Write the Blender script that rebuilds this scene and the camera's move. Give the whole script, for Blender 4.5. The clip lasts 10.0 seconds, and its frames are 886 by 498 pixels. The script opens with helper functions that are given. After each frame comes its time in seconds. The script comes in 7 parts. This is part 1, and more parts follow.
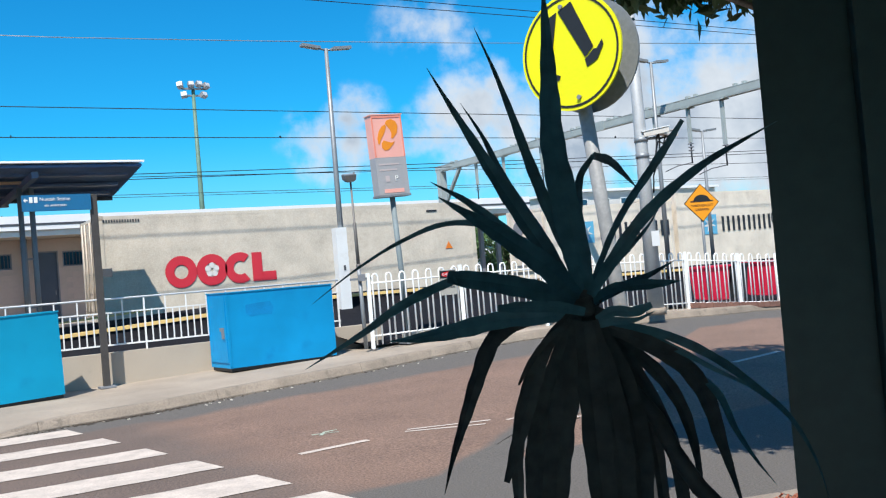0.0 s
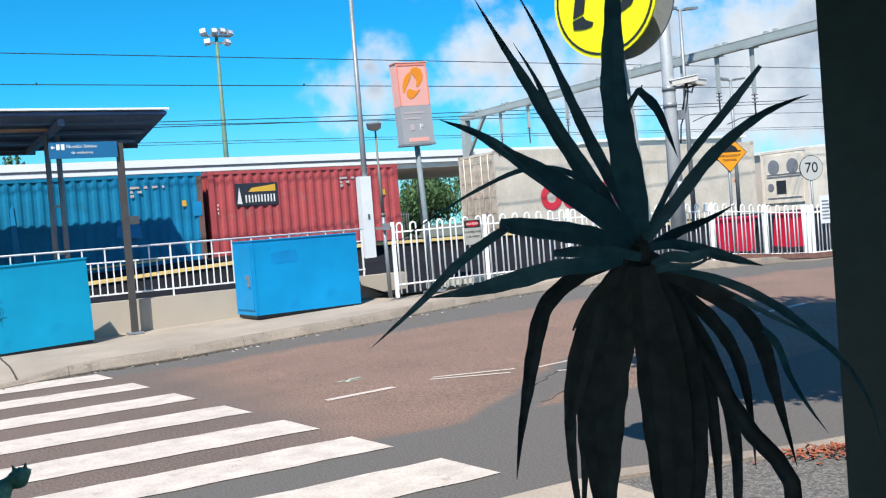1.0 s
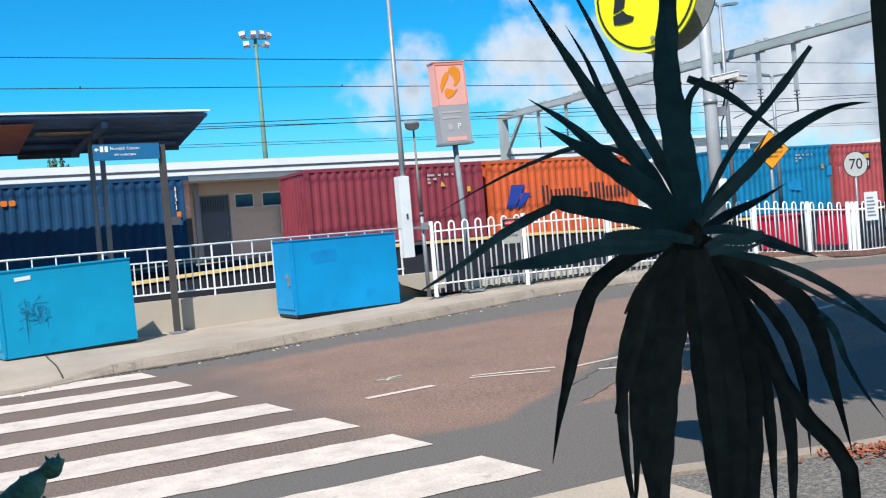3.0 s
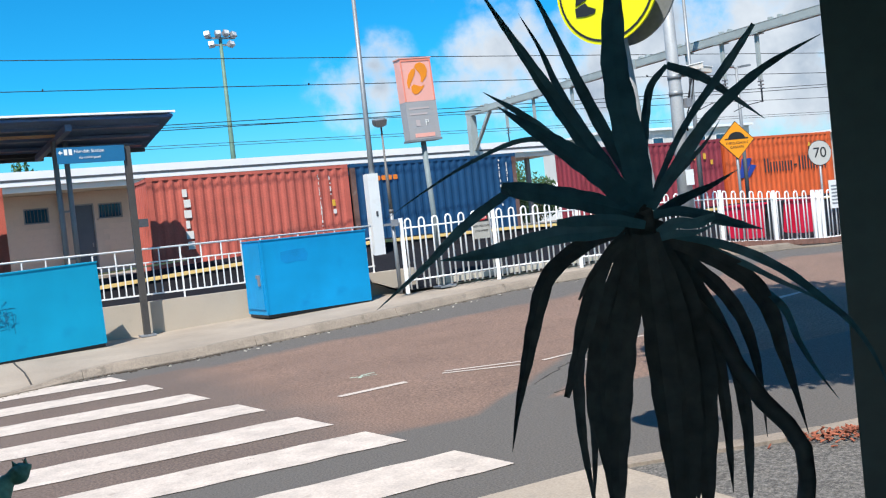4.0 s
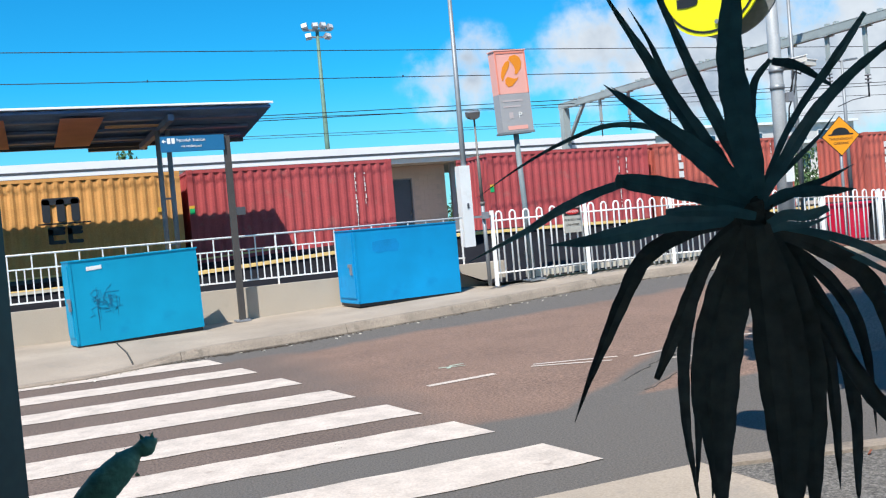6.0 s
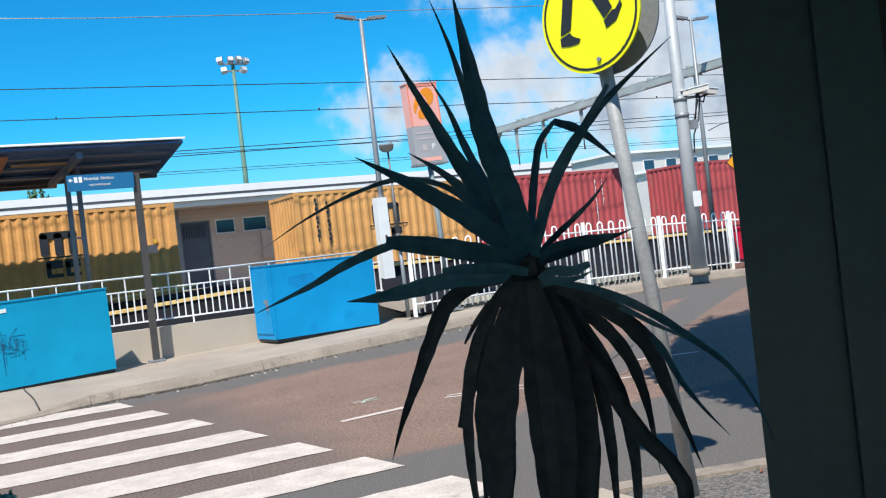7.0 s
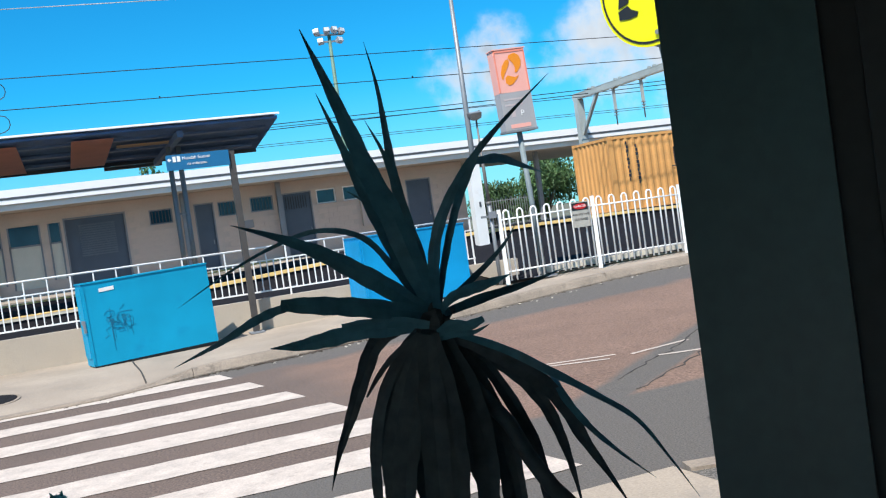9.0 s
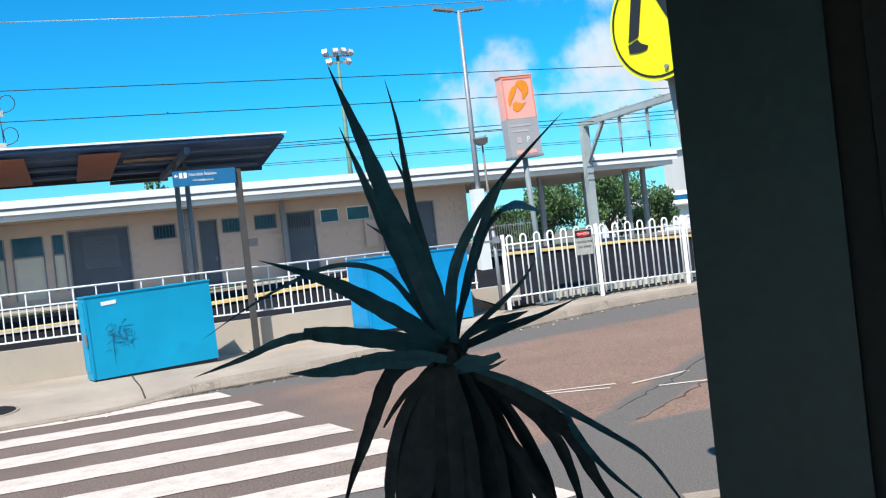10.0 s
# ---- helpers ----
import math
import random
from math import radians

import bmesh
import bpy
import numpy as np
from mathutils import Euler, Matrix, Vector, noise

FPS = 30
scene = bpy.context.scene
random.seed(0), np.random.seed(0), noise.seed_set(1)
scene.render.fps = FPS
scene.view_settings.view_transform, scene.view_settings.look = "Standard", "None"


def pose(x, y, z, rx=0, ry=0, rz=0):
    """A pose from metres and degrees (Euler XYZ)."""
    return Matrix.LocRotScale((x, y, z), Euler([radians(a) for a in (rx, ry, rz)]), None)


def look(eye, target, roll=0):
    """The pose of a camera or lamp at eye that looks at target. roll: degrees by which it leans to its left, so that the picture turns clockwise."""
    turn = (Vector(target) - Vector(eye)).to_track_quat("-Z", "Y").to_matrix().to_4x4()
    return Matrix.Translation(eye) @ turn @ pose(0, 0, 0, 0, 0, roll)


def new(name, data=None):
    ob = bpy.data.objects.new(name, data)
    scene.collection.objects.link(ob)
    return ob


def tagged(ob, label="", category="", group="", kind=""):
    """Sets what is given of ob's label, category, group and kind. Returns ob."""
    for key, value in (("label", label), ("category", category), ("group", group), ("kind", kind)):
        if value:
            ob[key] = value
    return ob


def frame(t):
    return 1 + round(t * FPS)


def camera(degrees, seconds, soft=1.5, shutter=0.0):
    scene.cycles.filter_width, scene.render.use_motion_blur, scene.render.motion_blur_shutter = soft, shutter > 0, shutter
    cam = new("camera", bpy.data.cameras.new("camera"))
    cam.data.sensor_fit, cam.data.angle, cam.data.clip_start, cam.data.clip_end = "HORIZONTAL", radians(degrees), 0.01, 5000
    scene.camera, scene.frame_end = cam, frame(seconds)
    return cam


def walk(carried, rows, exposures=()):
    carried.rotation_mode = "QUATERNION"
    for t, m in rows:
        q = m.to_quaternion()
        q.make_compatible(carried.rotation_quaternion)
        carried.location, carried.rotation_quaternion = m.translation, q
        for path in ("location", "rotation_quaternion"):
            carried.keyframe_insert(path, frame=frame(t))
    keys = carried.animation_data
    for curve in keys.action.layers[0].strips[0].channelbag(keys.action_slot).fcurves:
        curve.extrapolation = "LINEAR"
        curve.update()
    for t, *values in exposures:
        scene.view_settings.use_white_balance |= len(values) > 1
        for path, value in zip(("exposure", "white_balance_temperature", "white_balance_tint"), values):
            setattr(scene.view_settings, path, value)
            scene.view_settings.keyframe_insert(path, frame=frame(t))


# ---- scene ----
cam = camera(49.71, 10.0, soft=1.2)

PATH = [
    (0, (-0.0162, -0.0796, 1.5483), (1.0060, 1.6387, 1.5965), -4.80),
    (0.5, (-0.0204, -0.0971, 1.5387), (1.1523, 1.5222, 1.4880), -2.83),
    (1, (-0.0392, -0.0533, 1.5448), (0.9350, 1.6927, 1.4921), -4.44),
    (1.5, (-0.0352, -0.0600, 1.5435), (0.8260, 1.7400, 1.4076), -7.15),
    (2, (-0.0033, -0.0251, 1.5375), (0.8944, 1.7605, 1.4606), -8.05),
    (2.2, (0.0193, 0.0034, 1.5340), (0.9338, 1.7814, 1.4850), -8.06),
    (3.3, (-0.0677, -0.0577, 1.5238), (0.8279, 1.7288, 1.4438), -3.90),
    (3.5, (-0.0375, -0.0363, 1.5157), (0.8597, 1.7471, 1.3954), -4.16),
    (4, (-0.0349, -0.0530, 1.5203), (0.9214, 1.7025, 1.4615), -5.98),
    (4.5, (-0.0252, -0.0623, 1.5270), (0.9011, 1.7092, 1.4642), -6.02),
    (5, (-0.0329, -0.0429, 1.5239), (0.8136, 1.7691, 1.5149), -5.96),
    (5.2, (-0.0640, -0.0369, 1.5336), (0.7516, 1.7893, 1.5316), -5.99),
    (6.3, (-0.0577, -0.0667, 1.5118), (0.7293, 1.7707, 1.4432), -4.84),
    (6.5, (-0.0438, -0.0643, 1.5266), (0.8288, 1.7348, 1.4838), -3.52),
    (7, (0.0547, -0.1701, 1.5352), (0.9887, 1.5984, 1.5251), -6.45),
    (7.5, (0.1662, -0.2602, 1.5845), (0.8428, 1.6210, 1.6422), -3.03),
    (8, (0.2142, -0.2594, 1.6000), (0.7914, 1.6521, 1.7136), -7.11),
    (8.5, (0.2356, -0.2748, 1.6112), (0.8329, 1.6335, 1.6511), -8.27),
    (9, (0.2656, -0.2755, 1.6075), (0.9943, 1.5860, 1.5468), -8.01),
    (9.5, (0.2636, -0.2991, 1.6309), (0.9783, 1.5686, 1.6026), -8.18),
    (10, (0.2377, -0.2975, 1.6261), (0.9688, 1.5640, 1.6127), -6.36),
]
# the clip's camera opens up a little after the start and at the end
EXPOSURES = ((0, 0.47), (0.5, 0.57), (1, 0.58), (1.5, 0.54), (2, 0.53), (5, 0.53), (6.5, 0.53), (7, 0.49), (8.5, 0.5), (9, 0.53), (9.5, 0.63), (10, 0.66))
walk(cam, [(t, look(eye, target, roll)) for t, eye, target, roll in PATH], EXPOSURES)

# ---- world, sun, exposure ----
SUN_AZ, SUN_EL = 44.0, 56.0          # the light travels towards +y, turned to +x
world = bpy.data.worlds.new("sky")
scene.world = world
world.use_nodes = True
wn, wl = world.node_tree.nodes, world.node_tree.links
wn.clear()
w_out = wn.new("ShaderNodeOutputWorld")
w_bg = wn.new("ShaderNodeBackground")
w_sky = wn.new("ShaderNodeTexSky")
w_sky.sky_type, w_sky.sun_disc = "NISHITA", False
w_sky.sun_elevation, w_sky.sun_rotation = radians(SUN_EL), radians(180 + SUN_AZ)
w_sky.air_density, w_sky.dust_density, w_sky.ozone_density = 1.0, 0.0, 3.0
w_hsv = wn.new("ShaderNodeHueSaturation")
w_hsv.inputs["Saturation"].default_value = 1.3
w_hsv.inputs["Hue"].default_value = 0.485
w_bg.inputs["Strength"].default_value = 0.096
w_tint = wn.new("ShaderNodeMixRGB")
w_tint.blend_type, w_tint.inputs["Fac"].default_value = "MULTIPLY", 1.0
w_tint.inputs["Color2"].default_value = (0.14, 0.9, 1.2, 1)
wl.new(w_hsv.outputs[0], w_tint.inputs["Color1"])
wl.new(w_sky.outputs[0], w_hsv.inputs["Color"])
# cumulus clouds: soft lumps round chosen sky directions, broken up by noise
w_tc = wn.new("ShaderNodeTexCoord")
w_n1 = wn.new("ShaderNodeTexNoise")
w_n1.inputs["Scale"].default_value, w_n1.inputs["Detail"].default_value = 11.0, 12.0
w_n1.inputs["Roughness"].default_value = 0.58
wl.new(w_tc.outputs["Generated"], w_n1.inputs["Vector"])


def wmath(op, a, b=None, clamp=False):
    n = wn.new("ShaderNodeMath")
    n.operation, n.use_clamp = op, clamp
    for k, v in enumerate((a, b)):
        if v is None:
            continue
        if isinstance(v, (int, float)):
            n.inputs[k].default_value = v
        else:
            wl.new(v, n.inputs[k])
    return n.outputs[0]


def cloud_lump(direction, size, weight):
    d = Vector(direction).normalized()
    n = wn.new("ShaderNodeVectorMath")
    n.operation = "DISTANCE"
    n.inputs[1].default_value = d
    wl.new(w_tc.outputs["Generated"], n.inputs[0])
    return wmath("MULTIPLY", wmath("SUBTRACT", 1.0, wmath("DIVIDE", n.outputs["Value"], size * 1.45), True), weight)


LUMPS = (((0.442, 0.881, 0.170), 0.030, 0.85),
         ((0.425, 0.890, 0.165), 0.035, 1.0),
         ((0.407, 0.901, 0.153), 0.040, 0.95),
         ((0.388, 0.911, 0.141), 0.034, 0.5),
         ((0.431, 0.891, 0.142), 0.040, 0.85),
         ((0.406, 0.905, 0.127), 0.040, 0.55),
         ((0.376, 0.917, 0.129), 0.028, 0.28),
         ((0.563, 0.804, 0.190), 0.042, 1.10),
         ((0.547, 0.819, 0.171), 0.045, 1.05),
         ((0.523, 0.839, 0.153), 0.045, 0.95),
         ((0.495, 0.857, 0.142), 0.036, 0.75),
         ((0.542, 0.830, 0.133), 0.050, 0.85),
         ((0.507, 0.854, 0.118), 0.040, 0.55),
         ((0.582, 0.798, 0.155), 0.060, 1.10),
         ((0.593, 0.782, 0.191), 0.050, 0.95),
         ((0.633, 0.762, 0.135), 0.090, 1.10),
         ((0.670, 0.725, 0.160), 0.090, 1.15),
         ((0.698, 0.709, 0.101), 0.100, 1.10),
         ((0.729, 0.670, 0.137), 0.100, 1.10),
         ((0.766, 0.636, 0.091), 0.120, 1.15),
         ((0.720, 0.672, 0.175), 0.080, 1.10),
         ((0.695, 0.690, 0.201), 0.050, 0.90),
         ((0.492, 0.836, 0.243), 0.034, 0.60),
         ((0.469, 0.847, 0.250), 0.030, 0.50),
         ((0.515, 0.825, 0.234), 0.034, 0.60),
         ((0.484, 0.838, 0.251), 0.034, 0.62),
         ((0.513, 0.821, 0.251), 0.040, 0.62),
         ((0.532, 0.816, 0.228), 0.040, 0.60),
         ((0.80, 0.58, 0.12), 0.22, 1.1), ((-0.8, 0.4, 0.25), 0.35, 0.9), ((-0.3, -0.9, 0.3), 0.4, 0.9), ((0.7, -0.6, 0.3), 0.4, 0.9))
mass = None
for direction, size, weight in LUMPS:
    one = cloud_lump(direction, size, weight)
    mass = one if mass is None else wmath("MAXIMUM", mass, one)
w_rag = wmath("MULTIPLY", wmath("SUBTRACT", w_n1.outputs["Fac"], 0.5), 2.9)
w_dens = wmath("ADD", mass, wmath("MULTIPLY", w_rag, wmath("MULTIPLY", mass, 3.0, True)))
w_fac = wn.new("ShaderNodeMapRange")
w_fac.interpolation_type = "SMOOTHSTEP"
w_fac.inputs["From Min"].default_value, w_fac.inputs["From Max"].default_value = 0.2, 0.95
wl.new(w_dens, w_fac.inputs["Value"])
w_shade = wn.new("ShaderNodeMapRange")
w_shade.inputs["From Min"].default_value, w_shade.inputs["From Max"].default_value = 0.4, 1.2
w_shade.inputs["To Min"].default_value, w_shade.inputs["To Max"].default_value = 0.0, 1.0
wl.new(w_dens, w_shade.inputs["Value"])
w_cc = wn.new("ShaderNodeMixRGB")
w_cc.inputs["Color1"].default_value, w_cc.inputs["Color2"].default_value = (6.1, 6.6, 7.1, 1), (3.1, 3.8, 4.7, 1)
w_n2 = wn.new("ShaderNodeTexNoise")
w_n2.inputs["Scale"].default_value, w_n2.inputs["Detail"].default_value = 16.0, 5.0
wl.new(w_tc.outputs["Generated"], w_n2.inputs["Vector"])
w_billow = wn.new("ShaderNodeMapRange")
w_billow.inputs["From Min"].default_value, w_billow.inputs["From Max"].default_value = 0.36, 0.66
wl.new(w_n2.outputs["Fac"], w_billow.inputs["Value"])
wl.new(wmath("MULTIPLY", w_shade.outputs[0], wmath("ADD", 0.25, w_billow.outputs[0]), True), w_cc.inputs["Fac"])
# pale haze towards the horizon
w_sep = wn.new("ShaderNodeSeparateXYZ")
wl.new(w_tc.outputs["Generated"], w_sep.inputs[0])
w_low = wn.new("ShaderNodeMapRange")
w_low.interpolation_type = "SMOOTHSTEP"
w_low.inputs["From Min"].default_value, w_low.inputs["From Max"].default_value = 0.0, 0.17
w_low.inputs["To Min"].default_value, w_low.inputs["To Max"].default_value = 0.5, 0.0
wl.new(w_sep.outputs["Z"], w_low.inputs["Value"])
w_haze = wn.new("ShaderNodeMixRGB")
w_haze.inputs["Color2"].default_value = (3.4, 4.7, 6.3, 1)
wl.new(w_low.outputs[0], w_haze.inputs["Fac"])
wl.new(w_tint.outputs[0], w_haze.inputs["Color1"])
w_mix = wn.new("ShaderNodeMixRGB")
wl.new(w_fac.outputs[0], w_mix.inputs["Fac"])
wl.new(w_haze.outputs[0], w_mix.inputs["Color1"])
wl.new(w_cc.outputs[0], w_mix.inputs["Color2"])
wl.new(w_mix.outputs[0], w_bg.inputs["Color"])
wl.new(w_bg.outputs[0], w_out.inputs["Surface"])

sun = new("sun", bpy.data.lights.new("sun", "SUN"))
sun.data.energy, sun.data.angle, sun.data.color = 5.0, radians(0.5), (1.0, 0.965, 0.905)
a, e = radians(SUN_AZ), radians(SUN_EL)
SUNWAY = Vector((math.sin(a) * math.cos(e), math.cos(a) * math.cos(e), -math.sin(e)))
sun.matrix_world = look((0, 0, 30), Vector((0, 0, 30)) + SUNWAY)


# ---- materials ----
def mat(name, color, rough=0.6, metal=0.0, var=0.18, scale=2.0, fine=40.0, bump=0.15, second=None, spec=0.5, amount=0.5, grit=None):
    """Procedural surface: base colour varied by a large and a fine noise, stains of a second colour, fine relief."""
    m = bpy.data.materials.new(name)
    m.use_nodes = True
    n, l = m.node_tree.nodes, m.node_tree.links
    p = n["Principled BSDF"]
    p.inputs["Roughness"].default_value, p.inputs["Metallic"].default_value = rough, metal
    p.inputs["Specular IOR Level"].default_value = spec
    tc = n.new("ShaderNodeTexCoord")
    big, small = n.new("ShaderNodeTexNoise"), n.new("ShaderNodeTexNoise")
    big.inputs["Scale"].default_value, big.inputs["Detail"].default_value = scale, 6
    small.inputs["Scale"].default_value, small.inputs["Detail"].default_value = fine, 4
    for t in (big, small):
        l.new(tc.outputs["Object"], t.inputs["Vector"])
    c = Vector(color)
    ramp = n.new("ShaderNodeValToRGB")
    ramp.color_ramp.elements[0].position, ramp.color_ramp.elements[1].position = 0.3, 0.72
    lo, hi = c * (1 - var), c * (1 + var)
    ramp.color_ramp.elements[0].color, ramp.color_ramp.elements[1].color = (*lo, 1), (*hi, 1)
    l.new(big.outputs["Fac"], ramp.inputs["Fac"])
    grain = n.new("ShaderNodeMixRGB")
    grain.blend_type, grain.inputs["Fac"].default_value = "OVERLAY", min(0.9, var * 0.9) if grit is None else grit
    l.new(ramp.outputs[0], grain.inputs["Color1"])
    crisp = n.new("ShaderNodeMapRange")
    crisp.inputs["From Min"].default_value, crisp.inputs["From Max"].default_value = 0.3, 0.7
    l.new(small.outputs["Fac"], crisp.inputs["Value"])
    l.new(crisp.outputs[0], grain.inputs["Color2"])
    col = grain.outputs[0]
    if second is not None:
        st = n.new("ShaderNodeTexNoise")
        st.inputs["Scale"].default_value, st.inputs["Detail"].default_value = scale * 1.7, 8
        st.inputs["Roughness"].default_value = 0.65
        l.new(tc.outputs["Object"], st.inputs["Vector"])
        mr = n.new("ShaderNodeMapRange")
        mr.inputs["From Min"].default_value, mr.inputs["From Max"].default_value = 0.56, 0.72
        mr.inputs["To Max"].default_value = amount
        l.new(st.outputs["Fac"], mr.inputs["Value"])
        mx = n.new("ShaderNodeMixRGB")
        l.new(mr.outputs[0], mx.inputs["Fac"])
        l.new(col, mx.inputs["Color1"])
        mx.inputs["Color2"].default_value = (*second, 1)
        col = mx.outputs[0]
    l.new(col, p.inputs["Base Color"])
    if bump:
        b = n.new("ShaderNodeBump")
        b.inputs["Strength"].default_value, b.inputs["Distance"].default_value = bump, 0.01
        l.new(small.outputs["Fac"], b.inputs["Height"])
        l.new(b.outputs[0], p.inputs["Normal"])
    return m


WHITE = mat("white_paint", (0.78, 0.78, 0.76), 0.45, var=0.06, scale=1.5, second=(0.5, 0.45, 0.38), amount=0.35)
WHITE_OLD = mat("worn_road_paint", (0.525, 0.447, 0.38), 0.7, var=0.16, scale=4.5, fine=55, bump=0.4, second=(0.27, 0.215, 0.18), amount=0.6)
CONCRETE = mat("pavement_concrete", (0.318, 0.262, 0.203), 0.85, var=0.16, scale=1.1, fine=70, bump=0.3, second=(0.2, 0.18, 0.16), amount=0.5)
KERBC = mat("kerb_concrete", (0.262, 0.213, 0.165), 0.85, var=0.2, scale=2.3, fine=50, bump=0.4, second=(0.1, 0.083, 0.066), amount=0.85)
WALLC = mat("rendered_wall", (0.44, 0.375, 0.298), 0.85, var=0.08, scale=0.9, fine=60, bump=0.15, second=(0.27, 0.24, 0.21), amount=0.4)
GALV = mat("galvanised_steel", (0.25, 0.265, 0.275), 0.5, metal=0.35, var=0.12, scale=3, bump=0.05)
GREYSTEEL = mat("grey_painted_steel", (0.22, 0.23, 0.25), 0.5, metal=0.1, var=0.1, scale=3)
POSTGREY = mat("weathered_grey_post", (0.055, 0.05, 0.047), 0.6, var=0.2, scale=3)
DARKSTEEL = mat("dark_steel", (0.075, 0.08, 0.09), 0.5, metal=0.2, var=0.12, scale=3)
GREENPOLE = mat("green_painted_pole", (0.1, 0.185, 0.135), 0.6, var=0.15, scale=3)
LOCKBLUE = mat("locker_blue_paint", (0.003, 0.265, 0.55), 0.5, spec=0.2, var=0.12, scale=1.4, fine=90, bump=0.08, second=(0.003, 0.195, 0.47), amount=0.6)
LOCKCYAN = mat("locker_cyan_paint", (0.004, 0.3, 0.5), 0.5, spec=0.2, var=0.09, scale=1.4, fine=90, bump=0.08, second=(0.004, 0.23, 0.43), amount=0.5)
BLACK = mat("black_paint", (0.012, 0.013, 0.015), 0.5, var=0.1)
RUBBER = mat("black_rubber", (0.02, 0.02, 0.02), 0.8, var=0.1)
DARKASPH = mat("platform_asphalt", (0.014, 0.014, 0.017), 0.95, spec=0.08, var=0.2, scale=1.2, fine=90, bump=0.4)
YELLOWLINE = mat("platform_yellow_paint", (0.8, 0.55, 0.2), 0.7, var=0.12, scale=2, second=(0.6, 0.45, 0.25), amount=0.5)
PALELINE = mat("platform_pale_edge", (0.6, 0.55, 0.45), 0.8, var=0.1, scale=2)
BALLAST = mat("track_ballast", (0.05, 0.045, 0.04), 0.95, var=0.3, scale=3, fine=25, bump=1.0)
RUSTRAIL = mat("rail_steel", (0.1, 0.07, 0.05), 0.5, metal=0.6)
BRICK = mat("tan_block", (0.58, 0.455, 0.38), 0.85, var=0.1, scale=0.8, fine=50, bump=0.2)
MORTAR = mat("mortar", (0.52, 0.42, 0.355), 0.9, var=0.1, scale=1.5)
TANPAINT = mat("tan_painted_wall", (0.52, 0.415, 0.355), 0.8, var=0.08, scale=0.8)
DOORGREY = mat("grey_door_paint", (0.075, 0.095, 0.125), 0.5, var=0.08, scale=1.5)
ROOFWHITE = mat("white_fascia", (0.8, 0.8, 0.8), 0.5, var=0.03, scale=0.5, second=(0.6, 0.58, 0.55), amount=0.25)
SOFFIT = mat("soffit_board", (0.38, 0.34, 0.3), 0.8, var=0.08)
WINGLASS = mat("dark_window_glass", (0.01, 0.06, 0.11), 0.12, var=0.2, scale=1.0, bump=0)
FROST = mat("pale_panel", (0.55, 0.52, 0.44), 0.4, var=0.05)
GARDEN = mat("far_ground", (0.12, 0.12, 0.08), 0.95, var=0.3, scale=0.2, fine=3)
# window wall: the unlit look of the inner side is put into this colour
ROOMDARK = mat("unlit_wall_dark", (0.03, 0.034, 0.036), 0.55, var=0.15, scale=1.5, bump=0.05)
# jambs: the teal veil of glare over them is mixed into the base colour
FRAMEDARK = mat("veil_teal_frame", (0.042, 0.1, 0.106), 0.4, var=0.1, scale=2, bump=0.03)
# unseen room sides, kept pale so they bounce light towards the window
ROOMPALE = mat("bounce_pale_wall", (0.45, 0.45, 0.43), 0.8, var=0.05, scale=1.5, bump=0.05)
BARK = mat("bark", (0.13, 0.1, 0.075), 0.9, var=0.3, scale=5, bump=0.6)


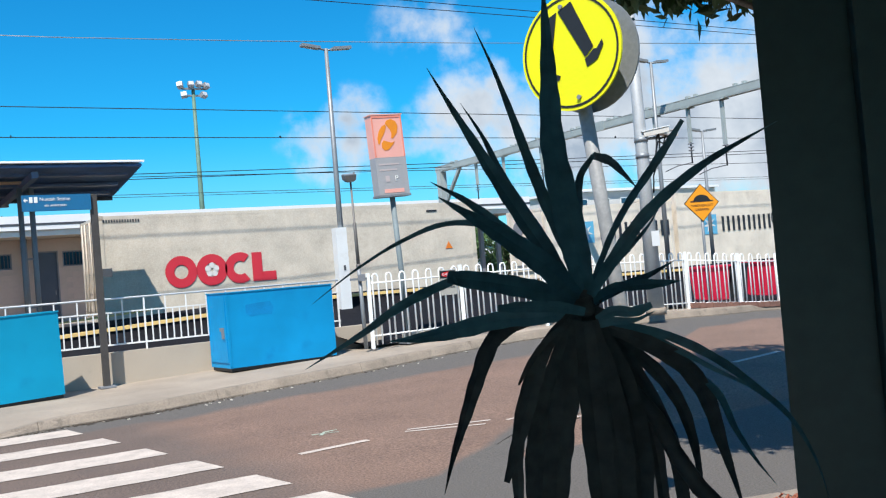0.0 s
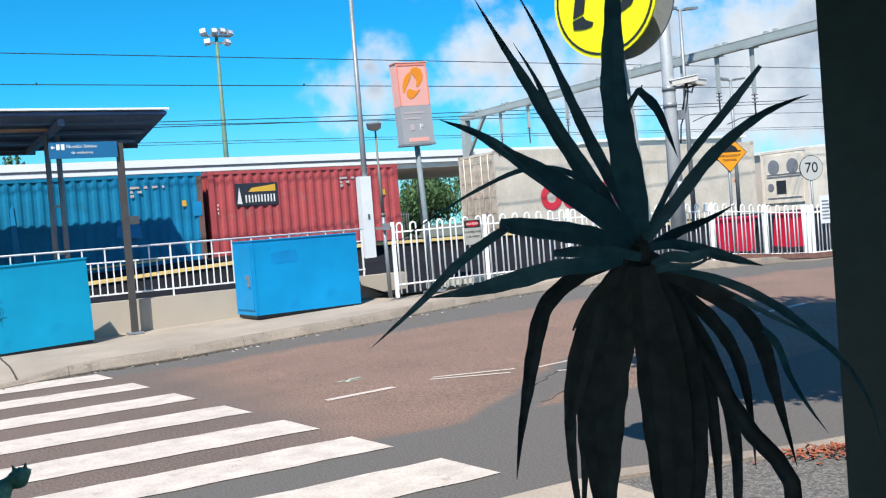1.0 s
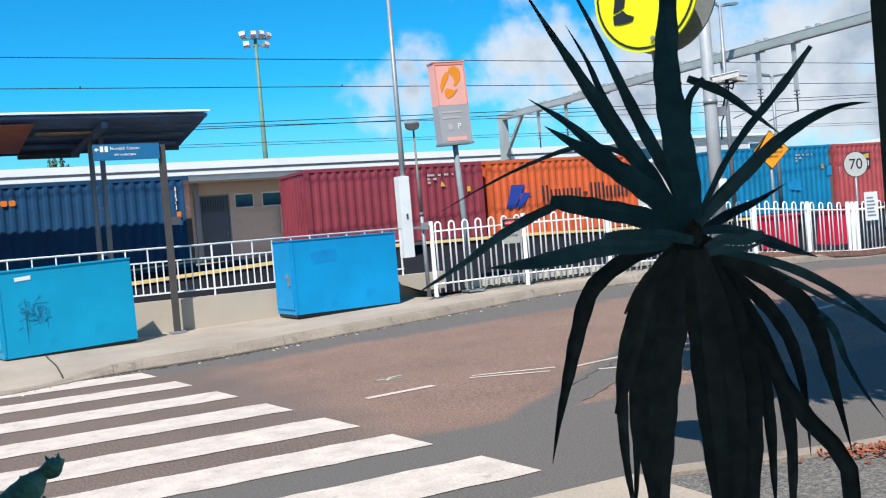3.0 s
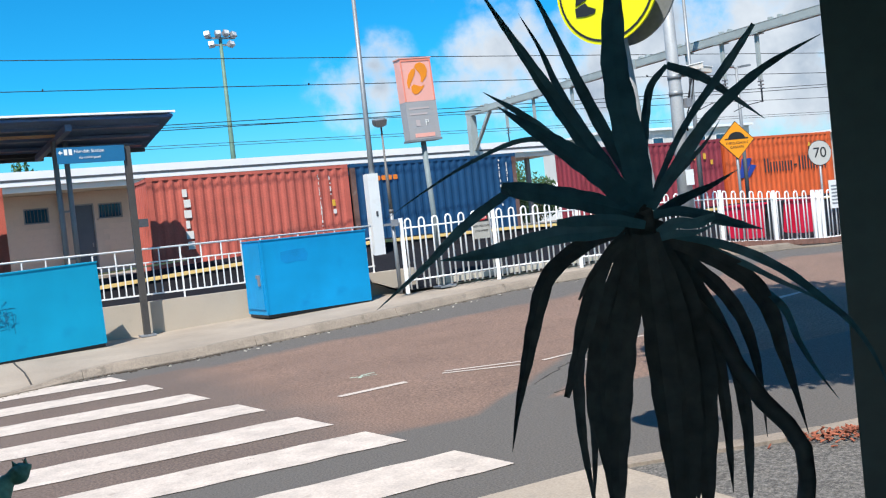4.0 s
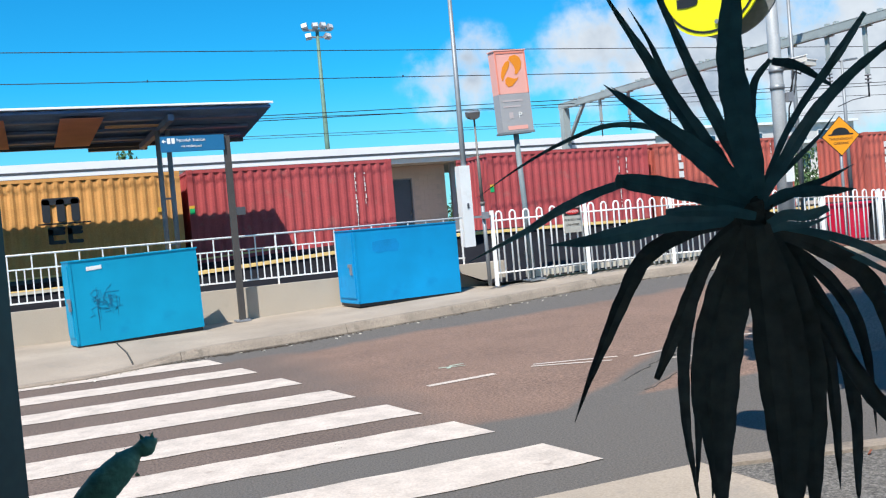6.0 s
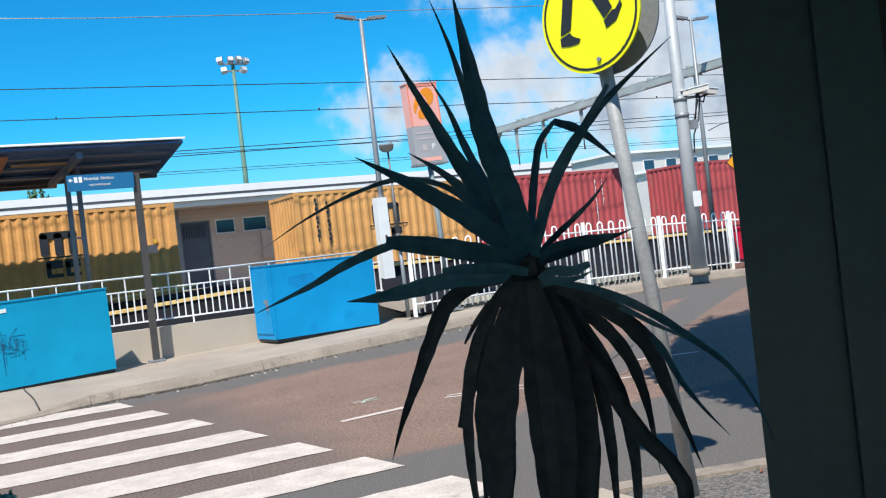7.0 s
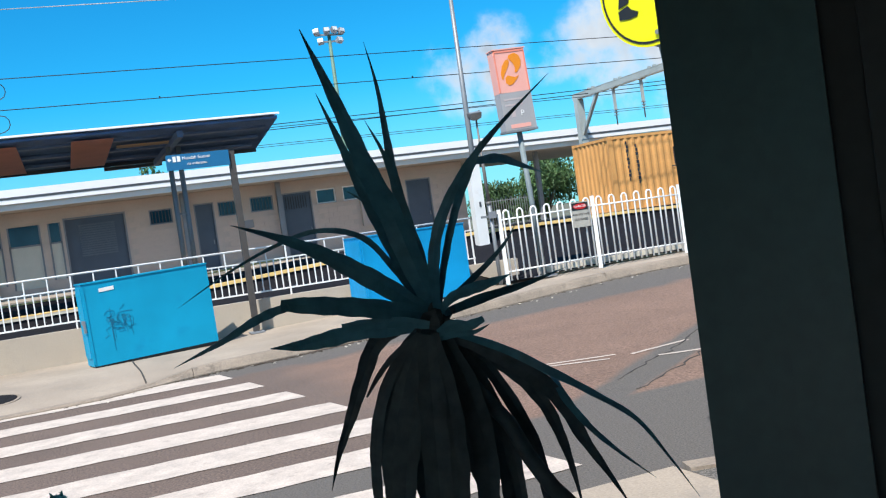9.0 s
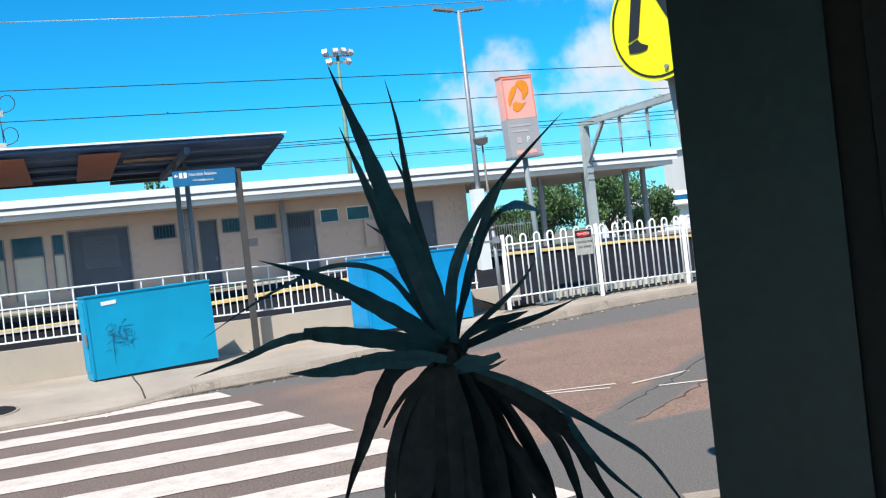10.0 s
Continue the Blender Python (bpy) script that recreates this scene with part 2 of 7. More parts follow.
def road_material():
    """Brown chip-seal across the middle, grey asphalt in front, along the far kerb and in the long patches."""
    m = mat("road_chipseal", (0.188, 0.118, 0.085), 0.9, var=0.13, scale=0.9, fine=48, bump=1.0, second=(0.14, 0.1, 0.08), amount=0.3, grit=0.5)
    n, l = m.node_tree.nodes, m.node_tree.links
    p = n["Principled BSDF"]
    brown = p.inputs["Base Color"].links[0].from_socket
    g = n.new("ShaderNodeTexNoise")
    g.inputs["Scale"].default_value, g.inputs["Detail"].default_value = 70, 6
    tc = n.new("ShaderNodeTexCoord")
    l.new(tc.outputs["Object"], g.inputs["Vector"])
    ramp = n.new("ShaderNodeValToRGB")
    ramp.color_ramp.elements[0].position, ramp.color_ramp.elements[1].position = 0.3, 0.75
    ramp.color_ramp.elements[0].color, ramp.color_ramp.elements[1].color = (0.066, 0.059, 0.052, 1), (0.158, 0.139, 0.12, 1)
    l.new(g.outputs["Fac"], ramp.inputs["Fac"])
    sep = n.new("ShaderNodeSeparateXYZ")
    wob = n.new("ShaderNodeTexNoise")
    wob.inputs["Scale"].default_value, wob.inputs["Detail"].default_value = 1.1, 10
    l.new(tc.outputs["Object"], wob.inputs["Vector"])
    l.new(tc.outputs["Object"], sep.inputs[0])

    def math_(op, a, b):
        q = n.new("ShaderNodeMath")
        q.operation = op
        for k, v in enumerate((a, b)):
            if isinstance(v, (int, float)):
                q.inputs[k].default_value = v
            else:
                l.new(v, q.inputs[k])
        return q.outputs[0]

    def soft(v, lo, hi):
        q = n.new("ShaderNodeMapRange")
        q.inputs["From Min"].default_value, q.inputs["From Max"].default_value = lo, hi
        l.new(v, q.inputs["Value"])
        return q.outputs[0]

    w = math_("MULTIPLY", math_("SUBTRACT", wob.outputs["Fac"], 0.5), 0.9)
    # front edge: y = 6.4 for x < 3.7, then rising with x
    line = math_("ADD", math_("MULTIPLY", math_("MAXIMUM", math_("SUBTRACT", sep.outputs["X"], 3.6), 0.0), 0.78), 6.35)
    front = soft(math_("SUBTRACT", math_("ADD", sep.outputs["Y"], math_("MULTIPLY", w, 0.35)), line), 0.06, -0.06)
    # a brown wedge between the front asphalt and the long patch
    lower = math_("ADD", math_("MULTIPLY", sep.outputs["X"], 0.72), 3.28)
    wedge = math_("MULTIPLY", soft(math_("SUBTRACT", sep.outputs["Y"], 6.37), -0.04, 0.04), soft(math_("SUBTRACT", lower, sep.outputs["Y"]), -0.04, 0.04))
    front = math_("MULTIPLY", front, math_("SUBTRACT", 1.0, wedge))
    back_line = math_("ADD", math_("MULTIPLY", sep.outputs["X"], 0.02), 11.9)
    back = soft(math_("SUBTRACT", math_("ADD", sep.outputs["Y"], w), back_line), -0.12, 0.2)
    f = math_("MAXIMUM", front, back)
    mx = n.new("ShaderNodeMixRGB")
    l.new(f, mx.inputs["Fac"])
    l.new(brown, mx.inputs["Color1"])
    l.new(ramp.outputs[0], mx.inputs["Color2"])
    # the crossing is worn darker and greyer than the rest of the street
    worn = n.new("ShaderNodeMixRGB")
    worn.blend_type = "MULTIPLY"
    worn.inputs["Color2"].default_value = (0.52, 0.68, 0.8, 1)
    l.new(math_("MULTIPLY", soft(math_("ADD", sep.outputs["X"], w), 3.1, 2.5), math_("SUBTRACT", 0.6, math_("MULTIPLY", f, 0.6))), worn.inputs["Fac"])
    l.new(mx.outputs[0], worn.inputs["Color1"])
    l.new(worn.outputs[0], p.inputs["Base Color"])
    return m


ROADMAT = road_material()


# ---- building blocks ----
class Solid:
    """A bmesh with boxes, beams, tubes and slabs added to it."""

    def __init__(self):
        self.bm = bmesh.new()

    def box(self, x0, y0, z0, x1, y1, z1, m=None):
        vs = [self.bm.verts.new((m @ Vector(c)) if m else c) for c in
              ((x0, y0, z0), (x1, y0, z0), (x1, y1, z0), (x0, y1, z0), (x0, y0, z1), (x1, y0, z1), (x1, y1, z1), (x0, y1, z1))]
        for f in ((0, 3, 2, 1), (4, 5, 6, 7), (0, 1, 5, 4), (1, 2, 6, 5), (2, 3, 7, 6), (3, 0, 4, 7)):
            self.bm.faces.new([vs[i] for i in f])
        return self

    def tube(self, path, r, sides=10, caps=True):
        """A round tube along points; r is one radius or one for each point."""
        path = [Vector(p) for p in path]
        rings, side = [], None
        for k, p in enumerate(path):
            t = (path[min(k + 1, len(path) - 1)] - path[max(k - 1, 0)]).normalized()
            side = t.orthogonal() if side is None else side - t * side.dot(t)
            side.normalize()
            up = t.cross(side)
            rad = r[k] if isinstance(r, (list, tuple)) else r
            rings.append([self.bm.verts.new(p + (side * math.cos(b) + up * math.sin(b)) * rad) for b in (i * 2 * math.pi / sides for i in range(sides))])
        for q, s in zip(rings, rings[1:]):
            for i in range(sides):
                self.bm.faces.new((q[i], q[(i + 1) % sides], s[(i + 1) % sides], s[i])).smooth = True
        if caps:
            self.bm.faces.new(list(reversed(rings[0])))
            self.bm.faces.new(rings[-1])
        return self

    def prism(self, pts, depth, m):
        """A flat outline in x, z of the frame m, given thickness along its y."""
        a = [self.bm.verts.new(m @ Vector((x, 0, z))) for x, z in pts]
        b = [self.bm.verts.new(m @ Vector((x, depth, z))) for x, z in pts]
        self.bm.faces.new(a)
        self.bm.faces.new(list(reversed(b)))
        for i in range(len(pts)):
            j = (i + 1) % len(pts)
            self.bm.faces.new((a[j], a[i], b[i], b[j]))
        return self

    def sheet(self, xs, ys, z):
        """A grid over xs and ys(x) with height z(x, y)."""
        rows = [[self.bm.verts.new((x, y, z(x, y))) for y in ys(x)] for x in xs]
        for p, q in zip(rows, rows[1:]):
            for i in range(len(p) - 1):
                self.bm.faces.new((p[i], q[i], q[i + 1], p[i + 1])).smooth = True
        return self

    def bevel(self, w, seg=1):
        es = [e for e in self.bm.edges if len(e.link_faces) == 2 and e.calc_face_angle(0) > 0.6]
        bmesh.ops.bevel(self.bm, geom=es, offset=w, segments=seg, affect="EDGES", profile=0.5)
        return self

    def mesh(self, name, material):
        bmesh.ops.recalc_face_normals(self.bm, faces=self.bm.faces)
        me = bpy.data.meshes.new(name)
        self.bm.to_mesh(me)
        self.bm.free()
        me.materials.append(material)
        return me


def part(name, solid, material, parent, label=""):
    ob = new(name, solid.mesh(name, material) if isinstance(solid, Solid) else solid)
    ob.parent = parent
    if label:
        ob["label"] = label
    return ob


def thing(name, label, category, place=(0, 0, 0), turn=0.0, group="", kind=""):
    ob = new(name)
    ob.empty_display_size = 0.2
    ob.matrix_world = pose(*place, 0, 0, turn)
    return tagged(ob, label, category, group, kind)


def setting(name, solid, material, label, category):
    return tagged(new(name, solid.mesh(name, material)), label, category, kind="structure")


def words(name, text, size, material, parent, m, depth=0.002):
    """Raised lettering in the built-in font, turned into a mesh; m places it, the text reading along its x, upright along its y."""
    c = bpy.data.curves.new(name, "FONT")
    c.body, c.size, c.extrude, c.align_x, c.align_y = text, size, depth, "CENTER", "CENTER"
    tmp = bpy.data.objects.new(name, c)
    me = bpy.data.meshes.new_from_object(tmp)
    bpy.data.objects.remove(tmp)
    bpy.data.curves.remove(c)
    me.transform(m)
    me.materials.clear()
    me.materials.append(material)
    return part(name, me, material, parent)


def ring(cx, cz, r, sides=28, squash=1.0):
    return [(cx + r * math.cos(i * 2 * math.pi / sides), cz + squash * r * math.sin(i * 2 * math.pi / sides)) for i in range(sides)]


FRONT = pose(0, 0, 0, 90, 0, 0)      # lettering plane: reads along x, upright along z, faces -y


# ---- large structure ----
def road_rise(x):
    return float(np.interp(x, (-80, 3, 9, 14, 18, 24, 80), (0, 0, 0.17, 0.2, 0.04, 0.0, 0.0)))


def road_z(x, y):
    k = min(1.0, max(0.0, (y - 5.0) / 7.0))
    return road_rise(x) * k * k * (3 - 2 * k) - 0.0025 * max(0.0, y - 15.0)


def kerb_y(x):
    return float(np.interp(x, (-80, -2, 0.4, 1.2, 1.9, 3.5, 5, 6.5, 8, 10, 15.7, 17.0, 80), (11.7, 12.0, 12.15, 12.55, 12.85, 13.1, 13.3, 13.5, 13.9, 14.3, 14.5, 14.9, 14.9)))


def pave_z(x, y):
    base = road_rise(x) + 0.13
    drop = float(np.interp(x, (-1.3, -0.95, 0.9, 1.75), (0.0, 0.105, 0.105, 0.0))) * max(0.0, 1 - (y - kerb_y(x)) / 1.2)
    return base - drop + 0.012 * (y - 13.0)


def near_y(x):
    return float(np.interp(x, (-80, 0.0, 2.4, 3.3, 4.6, 8, 80), (4.75, 4.55, 4.36, 4.2, 3.8, 3.3, 2.6)))


XS = [-80, -50, -30, -20, -14, -10] + [-8 + 0.5 * i for i in range(61)] + [24, 28, 34, 45, 60, 80]

ground = Solid()
ground.sheet([-3000, -600, -150, 150, 600, 3000], lambda x: [-3000, -600, -60, 60, 200, 800, 3000], lambda x, y: -0.42)
setting("ground", ground, GARDEN, "dull green and brown flat ground running out to the horizon", "ground")

road = Solid()
road.sheet(XS, lambda x: [-8 + 0.75 * i for i in range(33)], lambda x, y: road_z(x, y))
setting("road", road, ROADMAT, "brown chip-sealed street with grey asphalt patches and cracks", "road")

pave = Solid()
pave.sheet(XS, lambda x: [kerb_y(x) + 0.15 + (16.1 - kerb_y(x) - 0.15) * i / 8 for i in range(9)], pave_z)
setting("pavement", pave, CONCRETE, "sunlit grey concrete footpath in front of the station wall", "pavement")

near = Solid()
near.sheet([x for x in XS if x <= 3.2] + [3.2], lambda x: [-6 + (near_y(x) - 0.0 + 6) * i / 6 for i in range(7)], lambda x, y: 0.079 - (0.0 if y < near_y(x) - 0.6 else 0.05 * min(1.0, (3.2 - x) / 0.9)))
setting("pavement_near", near, CONCRETE, "pale concrete footpath and kerb ramp at the crossing", "pavement")
AGG = mat("exposed_aggregate", (0.125, 0.114, 0.1), 0.9, var=0.6, scale=42, fine=95, bump=0.9, second=(0.36, 0.325, 0.28), amount=0.85)
agg = Solid()
agg.sheet([3.2] + [x for x in XS if x > 3.2], lambda x: [-6 + (near_y(x) - 0.14 + 6) * i / 6 for i in range(7)], lambda x, y: 0.08)
setting("pavement_aggregate", agg, AGG, "speckled exposed-aggregate footpath", "pavement")

# kerb stones
kerb = tagged(new("kerb"), "worn pale concrete kerb along the far side of the street", "kerb", kind="structure")
x = -20.0
while x < 30:
    x1 = x + 2.4
    s = Solid()
    rows = []
    for xx in [x + 0.003 + 2.394 * i / 6 for i in range(7)]:
        y, z, zr = kerb_y(xx), pave_z(xx, kerb_y(xx) + 0.15), road_z(xx, kerb_y(xx))
        rows.append([s.bm.verts.new(v) for v in ((xx, y - 0.03, zr - 0.1), (xx, y - 0.03, zr + 0.02), (xx, y + 0.02, z - 0.03), (xx, y + 0.05, z + 0.004), (xx, y + 0.18, z + 0.004), (xx, y + 0.18, zr - 0.1))])
    for p, q in zip(rows, rows[1:]):
        for i in range(5):
            s.bm.faces.new((p[i], q[i], q[i + 1], p[i + 1]))
    s.bm.faces.new(rows[0])
    s.bm.faces.new(rows[-1][::-1])
    part("kerb_stone", s, KERBC, kerb)
    x = x1
kerb2 = tagged(new("kerb_near"), "pale concrete kerb on the near side of the street", "kerb", kind="structure")
x = 3.25
while x < 14:
    x1 = x + 1.2
    s = Solid()
    a_, b_ = Vector((x, near_y(x), 0)), Vector((x1, near_y(x1), 0))
    d_ = (b_ - a_).normalized()
    n_ = Vector((-d_.y, d_.x, 0))
    pts = [a_ - n_ * 0.16, b_ - n_ * 0.16, b_, a_]
    lo_ = [s.bm.verts.new(p + Vector((0, 0, -0.1))) for p in pts]
    hi_ = [s.bm.verts.new(p + Vector((0, 0, 0.1)) - (n_ * 0.02 if k > 1 else n_ * 0)) for k, p in enumerate(pts)]
    s.bm.faces.new(hi_)
    for i in range(4):
        s.bm.faces.new((lo_[i], lo_[(i + 1) % 4], hi_[(i + 1) % 4], hi_[i]))
    part("kerb_stone", s, KERBC, kerb2)
    x = x1 + 0.008

# zebra crossing: seven bars, 0.6 m wide with 0.6 m between
zebra = thing("zebra_crossing", "seven worn white zebra bars painted across the street", "road marking")
for k, (y0, y1) in enumerate(((11.88, 12.5), (10.68, 11.24), (9.42, 10.0), (8.22, 8.8), (7.05, 7.65), (6.03, 6.58), (4.88, 5.48))):
    s = Solid()
    left = (-1.2, -1.1, -1.0, -0.9, -0.8, -0.7, -0.6)[k]
    right = lambda y: 2.98 - (y - 5.0) * 0.145
    n = 14
    rows = []
    for i in range(n + 1):
        row = []
        for y in (y0, y1):
            xl = left - (y - y0) * 0.14
            xx = xl + (right(y) - xl) * i / n
            row.append(s.bm.verts.new((xx, y + 0.012 * math.sin(i * 2.3 + k), road_z(xx, y) + 0.006)))
        rows.append(row)
    for p, q in zip(rows, rows[1:]):
        s.bm.faces.new((p[0], q[0], q[1], p[1]))
    part("bar", s, WHITE_OLD, zebra)
dashes = thing("lane_dashes", "thin faded white centre dashes on the street", "road marking")
for x0, y0, x1, y1, w in ((3.2, 8.18, 3.92, 8.22, 0.09), (4.35, 8.28, 5.05, 7.9, 0.05), (4.42, 8.36, 5.2, 8.04, 0.05), (5.3, 7.9, 6.04, 7.99, 0.05), (5.4, 7.58, 6.0, 7.35, 0.05), (6.6, 8.13, 7.3, 7.86, 0.06), (9.3, 8.6, 10.4, 8.8, 0.09)):
    s = Solid()
    d_ = Vector((x1 - x0, y1 - y0, 0)).normalized()
    n_ = Vector((-d_.y, d_.x, 0)) * w / 2
    vs = [s.bm.verts.new((p.x, p.y, road_z(p.x, p.y) + 0.006)) for p in (Vector((x0, y0, 0)) - n_, Vector((x1, y1, 0)) - n_, Vector((x1, y1, 0)) + n_, Vector((x0, y0, 0)) + n_)]
    s.bm.faces.new(vs)
    part("dash", s, WHITE_OLD, dashes)


# ---- station side: wall, platform, tracks ----
def lip_z(x):
    """Height of the raised platform lip along the line."""
    return float(np.interp(x, (-8, -1.5, 3.0, 6.1, 9.4, 13.6, 15.4, 23), (0.806, 0.84, 0.893, 1.057, 1.21, 1.173, 1.115, 1.02)))


def platform_z(x, y):
    base = 0.62 if x < 7.3 else pave_z(x, 15.0) + 0.05
    k = min(1.0, max(0.0, (y - 16.2) / 4.5))
    return lip_z(x) if y > 20.73 else base + (max(base, lip_z(x) - 0.25) - base) * k


wall = Solid()
wx = [-14 + 1.0 * i for i in range(22)] + [8.1]
for x0, x1 in zip(wx, wx[1:]):
    za, zb = pave_z(x0, 16), pave_z(x1, 16)
    top0, top1 = 0.70, 0.70
    vs = [wall.bm.verts.new(v) for v in ((x0, 16.0, za - 0.2), (x1, 16.0, zb - 0.2), (x1, 16.0, top1), (x0, 16.0, top0), (x0, 16.2, za - 0.2), (x1, 16.2, zb - 0.2), (x1, 16.2, top1), (x0, 16.2, top0))]
    for f in ((0, 1, 2, 3), (3, 2, 6, 7), (5, 4, 7, 6)):
        wall.bm.faces.new([vs[i] for i in f])
    if x1 == 8.1:
        wall.bm.faces.new([vs[i] for i in (1, 5, 6, 2)])
bmesh.ops.remove_doubles(wall.bm, verts=wall.bm.verts, dist=0.001)
setting("wall_station", wall, WALLC, "low rendered tan retaining wall behind the lockers", "wall")

plat = Solid()
plat.sheet(XS, lambda x: ([16.2] if x < 7.3 else [15.3]) + [17, 19, 20.3, 20.72, 20.74, 23, 24.6, 25.0, 25.6, 26.0], platform_z)
setting("platform", plat, DARKASPH, "dark asphalt station platform behind white railings", "platform")
face = Solid()
face.sheet(XS, lambda x: [0, 1], lambda x, y: 0)
for v in face.bm.verts:
    v.co.z = platform_z(v.co.x, 26.0) - 0.004 if v.co.y > 0.5 else -0.3
    v.co.y = 26.0
setting("platform_face", face, KERBC, "concrete platform edge above the track", "platform")
for nm, xa, xb, y, d0, d1, m_, lb in (("yellow_line", 2.0, 80, 20.7, 0.0, 0.07, YELLOWLINE, "faded yellow safety edge along the platform"),
                                      ("yellow_line_west", -80, 2.0, 20.7, 0.0, 0.022, YELLOWLINE, "faded yellow safety edge along the platform"),
                                      ("platform_coping", -80, 2.0, 20.704, 0.022, 0.08, PALELINE, "pale worn coping below the yellow platform edge"),
                                      ("yellow_line_edge", -80, 6.0, 24.9, -0.16, -0.12, YELLOWLINE, "faded yellow line at the track edge of the platform")):
    s = Solid()
    xs_ = [xa] + [x for x in XS if xa < x < xb] + [xb]
    lo_ = [s.bm.verts.new((x, y, lip_z(x) + 0.01 - d1)) for x in xs_]
    hi_ = [s.bm.verts.new((x, y, lip_z(x) + 0.01 - d0)) for x in xs_]
    tp_ = [s.bm.verts.new((x, y + 0.3, lip_z(x) + 0.01 - d0)) for x in xs_]
    for k in range(len(xs_) - 1):
        s.bm.faces.new((lo_[k], lo_[k + 1], hi_[k + 1], hi_[k]))
        s.bm.faces.new((hi_[k], hi_[k + 1], tp_[k + 1], tp_[k]))
    setting(nm, s, m_, lb, "platform line")
bed = Solid()
bed.sheet([-80, -20, 0, 20, 40, 80], lambda x: [26.0, 28, 30, 32.6], lambda x, y: -0.3)
setting("track_bed", bed, BALLAST, "dark stone ballast between the platforms", "track bed")
for y in (27.55, 28.98):
    s = Solid().box(-80, y - 0.035, -0.3, 80, y + 0.035, -0.14)
    setting("rail", s, RUSTRAIL, "rusty steel running rail", "rail")
setting("platform_far_face", Solid().box(-80, 32.4, -0.3, 80, 43.9, 0.81), DARKASPH, "dark side wall of the island platform", "platform")
plat2 = Solid().box(-80, 32.45, 0.812, 80, 44, 0.9)
setting("platform_far", plat2, CONCRETE, "pale concrete island platform under the station building", "platform")


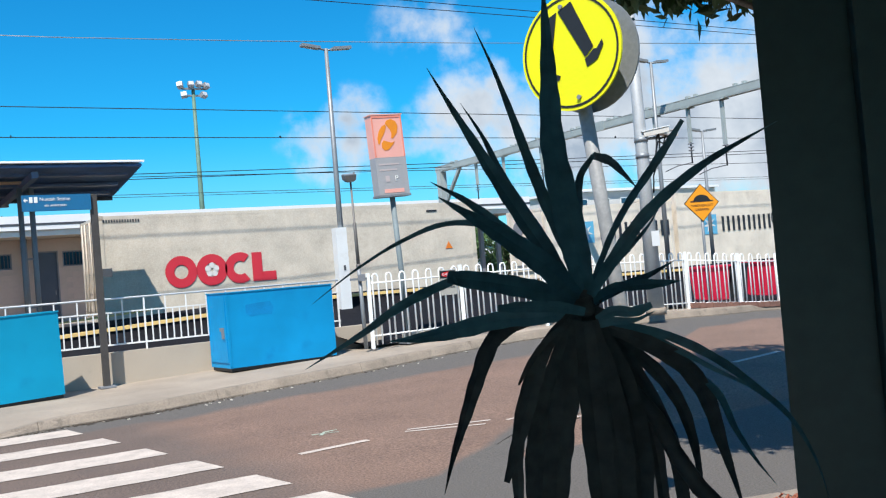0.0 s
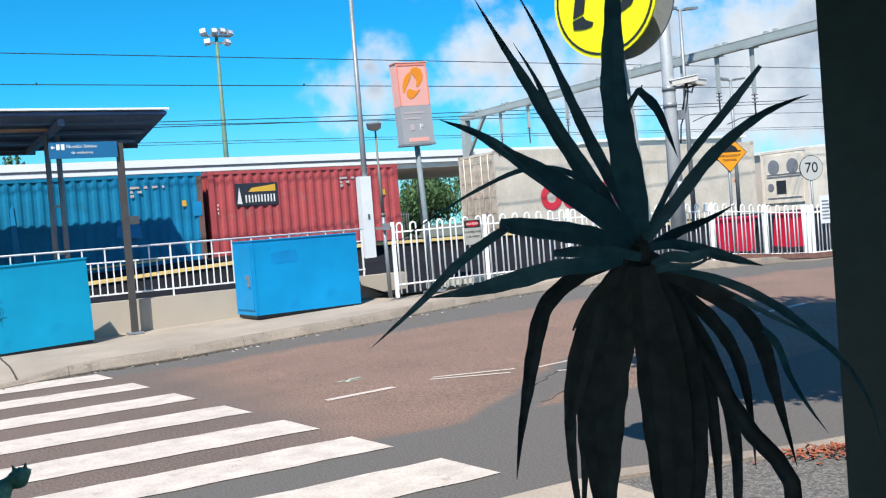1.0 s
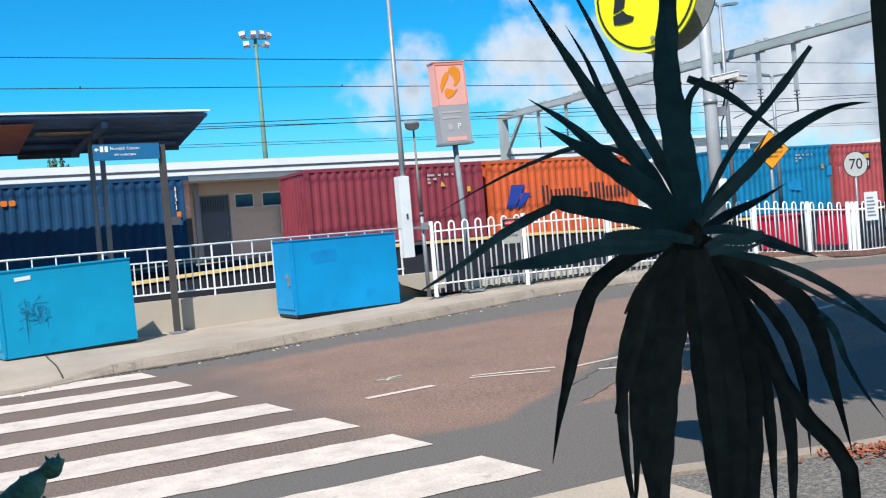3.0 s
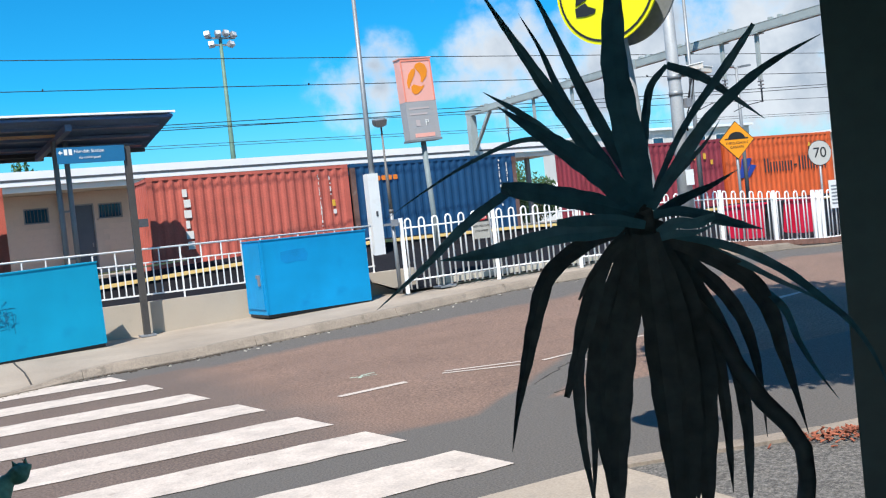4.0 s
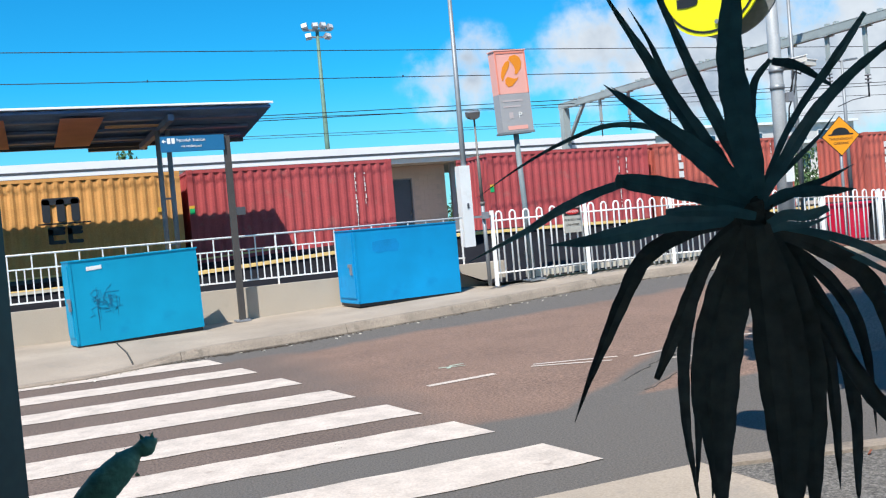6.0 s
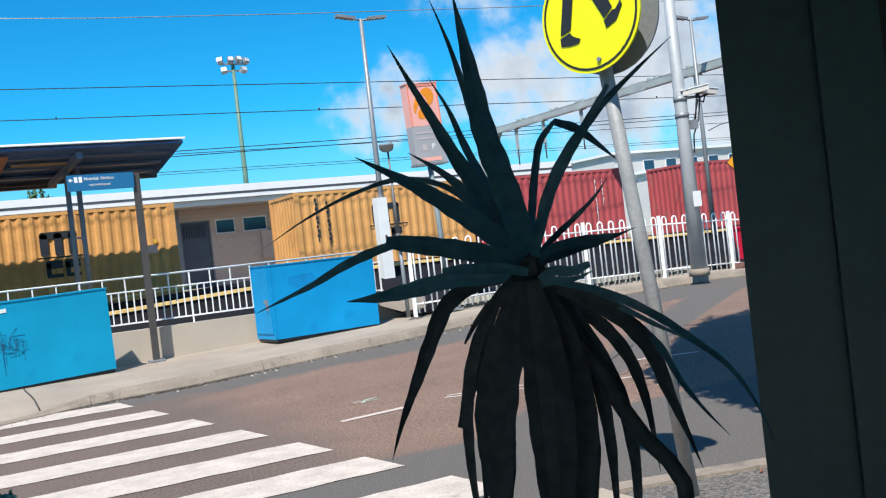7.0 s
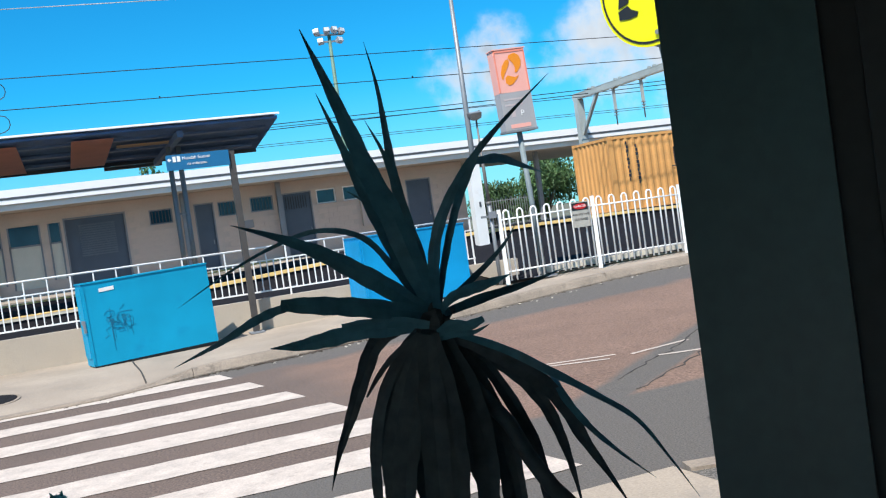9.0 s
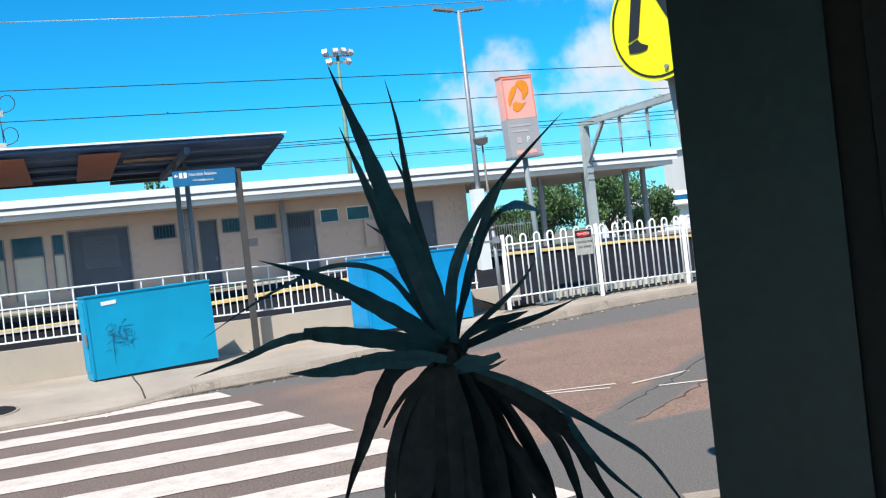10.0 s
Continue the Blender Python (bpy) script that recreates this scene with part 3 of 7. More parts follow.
def station_building():
    LOUVRE = mat("grey_louvre", (0.12, 0.14, 0.17), 0.5, var=0.08)
    b = thing("station_building", "long low tan block station building with white flat roof", "building", (0, 37.0, 0.9))
    # openings: x0, x1, z0, z1 above the platform
    holes = [(-4.6, -3.1, 0.9, 2.55), (-2.9, -1.75, 0.5, 2.55), (-1.55, -0.45, 0.3, 2.55), (-0.2, 0.25, 0.5, 2.55), (0.4, 2.45, 0.0, 2.6), (3.35, 4.2, 2.02, 2.58), (5.0, 5.75, 0.0, 2.6),
             (5.9, 6.75, 2.02, 2.58), (7.15, 8.05, 2.02, 2.6), (8.4, 9.6, 0.0, 2.6), (9.8, 10.6, 2.02, 2.6), (10.9, 11.9, 2.02, 2.6), (13.6, 14.7, 0.0, 2.55)]
    s = Solid()
    xs = sorted({-30.0, 16.2, *(h[0] for h in holes), *(h[1] for h in holes)})
    for x0, x1 in zip(xs, xs[1:]):
        hs = [h for h in holes if h[0] <= x0 and h[1] >= x1]
        if hs:
            h = hs[0]
            if h[2] > 0.01:
                s.box(x0, 0, 0, x1, 0.22, h[2])
            s.box(x0, 0, h[3], x1, 0.22, 3.05)
        else:
            s.box(x0, 0, 0, x1, 0.22, 3.05)
    s.box(15.98, 0.222, 0, 16.2, 6, 3.05)
    s.box(-30, 5.8, 0, 16.2, 6, 3.05)
    w_ = part("wall", s, MORTAR, b)
    # fascia in two steps, roof slab, soffit
    part("roof", Solid().box(-34, -1.9, 3.45, 25.5, 7, 3.72).box(-34, -2.0, 3.25, 25.6, -1.9, 3.74), ROOFWHITE, b, "white roof fascia with stained upper band")
    part("fascia", Solid().box(-34, -1.82, 3.05, 25.45, -1.7, 3.248).bevel(0.01), ROOFWHITE, b)
    part("soffit", Solid().box(-34, -1.7, 3.06, 25.4, 6.9, 3.12), SOFFIT, b)
    # flat dark strip on the fascia, coloured as the shadow in its groove
    part("groove_shade", Solid().box(-34, -2.012, 3.4, 25.62, -2.0, 3.48), DARKSTEEL, b, "dark strip coloured as the shade of the fascia groove")
    for x in (-10.0, -2.2, 4.6, 8.25, 12.35, 16.25, 19.4, 21.6, 23.7, 24.6):
        part("post", Solid().box(x - 0.09, -0.75 if x > 16 else -0.35, 0, x + 0.09, -0.57 if x > 16 else -0.17, 3.06), GREYSTEEL, b)
    part("frieze", Solid().box(-30, -0.012, 2.66, 16.2, -0.002, 3.05), TANPAINT, b)
    for k, (x0, x1, z0, z1) in enumerate(holes):
        width = x1 - x0
        if z0 > 1.5:
            f = part("window", Solid().box(x0, 0.05, z0, x0 + 0.05, 0.13, z1).box(x1 - 0.05, 0.05, z0, x1, 0.13, z1).box(x0 + 0.05, 0.05, z0, x1 - 0.05, 0.13, z0 + 0.05).box(x0 + 0.05, 0.05, z1 - 0.05, x1 - 0.05, 0.13, z1), WHITE if x0 > 9 else GREYSTEEL, b)
            part("pane", Solid().box(x0 + 0.05, 0.08, z0 + 0.05, x1 - 0.05, 0.1, z1 - 0.05), WINGLASS, f)
            if x0 < 9:
                for i in range(1, int(width / 0.12)):
                    part("bar", Solid().box(x0 + i * 0.12 - 0.012, 0.02, z0 + 0.03, x0 + i * 0.12 + 0.012, 0.045, z1 - 0.03), DARKSTEEL, f)
            part("sill", Solid().box(x0 - 0.05, -0.04, z0 - 0.06, x1 + 0.05, 0.04, z0 - 0.002), TANPAINT, f)
        elif k == 4:
            d = part("roller_door", Solid().box(x0, 0.1, z0, x1, 0.14, z1), DOORGREY, b, "grey louvred steel roller door")
            for i in range(14):
                part("louvre", Solid().box(x0 + 0.45, 0.06, 1.2 + i * 0.085, x1 - 0.35, 0.1, 1.26 + i * 0.085), LOUVRE, d)
            part("door_frame", Solid().box(x0 - 0.06, -0.02, 0, x0 - 0.001, 0.1, z1 + 0.06).box(x1 + 0.001, -0.02, 0, x1 + 0.06, 0.1, z1 + 0.06).box(x0, -0.02, z1 + 0.001, x1, 0.1, z1 + 0.06), GREYSTEEL, d)
        elif z0 < 0.01:
            d = part("door", Solid().box(x0 + 0.05, 0.08, 0.01, x1 - 0.05, 0.13, z1 - 0.05), DOORGREY, b, "dark grey steel door")
            part("door_frame", Solid().box(x0, 0.0, 0, x0 + 0.05, 0.15, z1).box(x1 - 0.05, 0.0, 0, x1, 0.15, z1).box(x0 + 0.05, 0.0, z1 - 0.05, x1 - 0.05, 0.15, z1), GREYSTEEL, d)
            if 8 < x0 < 9:
                for i in range(9):
                    part("grille_bar", Solid().box(x0 + 0.15 + i * 0.1, 0.05, 1.95, x0 + 0.17 + i * 0.1, 0.078, 2.45), BLACK, d)
            part("handle", Solid().box(x1 - 0.16, 0.03, 1.0, x1 - 0.13, 0.078, 1.16), GALV, d)
        else:
            f = part("window", Solid().box(x0, 0.03, z0, x0 + 0.06, 0.13, z1).box(x1 - 0.06, 0.03, z0, x1, 0.13, z1).box(x0, 0.03, z1 - 0.75, x1, 0.13, z1 - 0.69), GREYSTEEL, b)
            part("pane", Solid().box(x0 + 0.06, 0.08, z1 - 0.69, x1 - 0.06, 0.1, z1), WINGLASS, f)
            part("panel", Solid().box(x0 + 0.06, 0.07, z0, x1 - 0.06, 0.1, z1 - 0.75), FROST, f)
    part("meter_box", Solid().box(11.55, -0.16, 0.9, 12.05, -0.002, 2.0).bevel(0.01), TANPAINT, b, "tan painted meter cabinet")
    part("notice", Solid().box(12.6, -0.05, 1.5, 12.85, -0.002, 1.75), BLACK, b)
    # block courses on the wall face
    data = Solid().box(0, -0.012, 0, 0.388, 0, 0.19).mesh("block", BRICK)
    count = 0
    for row in range(13):
        z = 0.02 + row * 0.2
        x = -3.0 + (0.2 if row % 2 else 0)
        while x < 15.7:
            clash = any(h[0] - 0.07 < x + 0.39 and h[1] + 0.07 > x and h[2] - 0.08 < z + 0.19 and h[3] + 0.02 > z for h in holes) or 11.1 < x < 12.1 or 12.3 < x + 0.2 < 13
            if not clash and z > 0.55 and count < 300:
                ob = part("block", data, BRICK, w_)
                ob.location = (x, 0, z)
                count += 1
            x += 0.4
    return b


station_building()


# ---- near room with the window ----
WL, WR = Vector((-0.184, 2.082, 0)), Vector((1.0504, 0.8207, 0))
WU = (WR - WL).normalized()
WN = Vector((-WU.y, WU.x, 0))


def slab(a, b, z0, z1, thick, out):
    """An upright wall slab from a to b, thickness towards out."""
    s = Solid()
    pts = [a, b, b + out * thick, a + out * thick]
    lo_ = [s.bm.verts.new((p.x, p.y, z0)) for p in pts]
    hi_ = [s.bm.verts.new((p.x, p.y, z1)) for p in pts]
    s.bm.faces.new(lo_)
    s.bm.faces.new(hi_)
    for i in range(4):
        s.bm.faces.new((lo_[i], lo_[(i + 1) % 4], hi_[(i + 1) % 4], hi_[i]))
    return s


def near_room():
    far_l, far_r = WL - WU * 0.45, WR + WU * 2.6
    back_l, back_r = far_l - WN * 4.2, far_r - WN * 4.2
    setting("wall_window_left", slab(far_l, WL - WU * 0.06, 0.0, 2.72, 0.14, WN), ROOMDARK, "interior wall beside the window, coloured dark as unlit", "wall")
    setting("wall_window_right", slab(WR + WU * 0.12, far_r, 0.0, 2.72, 0.14, WN), ROOMDARK, "interior wall beside the window, coloured dark as unlit", "wall")
    setting("wall_window_below", slab(WL - WU * 0.06, WR + WU * 0.12, 0.0, 0.82, 0.14, WN), ROOMDARK, "wall below the window, coloured dark as unlit", "wall")
    setting("wall_window_above", slab(WL - WU * 0.06, WR + WU * 0.12, 2.62, 2.72, 0.14, WN), ROOMDARK, "wall above the window, coloured dark as unlit", "wall")
    setting("wall_west", slab(back_l, far_l, 0.0, 2.72, 0.14, -WU), ROOMPALE, "unseen interior wall, made pale to bounce daylight", "wall")
    setting("wall_east", slab(far_r, back_r, 0.0, 2.72, 0.14, WU), ROOMPALE, "unseen interior wall, made pale to bounce daylight", "wall")
    # unseen doorway, added behind the camera to brighten the plant and jambs
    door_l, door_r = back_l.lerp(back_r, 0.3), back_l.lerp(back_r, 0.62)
    setting("wall_south_left", slab(back_l, door_l, 0.0, 2.72, 0.14, -WN), ROOMPALE, "unseen interior wall, made pale to bounce daylight", "wall")
    setting("wall_south_right", slab(door_r, back_r, 0.0, 2.72, 0.14, -WN), ROOMPALE, "unseen interior wall, made pale to bounce daylight", "wall")
    setting("wall_south_above", slab(door_l, door_r, 2.05, 2.72, 0.14, -WN), ROOMPALE, "unseen interior wall, made pale to bounce daylight", "wall")
    c = (far_l + far_r + back_l + back_r) / 4
    ang = math.degrees(math.atan2(WU.y, WU.x))
    m = pose(c.x, c.y, 0, 0, 0, ang)
    setting("ceiling", Solid().box(-2.4, -2.24, 2.721, 2.4, 2.24, 2.8, m), ROOMPALE, "unseen ceiling, made pale to bounce daylight", "ceiling")
    setting("floor", Solid().box(-2.34, -2.09, 0.02, 2.34, 2.09, 0.12, m), ROOMPALE, "unseen floor, made pale to bounce daylight", "floor")
    w = thing("window_1", "open window with stepped right-hand jamb, coloured as a hazy dark silhouette", "window", kind="structure")
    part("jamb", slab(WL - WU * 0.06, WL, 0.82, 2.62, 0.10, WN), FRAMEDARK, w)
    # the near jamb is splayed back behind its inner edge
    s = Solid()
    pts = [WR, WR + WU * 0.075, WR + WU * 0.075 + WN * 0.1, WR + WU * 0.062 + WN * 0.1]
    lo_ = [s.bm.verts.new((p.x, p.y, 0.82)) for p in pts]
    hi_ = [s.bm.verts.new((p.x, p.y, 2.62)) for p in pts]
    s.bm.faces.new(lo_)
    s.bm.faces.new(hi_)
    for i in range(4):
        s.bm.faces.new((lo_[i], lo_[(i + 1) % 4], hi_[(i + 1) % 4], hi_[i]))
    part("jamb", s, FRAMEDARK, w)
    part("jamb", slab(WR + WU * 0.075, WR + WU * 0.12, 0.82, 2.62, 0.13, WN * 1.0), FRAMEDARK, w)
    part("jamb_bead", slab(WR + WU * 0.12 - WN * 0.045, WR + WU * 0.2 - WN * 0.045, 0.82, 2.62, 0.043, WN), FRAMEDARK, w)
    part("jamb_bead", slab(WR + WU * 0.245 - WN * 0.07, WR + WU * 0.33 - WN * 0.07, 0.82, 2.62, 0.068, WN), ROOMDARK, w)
    part("window_sill", slab(WL + WU * 0.002, WR - WU * 0.002, 0.80, 0.85, 0.16, WN), FRAMEDARK, w)


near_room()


# ---- lockers ----
def bike_locker(front_left, front_right, z0, height, depth, paint, label, foot, lean=0.0):
    a_, b_ = Vector(front_left), Vector(front_right)
    d_ = b_ - a_
    L = d_.length
    t = thing("bike_locker", label, "bike locker", (a_.x, a_.y, z0), math.degrees(math.atan2(d_.y, d_.x)), group="bike lockers on the footpath")
    t.matrix_world = t.matrix_world @ pose(0, 0, 0, 0, -lean, 0)
    s = Solid().box(0, 0, foot, L, depth, height)
    part("body", s.bevel(0.012, 2), paint, t)
    part("lid", Solid().box(-0.012, -0.012, height + 0.001, L + 0.012, depth + 0.01, height + 0.02).bevel(0.006), paint, t)
    part("plinth", Solid().box(0.02, 0.02, foot - 0.05, L - 0.02, depth - 0.02, foot - 0.001), BLACK, t, "black base plinth")
    d = part("door", Solid().box(-0.016, 0.05, 0.09, -0.002, depth - 0.05, height - 0.05).bevel(0.004), paint, t, "end door")
    part("hinge_strip", Solid().box(-0.022, depth - 0.09, 0.12, -0.0165, depth - 0.06, height - 0.1), paint, d)
    part("corner_strip", Solid().box(-0.006, -0.01, foot + 0.03, 0.03, -0.001, height - 0.03).bevel(0.003), paint, t, "pale worn corner strip")
    yl = depth * 0.22
    part("latch", Solid().box(-0.05, yl - 0.06, 0.6, -0.0165, yl + 0.06, 0.66).box(-0.045, yl - 0.06, 0.48, -0.0165, yl, 0.6).bevel(0.006), GREYSTEEL, d, "steel padlock latch")
    return t, L


lock_a, _ = bike_locker((0.43, 14.715, 0), (2.30, 15.065, 0), 0.205, 1.19, 0.42, LOCKCYAN, "faded cyan steel bike locker with black scribbles and label", -0.03, 1.3)
part("label_plate", Solid().box(-0.11, -0.006, -0.028, 0.11, -0.001, 0.028, pose(0.35, 0, 1.075, 0, -3, 0)), WHITE, lock_a, "small white label strip")
random.seed(5)
SCRIB = mat("faded_marker", (0.005, 0.15, 0.26), 0.6, var=0.2)
for k in range(26):
    x0, z0 = 0.33 + random.gauss(0.1, 0.075), 0.5 + random.gauss(0.05, 0.07)
    p = [(x0, -0.004, z0)]
    for i in range(5):
        p.append((p[-1][0] + random.gauss(0.0, 0.055), -0.004, p[-1][2] + random.gauss(0, 0.045)))
    if k % 4 == 0:
        p = [(x0, -0.004, z0 + 0.15), (x0 + 0.01, -0.004, z0 - 0.17)]
    part("scribble", Solid().tube(p, 0.0021, 4, False), SCRIB, lock_a, "black marker scribble")
bike_locker((-3.74, 14.98, 0), (-1.83, 15.03, 0), 0.21, 1.21, 0.84, LOCKCYAN, "faded cyan steel bike locker beside the crossing", -0.05)
lock_b, _ = bike_locker((4.805, 14.98, 0), (6.725, 15.11, 0), 0.285, 1.21, 0.84, LOCKBLUE, "bright blue steel bike locker with end door and padlock", 0.0)

FADED = mat("locker_dull_blue_patch", (0.003, 0.205, 0.47), 0.6, spec=0.2, var=0.15, scale=3, fine=60, bump=0.05)
part("faded_patch", Solid().prism([(0.32, 0.86), (0.42, 0.8), (0.6, 0.83), (0.78, 0.81), (0.82, 0.93), (0.76, 1.03), (0.5, 1.02), (0.33, 1.0)], 0.002, Matrix.Translation((0, -0.0025, 0))), FADED, lock_b, "dull painted-over patch")


# ---- railing on the wall ----
def railing():
    t = thing("railing", "white painted steel railing on the low wall", "railing", (0, 16.1, 0.70))
    x0, x1 = -12.0, 7.3
    part("top_rail", Solid().tube([(x0, 0, 0.865), (x1, 0, 0.865)], 0.016, 8), WHITE, t)
    part("mid_rail", Solid().box(x0, -0.014, 0.63, x1, 0.014, 0.652), WHITE, t)
    part("bottom_rail", Solid().box(x0, -0.016, 0.105, x1, 0.016, 0.13), WHITE, t)
    pick = Solid().box(-0.0095, -0.0095, 0.13, 0.0095, 0.0095, 0.63).mesh("picket", WHITE)
    stub = Solid().box(-0.01, -0.01, 0.652, 0.01, 0.01, 0.85).mesh("stub", WHITE)
    post = Solid().box(-0.013, -0.013, 0.0, 0.013, 0.013, 0.85).mesh("post", WHITE)
    n = int((x1 - x0) / 0.1165)
    for i in range(n + 1):
        x = x1 - 0.03 - i * 0.1165
        if i % 15 == 0:
            part("post", post, WHITE, t).location = (x, 0, 0)
        else:
            part("picket", pick, WHITE, t).location = (x, 0, 0)
            if i % 3 == 0:
                part("stub", stub, WHITE, t).location = (x, 0, 0)


railing()


# ---- hairpin fence ----
def fence_base(x):
    return float(np.interp(x, (7, 10, 14.5, 16.6, 18, 22), (0.47, 0.50, 0.42, 0.25, 0.16, 0.14)))


def hairpin_fence():
    t = thing("fence", "white hairpin-topped steel fence along the station footpath", "fence", (7.38, 15.0, 0.0))
    FENCEWHITE = mat("fresh_white_paint", (0.9, 0.9, 0.88), 0.5, var=0.04, scale=3)
    xs = [0, 1.9, 3.8, 5.7, 7.6, 9.2, 10.6, 12.4, 14.2]
    path = [(-0.055, 0, -0.1), (-0.055, 0, 1.08)] + [(-0.055 * math.cos(b), 0, 1.08 + 0.065 * math.sin(b)) for b in (math.pi * i / 6 for i in range(1, 6))] + [(0.055, 0, 1.08), (0.055, 0, -0.1)]
    hair = Solid().tube(path, 0.0158, 8).mesh("hairpin", FENCEWHITE)
    for k, (a_, b_) in enumerate(zip(xs, xs[1:])):
        za, zb = fence_base(a_ + 7.33), fence_base(b_ + 7.33)
        for h in (0.06, 0.985):
            part("rail", Solid().tube([(a_, 0, za + h), (b_, 0, zb + h)], 0.015, 6), FENCEWHITE, t)
        n = max(4, round((b_ - a_ - 0.1) / 0.243))
        for i in range(n):
            x = a_ + (b_ - a_) * (i + 0.5) / n
            part("hairpin", hair, FENCEWHITE, t).location = (x, 0, za + (zb - za) * (i + 0.5) / n)
    for x in xs + [10.45, 10.75]:
        z = fence_base(x + 7.33)
        part("post", Solid().box(x - 0.027, -0.027, z - 0.16, x + 0.027, 0.027, z + 1.17).bevel(0.006), FENCEWHITE, t)
    PAVER = mat("red_brown_paver", (0.2, 0.1, 0.075), 0.9, var=0.25, scale=6, bump=0.4)
    for i in range(34):
        x = 7.6 + i * 0.2
        part("edging_brick", Solid().box(x, -0.13, fence_base(x + 7.33) - 0.06, x + 0.188, -0.04, fence_base(x + 7.33) + 0.055), PAVER, t)
    part("kerb_strip", Solid().box(0.9, 0.45, 0.3, 7.2, 0.6, 0.485), PALELINE, t, "white painted kerb strip behind the fence")


hairpin_fence()


def far_fence():
    """A grey hoop-topped fence on the island platform past the end of the station building."""
    x0, x1, base, top = 16.62, 18.79, 0.9, 2.19
    t = thing("platform_fence", "grey hoop-topped steel fence on the island platform", "fence", (x0, 36.0, base))
    high = top - base
    hoop = [(-0.05, 0, 0.0), (-0.05, 0, high - 0.08), (-0.03, 0, high - 0.015), (0, 0, high), (0.03, 0, high - 0.015), (0.05, 0, high - 0.08), (0.05, 0, 0.0)]
    mesh = Solid().tube(hoop, 0.014, 6).mesh("hairpin", GALV)
    n = int((x1 - x0) / 0.22)
    for i in range(n):
        part("hairpin", mesh, GALV, t).location = (0.1 + i * 0.22, 0, 0)
    for z in (0.15, high - 0.14):
        part("rail", Solid().box(0, -0.015, z, n * 0.22, 0.015, z + 0.03), GALV, t)


far_fence()


# ---- freight train ----
TRAIN_Y, DECK = 27.05, 0.96


def paint(name, color, fade=(0.3, 0.22, 0.18)):
    return mat(name, color, 0.55, var=0.14, scale=1.2, fine=30, bump=0.06, second=fade, amount=0.4, spec=0.25)


P_RED = paint("container_red", (0.43, 0.078, 0.08))
P_BLUE = paint("container_blue", (0.006, 0.19, 0.36), (0.02, 0.06, 0.1))
P_ORANGE = paint("container_orange", (0.64, 0.115, 0.035), (0.4, 0.14, 0.06))
P_DARKRED = paint("container_maroon", (0.26, 0.042, 0.058), (0.1, 0.04, 0.04))
P_NAVY = paint("container_navy", (0.012, 0.062, 0.15), (0.03, 0.04, 0.07))
P_BRICKRED = paint("container_brick_red", (0.5, 0.12, 0.088), (0.25, 0.12, 0.09))
P_YELLOW = paint("container_ochre", (0.66, 0.33, 0.11), (0.42, 0.23, 0.09))
P_REEFER = paint("container_cream", (0.63, 0.555, 0.455), (0.36, 0.28, 0.2))
P_REEFER2 = paint("container_pale_cream", (0.75, 0.665, 0.55), (0.42, 0.34, 0.26))
LOGO_RED = mat("logo_red", (0.62, 0.03, 0.05), 0.5, var=0.05)
LOGO_DARK = mat("logo_dark", (0.02, 0.025, 0.035), 0.5, var=0.08)
LOGO_WHITE = mat("logo_white", (0.75, 0.72, 0.68), 0.5, var=0.05)
LOGO_SKY = mat("logo_sky_blue", (0.12, 0.42, 0.62), 0.5, var=0.05)
LOGO_SKYBLUE = mat("fresh_blue_paint", (0.005, 0.24, 0.5), 0.5, var=0.1)
RUSTPOST = mat("rusty_brown_post", (0.16, 0.085, 0.07), 0.75, var=0.3, scale=3, second=(0.3, 0.24, 0.2), amount=0.6)
LOGO_DULL = mat("worn_white_marking", (0.5, 0.44, 0.42), 0.6, var=0.2, scale=8)
LOGO_GREEN = mat("sticker_green", (0.01, 0.4, 0.12), 0.5, var=0.05)
LOGO_BLUE = mat("logo_blue", (0.02, 0.05, 0.3), 0.5, var=0.05)
LOGO_YELLOW = mat("logo_yellow", (0.7, 0.4, 0.04), 0.5, var=0.05)
LOGO_ORANGE = mat("logo_orange", (0.75, 0.2, 0.02), 0.5, var=0.05)


def corrugated(L, H, smooth):
    """A side wall in x, z with trapezoid ribs in y."""
    s = Solid()
    x, pts = 0.09, [(0.09, 0.0)]
    pitch, d = (0.275, 0.031) if not smooth else (0.2, 0.0015)
    while x + pitch < L - 0.09:
        pts += [(x + pitch * 0.26, 0.0), (x + pitch * 0.5, d), (x + pitch * 0.76, d), (x + pitch, 0.0)]
        x += pitch
    pts.append((L - 0.09, 0.0))
    lo_ = [s.bm.verts.new((px, py + 0.012, 0.15)) for px, py in pts]
    hi_ = [s.bm.verts.new((px, py + 0.012, H - 0.1)) for px, py in pts]
    for i in range(len(pts) - 1):
        s.bm.faces.new((lo_[i], lo_[i + 1], hi_[i + 1], hi_[i]))
    return s


CACHE = {}


